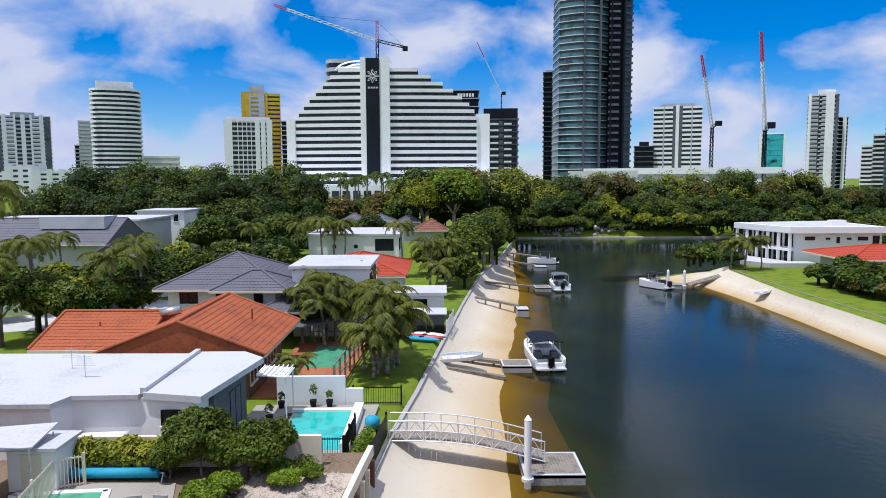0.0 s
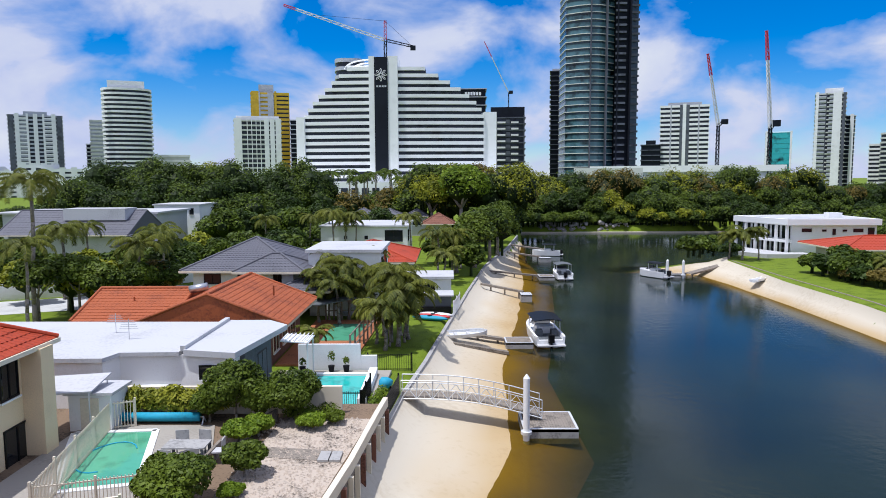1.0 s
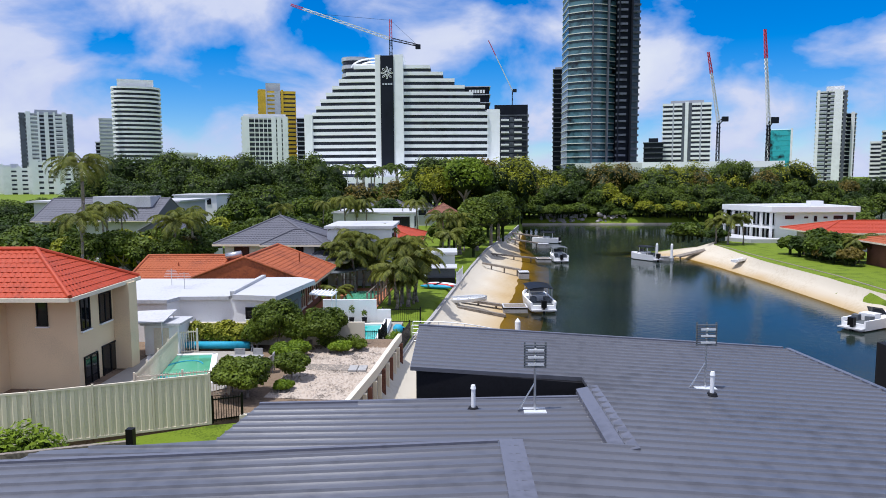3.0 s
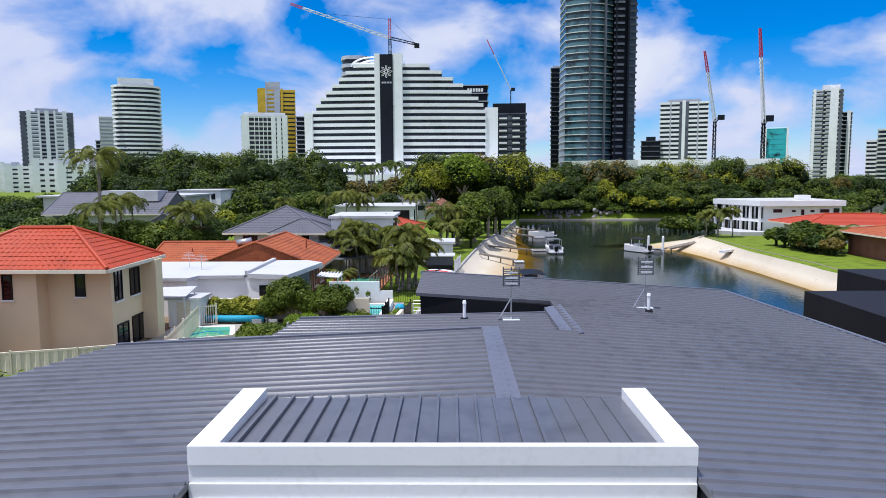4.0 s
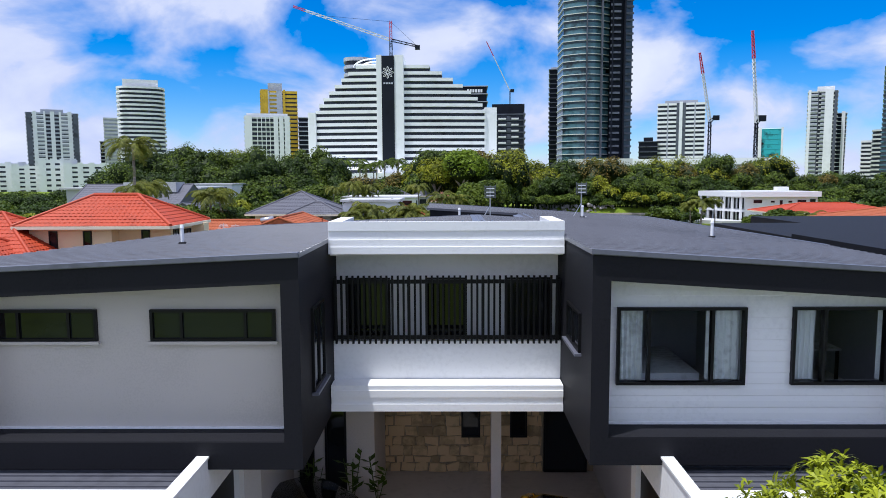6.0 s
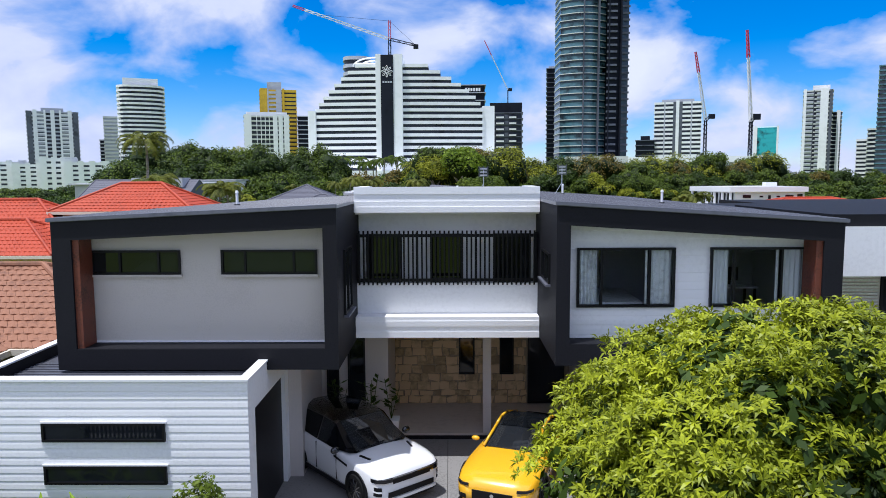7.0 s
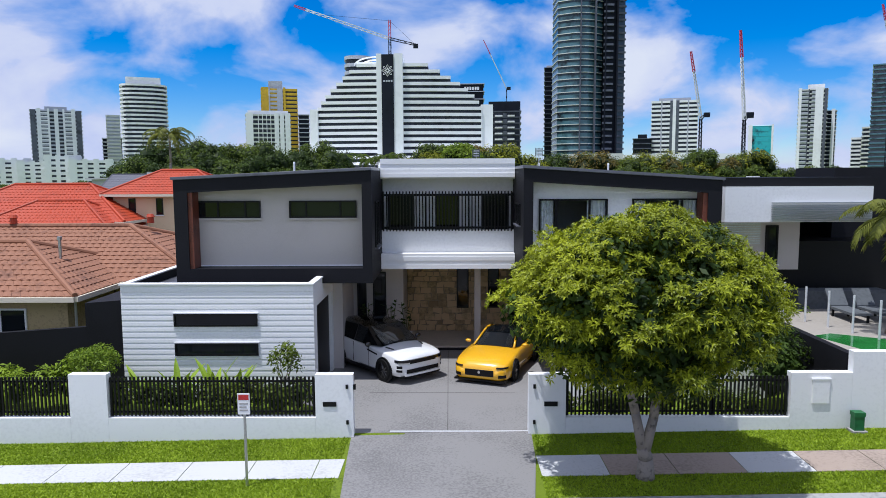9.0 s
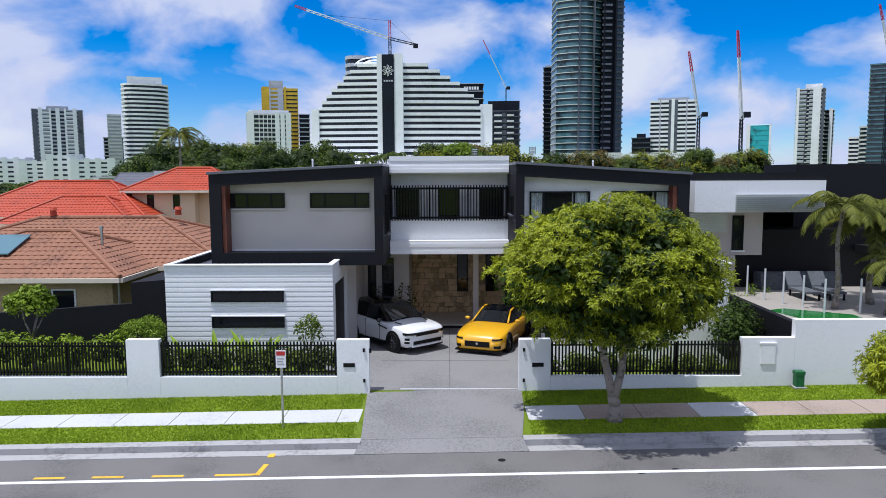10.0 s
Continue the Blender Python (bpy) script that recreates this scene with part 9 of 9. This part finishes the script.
# ---- front fence and street furniture ----
def slat_fence(x0, x1, label):
    f = thing("front_fence", label, "fence", (x0, -4.3, 0.48), "front fence panels")
    me = mesh_of("slat", box(B(), -0.022, 0.022, -0.02, 0.02, 0.03, 1.05), M["black"])
    n = int((x1 - x0) / 0.1)
    for k in range(n):
        local("slat", me, None, f, at=((k + 0.5) * (x1 - x0) / n, 0, 0))
    bm = B()
    box(bm, 0, x1 - x0, 0.022, 0.05, 0.1, 0.15), box(bm, 0, x1 - x0, 0.022, 0.05, 0.9, 0.95)
    local("rail", bm, M["black"], f)
    n = max(2, round((x1 - x0) / 1.8))
    for k in range(n + 1):
        x = 0.03 + k * (x1 - x0 - 0.06) / n
        local("post", box(B(), x - 0.025, x + 0.025, 0.052, 0.1, 0.0, 1.0), M["black"], f)


def masonry(name, label, x0, x1, z1, y0=-4.4, y1=-4.16):
    bm = B()
    box(bm, x0, x1, y0, y1, min(-0.1, street_z(x0) - 0.1), z1)
    return solo(name, bm, M["white_paint"], label, "wall", kind="structure", bevel=0.012)


masonry("fence_plinth", "low white rendered fence plinth", -30, -9.66, 0.48)
masonry("fence_pillar", "white rendered fence pillar", -9.655, -8.68, 1.62)
masonry("fence_plinth", "low white rendered fence plinth", -8.675, -3.37, 0.48)
gp1 = masonry("fence_pillar", "white rendered gate pillar with letter slot", -3.365, -2.4, 1.6)
gp2 = masonry("fence_pillar", "white rendered gate pillar with intercom", 2.06, 3.0, 1.6)
masonry("fence_plinth", "low white rendered fence plinth", 3.005, 8.66, 0.48)
gp3 = masonry("fence_pillar", "white rendered pillar with meter box", 8.665, 10.2, 1.63)
masonry("street_wall", "tall white rendered wall below the terrace", 10.205, 40, 2.17)
slat_fence(-29.9, -9.67, "black vertical slat fence panel on a white plinth")
slat_fence(-8.67, -3.38, "black vertical slat fence panel on a white plinth")
slat_fence(3.01, 8.65, "black vertical slat fence panel on a white plinth")
for gp, xs in ((gp1, -3.0), (gp2, 2.62)):
    bm = B()
    box(bm, xs - 0.17, xs + 0.17, -4.425, -4.401, 0.78, 0.9)
    part("letter_slot", bm, M["black"], gp, "black letter slot")
    for z in (0.32, 1.25):
        bm = B()
        x = -2.55 if xs < 0 else 2.2
        box(bm, x - 0.03, x + 0.03, -4.45, -4.401, z, z + 0.1)
        part("wall_light", bm, M["black"], gp)
bm = B()
box(bm, -2.398, -2.34, -4.36, -4.26, 1.2, 1.32)
part("gate_sensor", bm, M["black"], gp1)
bm = B()
box(bm, 9.2, 9.62, -4.44, -4.401, 0.85, 1.45), box(bm, 9.17, 9.65, -4.45, -4.401, 1.451, 1.5)
part("meter_box", bm, M["white_board"], gp3, "white metal meter box")

s = thing("street_sign", "small parking sign with red heading on a steel post", "street sign", (-4.35, -7.12, -0.08))
local("post", rod(B(), (0, 0, -0.1), (0, 0, 2.05), 0.03, seg=10), M["steel"], s)
pl = local("plate", box(B(), -0.13, 0.13, -0.05, -0.035, 1.62, 2.08), M["white_paint"], s, "white sign plate")
local("heading", box(B(), -0.11, 0.11, -0.055, -0.051, 1.94, 2.05), M["red_plastic"], pl)
bm = B()
for k in range(3):
    box(bm, -0.09, 0.09 - 0.03 * (k % 2), -0.055, -0.051, 1.70 + k * 0.07, 1.73 + k * 0.07)
local("text_bar", bm, M["kerb"], pl)
g = thing("utility_pillar", "green plastic electrical pillar at the verge", "utility box", (10.25, -4.62, 0.18))
local("body", box(B(), -0.12, 0.12, -0.10, 0.10, 0.06, 0.46), M["green_plastic"], g, bevel=0.03)
local("cap", box(B(), -0.135, 0.135, -0.115, 0.115, 0.42, 0.52), M["green_plastic"], g, bevel=0.04)
local("base", box(B(), -0.18, 0.18, -0.16, 0.16, 0, 0.06), M["kerb"], g)

# stone cladding in the entry: irregular stones, each a piece
stone_wall = thing("stone_wall", "golden random-laid sandstone feature wall in the entry", "stone wall", (1.0, 7.09, 0.17), kind="structure")
rs = np.random.default_rng(23)
z = 0.17
row = 0
while z < 3.35:
    hgt = 0.17 + 0.12 * rs.random()
    x = -1.68 - 0.2 * rs.random()
    while x < 2.5:
        w = 0.2 + 0.28 * rs.random()
        xa, xb = max(-1.69, x + 0.012), min(2.5, x + w - 0.012)
        if xb - xa > 0.06:
            j = lambda: rs.normal() * 0.018
            pts = [(xa + j(), z + 0.012 + j()), (xb + j(), z + 0.012 + j()), (xb + j(), min(3.4, z + hgt - 0.012 + j())), ((xa + xb) / 2 + j(), min(3.4, z + hgt + j())), (xa + j(), min(3.4, z + hgt - 0.012 + j()))]
            d = 0.02 + 0.025 * rs.random()
            bm = B()
            a = [bm.verts.new((p[0], 7.1, p[1])) for p in pts]
            b = [bm.verts.new((p[0] * 0.96 + 0.04 * (xa + xb) / 2, 7.1 - d, p[1] * 0.96 + 0.04 * (z + hgt / 2))) for p in pts]
            bm.faces.new(b)
            for i in range(5):
                bm.faces.new((a[i], a[(i + 1) % 5], b[(i + 1) % 5], b[i]))
            part("stone", bm, M["stone"], stone_wall)
        x += w
    z += hgt
for k, x in enumerate((-2.95, -2.1, -1.55)):
    t = thing("planter", "tall white tapered planter with a leafy rubber plant", "planter", (x, 3.75, 0), "entry planters")
    bm = B()
    lo = [bm.verts.new((sx * 0.13, sy * 0.13, 0)) for sx, sy in ((-1, -1), (1, -1), (1, 1), (-1, 1))]
    hi = [bm.verts.new((sx * 0.22, sy * 0.22, 0.85)) for sx, sy in ((-1, -1), (1, -1), (1, 1), (-1, 1))]
    for i in range(4):
        bm.faces.new((lo[i], lo[(i + 1) % 4], hi[(i + 1) % 4], hi[i]))
    bm.faces.new(lo[::-1]), bm.faces.new(hi)
    local("pot", bm, M["white_paint"], t, bevel=0.02)
    rp = np.random.default_rng(k)
    bm = B()
    for j in range(4):
        a = j * 1.6 + rp.random()
        top = Vector((math.cos(a) * 0.22, math.sin(a) * 0.22, 1.5 + 0.6 * rp.random()))
        rod(bm, (0, 0, 0.83), top, 0.012, 0.008, 5)
        for i in range(7):
            p = Vector((0, 0, 0.83)).lerp(top, 0.3 + 0.1 * i)
            b2 = rp.random() * math.tau
            d = Vector((math.cos(b2), math.sin(b2), 0.35)) * (0.2 + 0.08 * rp.random())
            s2 = Vector((-math.sin(b2), math.cos(b2), 0)) * 0.06
            quad(bm, p, p + d * 0.5 + s2, p + d, p + d * 0.5 - s2)
    local("plant", bm, LEAF["dark"], t)

# ---- cars ----
def loft_body(stations):
    """A car's lower body from cross sections: y, half width, sill height, shoulder height."""
    bm = B()
    rows = []
    for y, w, zl, zh in stations:
        zm = (zl + zh) / 2
        half = [(0.0, zl), (w * 0.88, zl), (w * 0.97, zl + 0.07), (w, zm - 0.04), (w * 0.995, zm + 0.1), (w * 0.965, zh - 0.08), (w * 0.90, zh - 0.02), (w * 0.55, zh + 0.025), (0.0, zh + 0.035)]
        ring = half + [(-x, z) for x, z in half[-2:0:-1]]
        rows.append([bm.verts.new((x, y, z)) for x, z in ring])
    n = len(rows[0])
    for a, b in zip(rows[:-1], rows[1:]):
        for i in range(n):
            bm.faces.new((a[i], b[i], b[(i + 1) % n], a[(i + 1) % n]))
    bm.faces.new(rows[0][::-1]), bm.faces.new(rows[-1])
    return bm


def cabin_bm(profile, inset):
    """The greenhouse from points (y, z, half width) at belt and roof."""
    bm = B()
    lo = profile["belt"]
    hi = profile["roof"]
    rows = []
    for (y0, z0, w0), (y1, z1, w1) in zip(lo, hi):
        rows.append([bm.verts.new(p) for p in ((-w0, y0, z0), (-w1, y1, z1 - 0.05), (-w1 * 0.86, y1, z1), (0, y1, z1 + 0.025), (w1 * 0.86, y1, z1), (w1, y1, z1 - 0.05), (w0, y0, z0))])
    for a, b in zip(rows[:-1], rows[1:]):
        for i in range(6):
            bm.faces.new((a[i], a[i + 1], b[i + 1], b[i]))
    bm.faces.new(rows[0]), bm.faces.new(rows[-1][::-1])
    return bm


def wheel(parent, x, y, r, w, s):
    bm = B()
    prof = [(r * 0.70, 0), (r * 0.92, 0), (r, w * 0.15), (r, w * 0.85), (r * 0.92, w), (r * 0.70, w)]
    seg = 24
    rows = []
    for k in range(seg):
        a = k * math.tau / seg
        rows.append([bm.verts.new((s * (q[1] - w / 2), q[0] * math.cos(a), q[0] * math.sin(a))) for q in prof])
    for k in range(seg):
        for i in range(len(prof)):
            j = (i + 1) % len(prof)
            bm.faces.new((rows[k][i], rows[k][j], rows[(k + 1) % seg][j], rows[(k + 1) % seg][i]))
    ty = local("wheel", bm, M["rubber"], parent, "black road tyre", at=(x, y, r))
    bm = B()
    rod(bm, (s * w * 0.12, 0, 0), (s * w * 0.42, 0, 0), r * 0.16, seg=12)
    for k in range(10):
        a = k * math.tau / 10
        c, q = math.cos(a), math.sin(a)
        rod(bm, (s * w * 0.36, 0.12 * r * c, 0.12 * r * q), (s * w * 0.34, 0.69 * r * c, 0.69 * r * q), r * 0.07, r * 0.05, 5)
    rod(bm, (s * w * 0.0, 0, 0), (s * w * 0.06, 0, 0), r * 0.7, seg=20)
    local("rim", bm, M["gloss_black"], ty, "gloss black alloy rim")


def car_body(stations):
    """A car's lower body from cross sections: y, half width, sill, shoulder and centre heights."""
    bm = B()
    rows = []
    for y, w, zl, zs, zh in stations:
        half = [(0.0, zl), (w * 0.80, zl), (w * 0.95, zl + 0.05), (w * 0.985, zl + 0.15), (w, zl + 0.55 * (zs - zl)), (w * 0.985, zs - 0.07), (w * 0.955, zs - 0.015), (w * 0.87, zs + 0.01), (w * 0.74, zs * 0.45 + zh * 0.55), (w * 0.4, zh), (0.0, zh + 0.012)]
        rows.append([bm.verts.new((x, y, z)) for x, z in half + [(-x, z) for x, z in half[-2:0:-1]]])
    n = len(rows[0])
    for a, b in zip(rows[:-1], rows[1:]):
        for i in range(n):
            bm.faces.new((a[i], b[i], b[(i + 1) % n], a[(i + 1) % n]))
    bm.faces.new(rows[0][::-1]), bm.faces.new(rows[-1])
    return bm


def nose_band(nose, x0, x1, z0, z1, out=0.0, thick=0.06):
    """A strip round the front of a car between two sideways positions; nose gives y for a distance from the middle."""
    n = 12
    xs = [x0 + (x1 - x0) * k / n for k in range(n + 1)]
    f = lambda x: float(np.interp(abs(x), [p[0] for p in nose], [p[1] for p in nose])) - out
    return prism(B(), [(x, f(x)) for x in xs] + [(x, f(x) + thick) for x in xs[::-1]], z0, z1)


def pane4(p, q, r, t, thick=0.012):
    """A thin glass sheet through four corners."""
    bm = B()
    quad(bm, p, q, r, t)
    bmesh.ops.solidify(bm, geom=bm.faces[:], thickness=thick)
    return bm


def suv():
    c = thing("car", "white compact SUV with black roof parked on the driveway", "car", pose(-2.24, 1.98, 0.012, 0, 0, 41))
    st = [(-2.18, 0.62, 0.40, 0.66, 0.70), (-2.14, 0.76, 0.28, 0.76, 0.82), (-2.05, 0.86, 0.23, 0.84, 0.90), (-1.9, 0.915, 0.22, 0.89, 0.955), (-1.6, 0.95, 0.22, 0.94, 1.0), (-1.2, 0.96, 0.22, 0.97, 1.045), (-0.85, 0.955, 0.22, 0.99, 1.08), (-0.4, 0.95, 0.22, 1.01, 1.07), (0.2, 0.95, 0.22, 1.035, 1.07), (0.8, 0.955, 0.23, 1.06, 1.08), (1.3, 0.96, 0.24, 1.085, 1.1), (1.7, 0.945, 0.27, 1.10, 1.11), (1.95, 0.90, 0.31, 1.09, 1.10), (2.1, 0.83, 0.36, 1.05, 1.06), (2.17, 0.72, 0.42, 0.98, 1.0)]
    local("body", car_body(st), M["car_white"], c, smooth=True)
    belt = [(-1.0, 1.06, 0.70), (-0.86, 1.06, 0.83), (-0.3, 1.03, 0.905), (0.4, 1.045, 0.91), (1.1, 1.075, 0.90), (1.7, 1.10, 0.86), (2.02, 1.10, 0.78)]
    roof = [(-0.96, 1.09, 0.68), (-0.5, 1.37, 0.70), (-0.12, 1.57, 0.69), (0.4, 1.635, 0.70), (1.05, 1.625, 0.69), (1.65, 1.56, 0.66), (1.98, 1.18, 0.74)]
    local("greenhouse", cabin_bm(dict(belt=belt, roof=roof), 0), M["gloss_black"], c, "gloss black cabin sides and pillars")
    bm = B()
    rows = []
    for y, z, w in ((-0.16, 1.575, 0.66), (0.1, 1.625, 0.68), (0.5, 1.655, 0.69), (1.05, 1.645, 0.68), (1.6, 1.59, 0.65), (1.9, 1.53, 0.60)):
        rows.append([bm.verts.new(p) for p in ((-w, y, z - 0.06), (-w * 0.85, y, z - 0.005), (0, y, z + 0.015), (w * 0.85, y, z - 0.005), (w, y, z - 0.06))])
    for a, b in zip(rows[:-1], rows[1:]):
        for i in range(4):
            bm.faces.new((a[i], a[i + 1], b[i + 1], b[i]))
    bmesh.ops.solidify(bm, geom=bm.faces[:], thickness=0.03)
    local("roof", bm, M["gloss_black"], c, "gloss black roof panel", smooth=True)
    local("windscreen", pane4((-0.69, -0.975, 1.095), (0.69, -0.975, 1.095), (0.60, -0.17, 1.575), (-0.60, -0.17, 1.575)), M["windscreen"], c, "raked grey windscreen")
    local("wiper", rod(B(), (-0.5, -1.0, 1.105), (0.15, -0.93, 1.14), 0.012, seg=5), M["black"], c)
    nose = [(0.0, -2.20), (0.5, -2.19), (0.62, -2.185), (0.76, -2.15), (0.86, -2.06), (0.93, -1.86)]
    local("grille", nose_band(nose, -0.52, 0.52, 0.665, 0.775, 0.012), M["black"], c, "black mesh grille")
    local("bonnet_lip", nose_band(nose, -0.56, 0.56, 0.777, 0.80, 0.02), M["gloss_black"], c)
    local("lower_intake", nose_band(nose, -0.64, 0.64, 0.37, 0.49, 0.012), M["black"], c)
    local("skid_plate", nose_band(nose, -0.70, 0.70, 0.285, 0.345, 0.03), M["car_white"], c)
    local("chin", nose_band(nose, -0.80, 0.80, 0.21, 0.275, -0.02), M["black"], c)
    for s in (-1, 1):
        hl = local("headlight", nose_band(nose, s * 0.53, s * 0.91, 0.72, 0.80, 0.015), M["glass"], c, "slim dark headlight")
        local("daytime_light", nose_band(nose, s * 0.55, s * 0.88, 0.70, 0.722, 0.022), M["chrome"], hl)
        local("air_intake", nose_band(nose, s * 0.79, s * 0.89, 0.42, 0.62, 0.012), M["black"], c)
        local("intake_bar", nose_band(nose, s * 0.79, s * 0.91, 0.50, 0.535, 0.022), M["car_white"], c)
        local("side_glass", pane4((s * 0.905, -0.52, 1.045), (s * 0.915, 0.38, 1.06), (s * 0.72, 0.38, 1.57), (s * 0.715, -0.12, 1.53)), M["glass"], c, "tinted side window")
        local("side_glass", pane4((s * 0.915, 0.46, 1.065), (s * 0.895, 1.35, 1.10), (s * 0.70, 1.25, 1.55), (s * 0.72, 0.46, 1.57)), M["glass"], c, "tinted side window")
        mi = B()
        bmesh.ops.create_uvsphere(mi, u_segments=12, v_segments=8, radius=1, matrix=Matrix.Translation((s * 1.04, -0.62, 1.10)) @ Matrix.Diagonal((0.12, 0.065, 0.085, 1)))
        local("mirror", mi, M["gloss_black"], c, smooth=True)
        for y in (-1.34, 1.32):
            # black disc: arch trim, with the wheel well's shade painted flat
            local("wheel_arch", rod(B(), (s * 0.925, y, 0.37), (s * 0.972, y, 0.37), 0.435, 0.425, 28), M["black"], c)
            wheel(c, s * 0.875, y, 0.37, 0.25, s)
        local("sill_trim", box(B(), min(s * 0.92, s * 0.968), max(s * 0.92, s * 0.968), -0.92, 0.9, 0.215, 0.33), M["black"], c)
        local("sill_strip", box(B(), min(s * 0.94, s * 0.976), max(s * 0.94, s * 0.976), -0.9, 0.88, 0.335, 0.36), M["chrome"], c)
        bm = B()
        quadbox(bm, Vector((s * 0.952, -0.98, 0.80)), Vector((s * 0.952, -0.42, 0.87)), Vector((s * 0.014, 0, 0)), 0.045)
        local("side_vent", bm, M["black"], c)
        for y, z1 in ((-0.5, 0.98), (0.42, 1.0), (1.02, 1.02)):
            local("door_gap", box(B(), min(s * 0.93, s * 0.9545), max(s * 0.93, s * 0.9545), y - 0.006, y + 0.006, 0.36, z1), M["black"], c)
        bm = B()
        quadbox(bm, Vector((s * 0.58, -1.42, 1.0)), Vector((s * 0.66, -1.12, 1.025)), Vector((s * 0.05, 0, -0.008)), 0.02)
        local("bonnet_vent", bm, M["black"], c)


def coupe():
    c = thing("car", "orange-yellow sports coupe with black grille parked on the driveway", "car", pose(1.78, 2.0, 0.012, 0, 0, -21))
    st = [(-2.22, 0.55, 0.26, 0.52), (-2.16, 0.76, 0.18, 0.62), (-2.0, 0.88, 0.15, 0.70), (-1.7, 0.94, 0.14, 0.77), (-1.2, 0.96, 0.14, 0.84), (-0.6, 0.935, 0.14, 0.88), (0.2, 0.925, 0.15, 0.88), (0.9, 0.945, 0.15, 0.90), (1.45, 0.965, 0.16, 0.93), (1.9, 0.93, 0.2, 0.92), (2.15, 0.85, 0.28, 0.88), (2.24, 0.72, 0.36, 0.82)]
    local("body", loft_body(st), M["car_yellow"], c, smooth=True)
    cnose = [(0.0, -2.24), (0.45, -2.225), (0.6, -2.20), (0.76, -2.15), (0.86, -2.02), (0.92, -1.85)]
    belt = [(-0.72, 0.88, 0.66), (-0.4, 0.9, 0.80), (0.3, 0.91, 0.82), (1.0, 0.93, 0.78), (1.7, 0.94, 0.62), (2.0, 0.93, 0.55)]
    roof = [(-0.66, 0.92, 0.62), (0.1, 1.24, 0.56), (0.45, 1.29, 0.58), (0.95, 1.26, 0.56), (1.6, 1.06, 0.50), (1.98, 0.95, 0.5)]
    local("greenhouse", cabin_bm(dict(belt=belt, roof=roof), 0), M["glass"], c, "dark glazed cabin")
    bm = B()
    rows = []
    for y, z, w in ((0.02, 1.235, 0.55), (0.45, 1.31, 0.57), (0.95, 1.285, 0.55)):
        rows.append([bm.verts.new(p) for p in ((-w, y, z - 0.05), (-w * 0.8, y, z), (0, y, z + 0.02), (w * 0.8, y, z), (w, y, z - 0.05))])
    for a, b in zip(rows[:-1], rows[1:]):
        for i in range(4):
            bm.faces.new((a[i], a[i + 1], b[i + 1], b[i]))
    bmesh.ops.solidify(bm, geom=bm.faces[:], thickness=0.03)
    local("roof", bm, M["glass"], c, "dark glass roof panel", smooth=True)
    for s in (-1, 1):
        bm = B()
        limb(bm, [Vector((s * 0.70, -0.66, 0.90)), Vector((s * 0.585, 0.08, 1.235)), Vector((s * 0.6, 0.5, 1.285)), Vector((s * 0.58, 0.95, 1.26)), Vector((s * 0.56, 1.7, 1.03)), Vector((s * 0.6, 2.0, 0.93))], [0.04] * 6, 6)
        local("roof_rail", bm, M["car_yellow"], c, smooth=True)
        bm = B()
        bmesh.ops.create_uvsphere(bm, u_segments=10, v_segments=6, radius=1, matrix=Matrix.Translation((s * 1.0, -0.4, 0.96)) @ Matrix.Diagonal((0.11, 0.07, 0.06, 1)))
        local("mirror", bm, M["car_yellow"], c, smooth=True)
        bm = B()
        bm.free()
        local("headlight", nose_band(cnose, s * 0.56, s * 0.88, 0.56, 0.61, 0.012), M["glass"], c, "slim dark headlight")
        bm = B()
        bm.free()
        local("air_intake", nose_band(cnose, s * 0.62, s * 0.84, 0.26, 0.36, 0.012), M["black"], c)
        for y in (-1.33, 1.30):
            # flat black disc stands for the shaded wheel well; none is cut
            bm = B()
            rod(bm, (s * 0.925, y, 0.34), (s * 0.968, y, 0.34), 0.385, 0.375, 24)
            local("wheel_arch", bm, M["black"], c)
            wheel(c, s * 0.87, y, 0.34, 0.26, s)
    bm = B()
    bm.free()
    local("grille", nose_band(cnose, -0.47, 0.47, 0.30, 0.50, 0.012), M["black"], c, "large black mesh grille")
    local("grille_badge", rod(B(), (0, -2.255, 0.42), (0, -2.24, 0.42), 0.045, seg=10), M["chrome"], c)
    bm = B()
    box(bm, -0.85, 0.85, -2.2, -1.95, 0.12, 0.17)
    local("splitter", bm, M["black"], c)
    local("windscreen", pane4((-0.62, -0.69, 0.915), (0.62, -0.69, 0.915), (0.50, 0.08, 1.24), (-0.50, 0.08, 1.24)), M["windscreen"], c, "raked dark windscreen")


suv()
coupe()
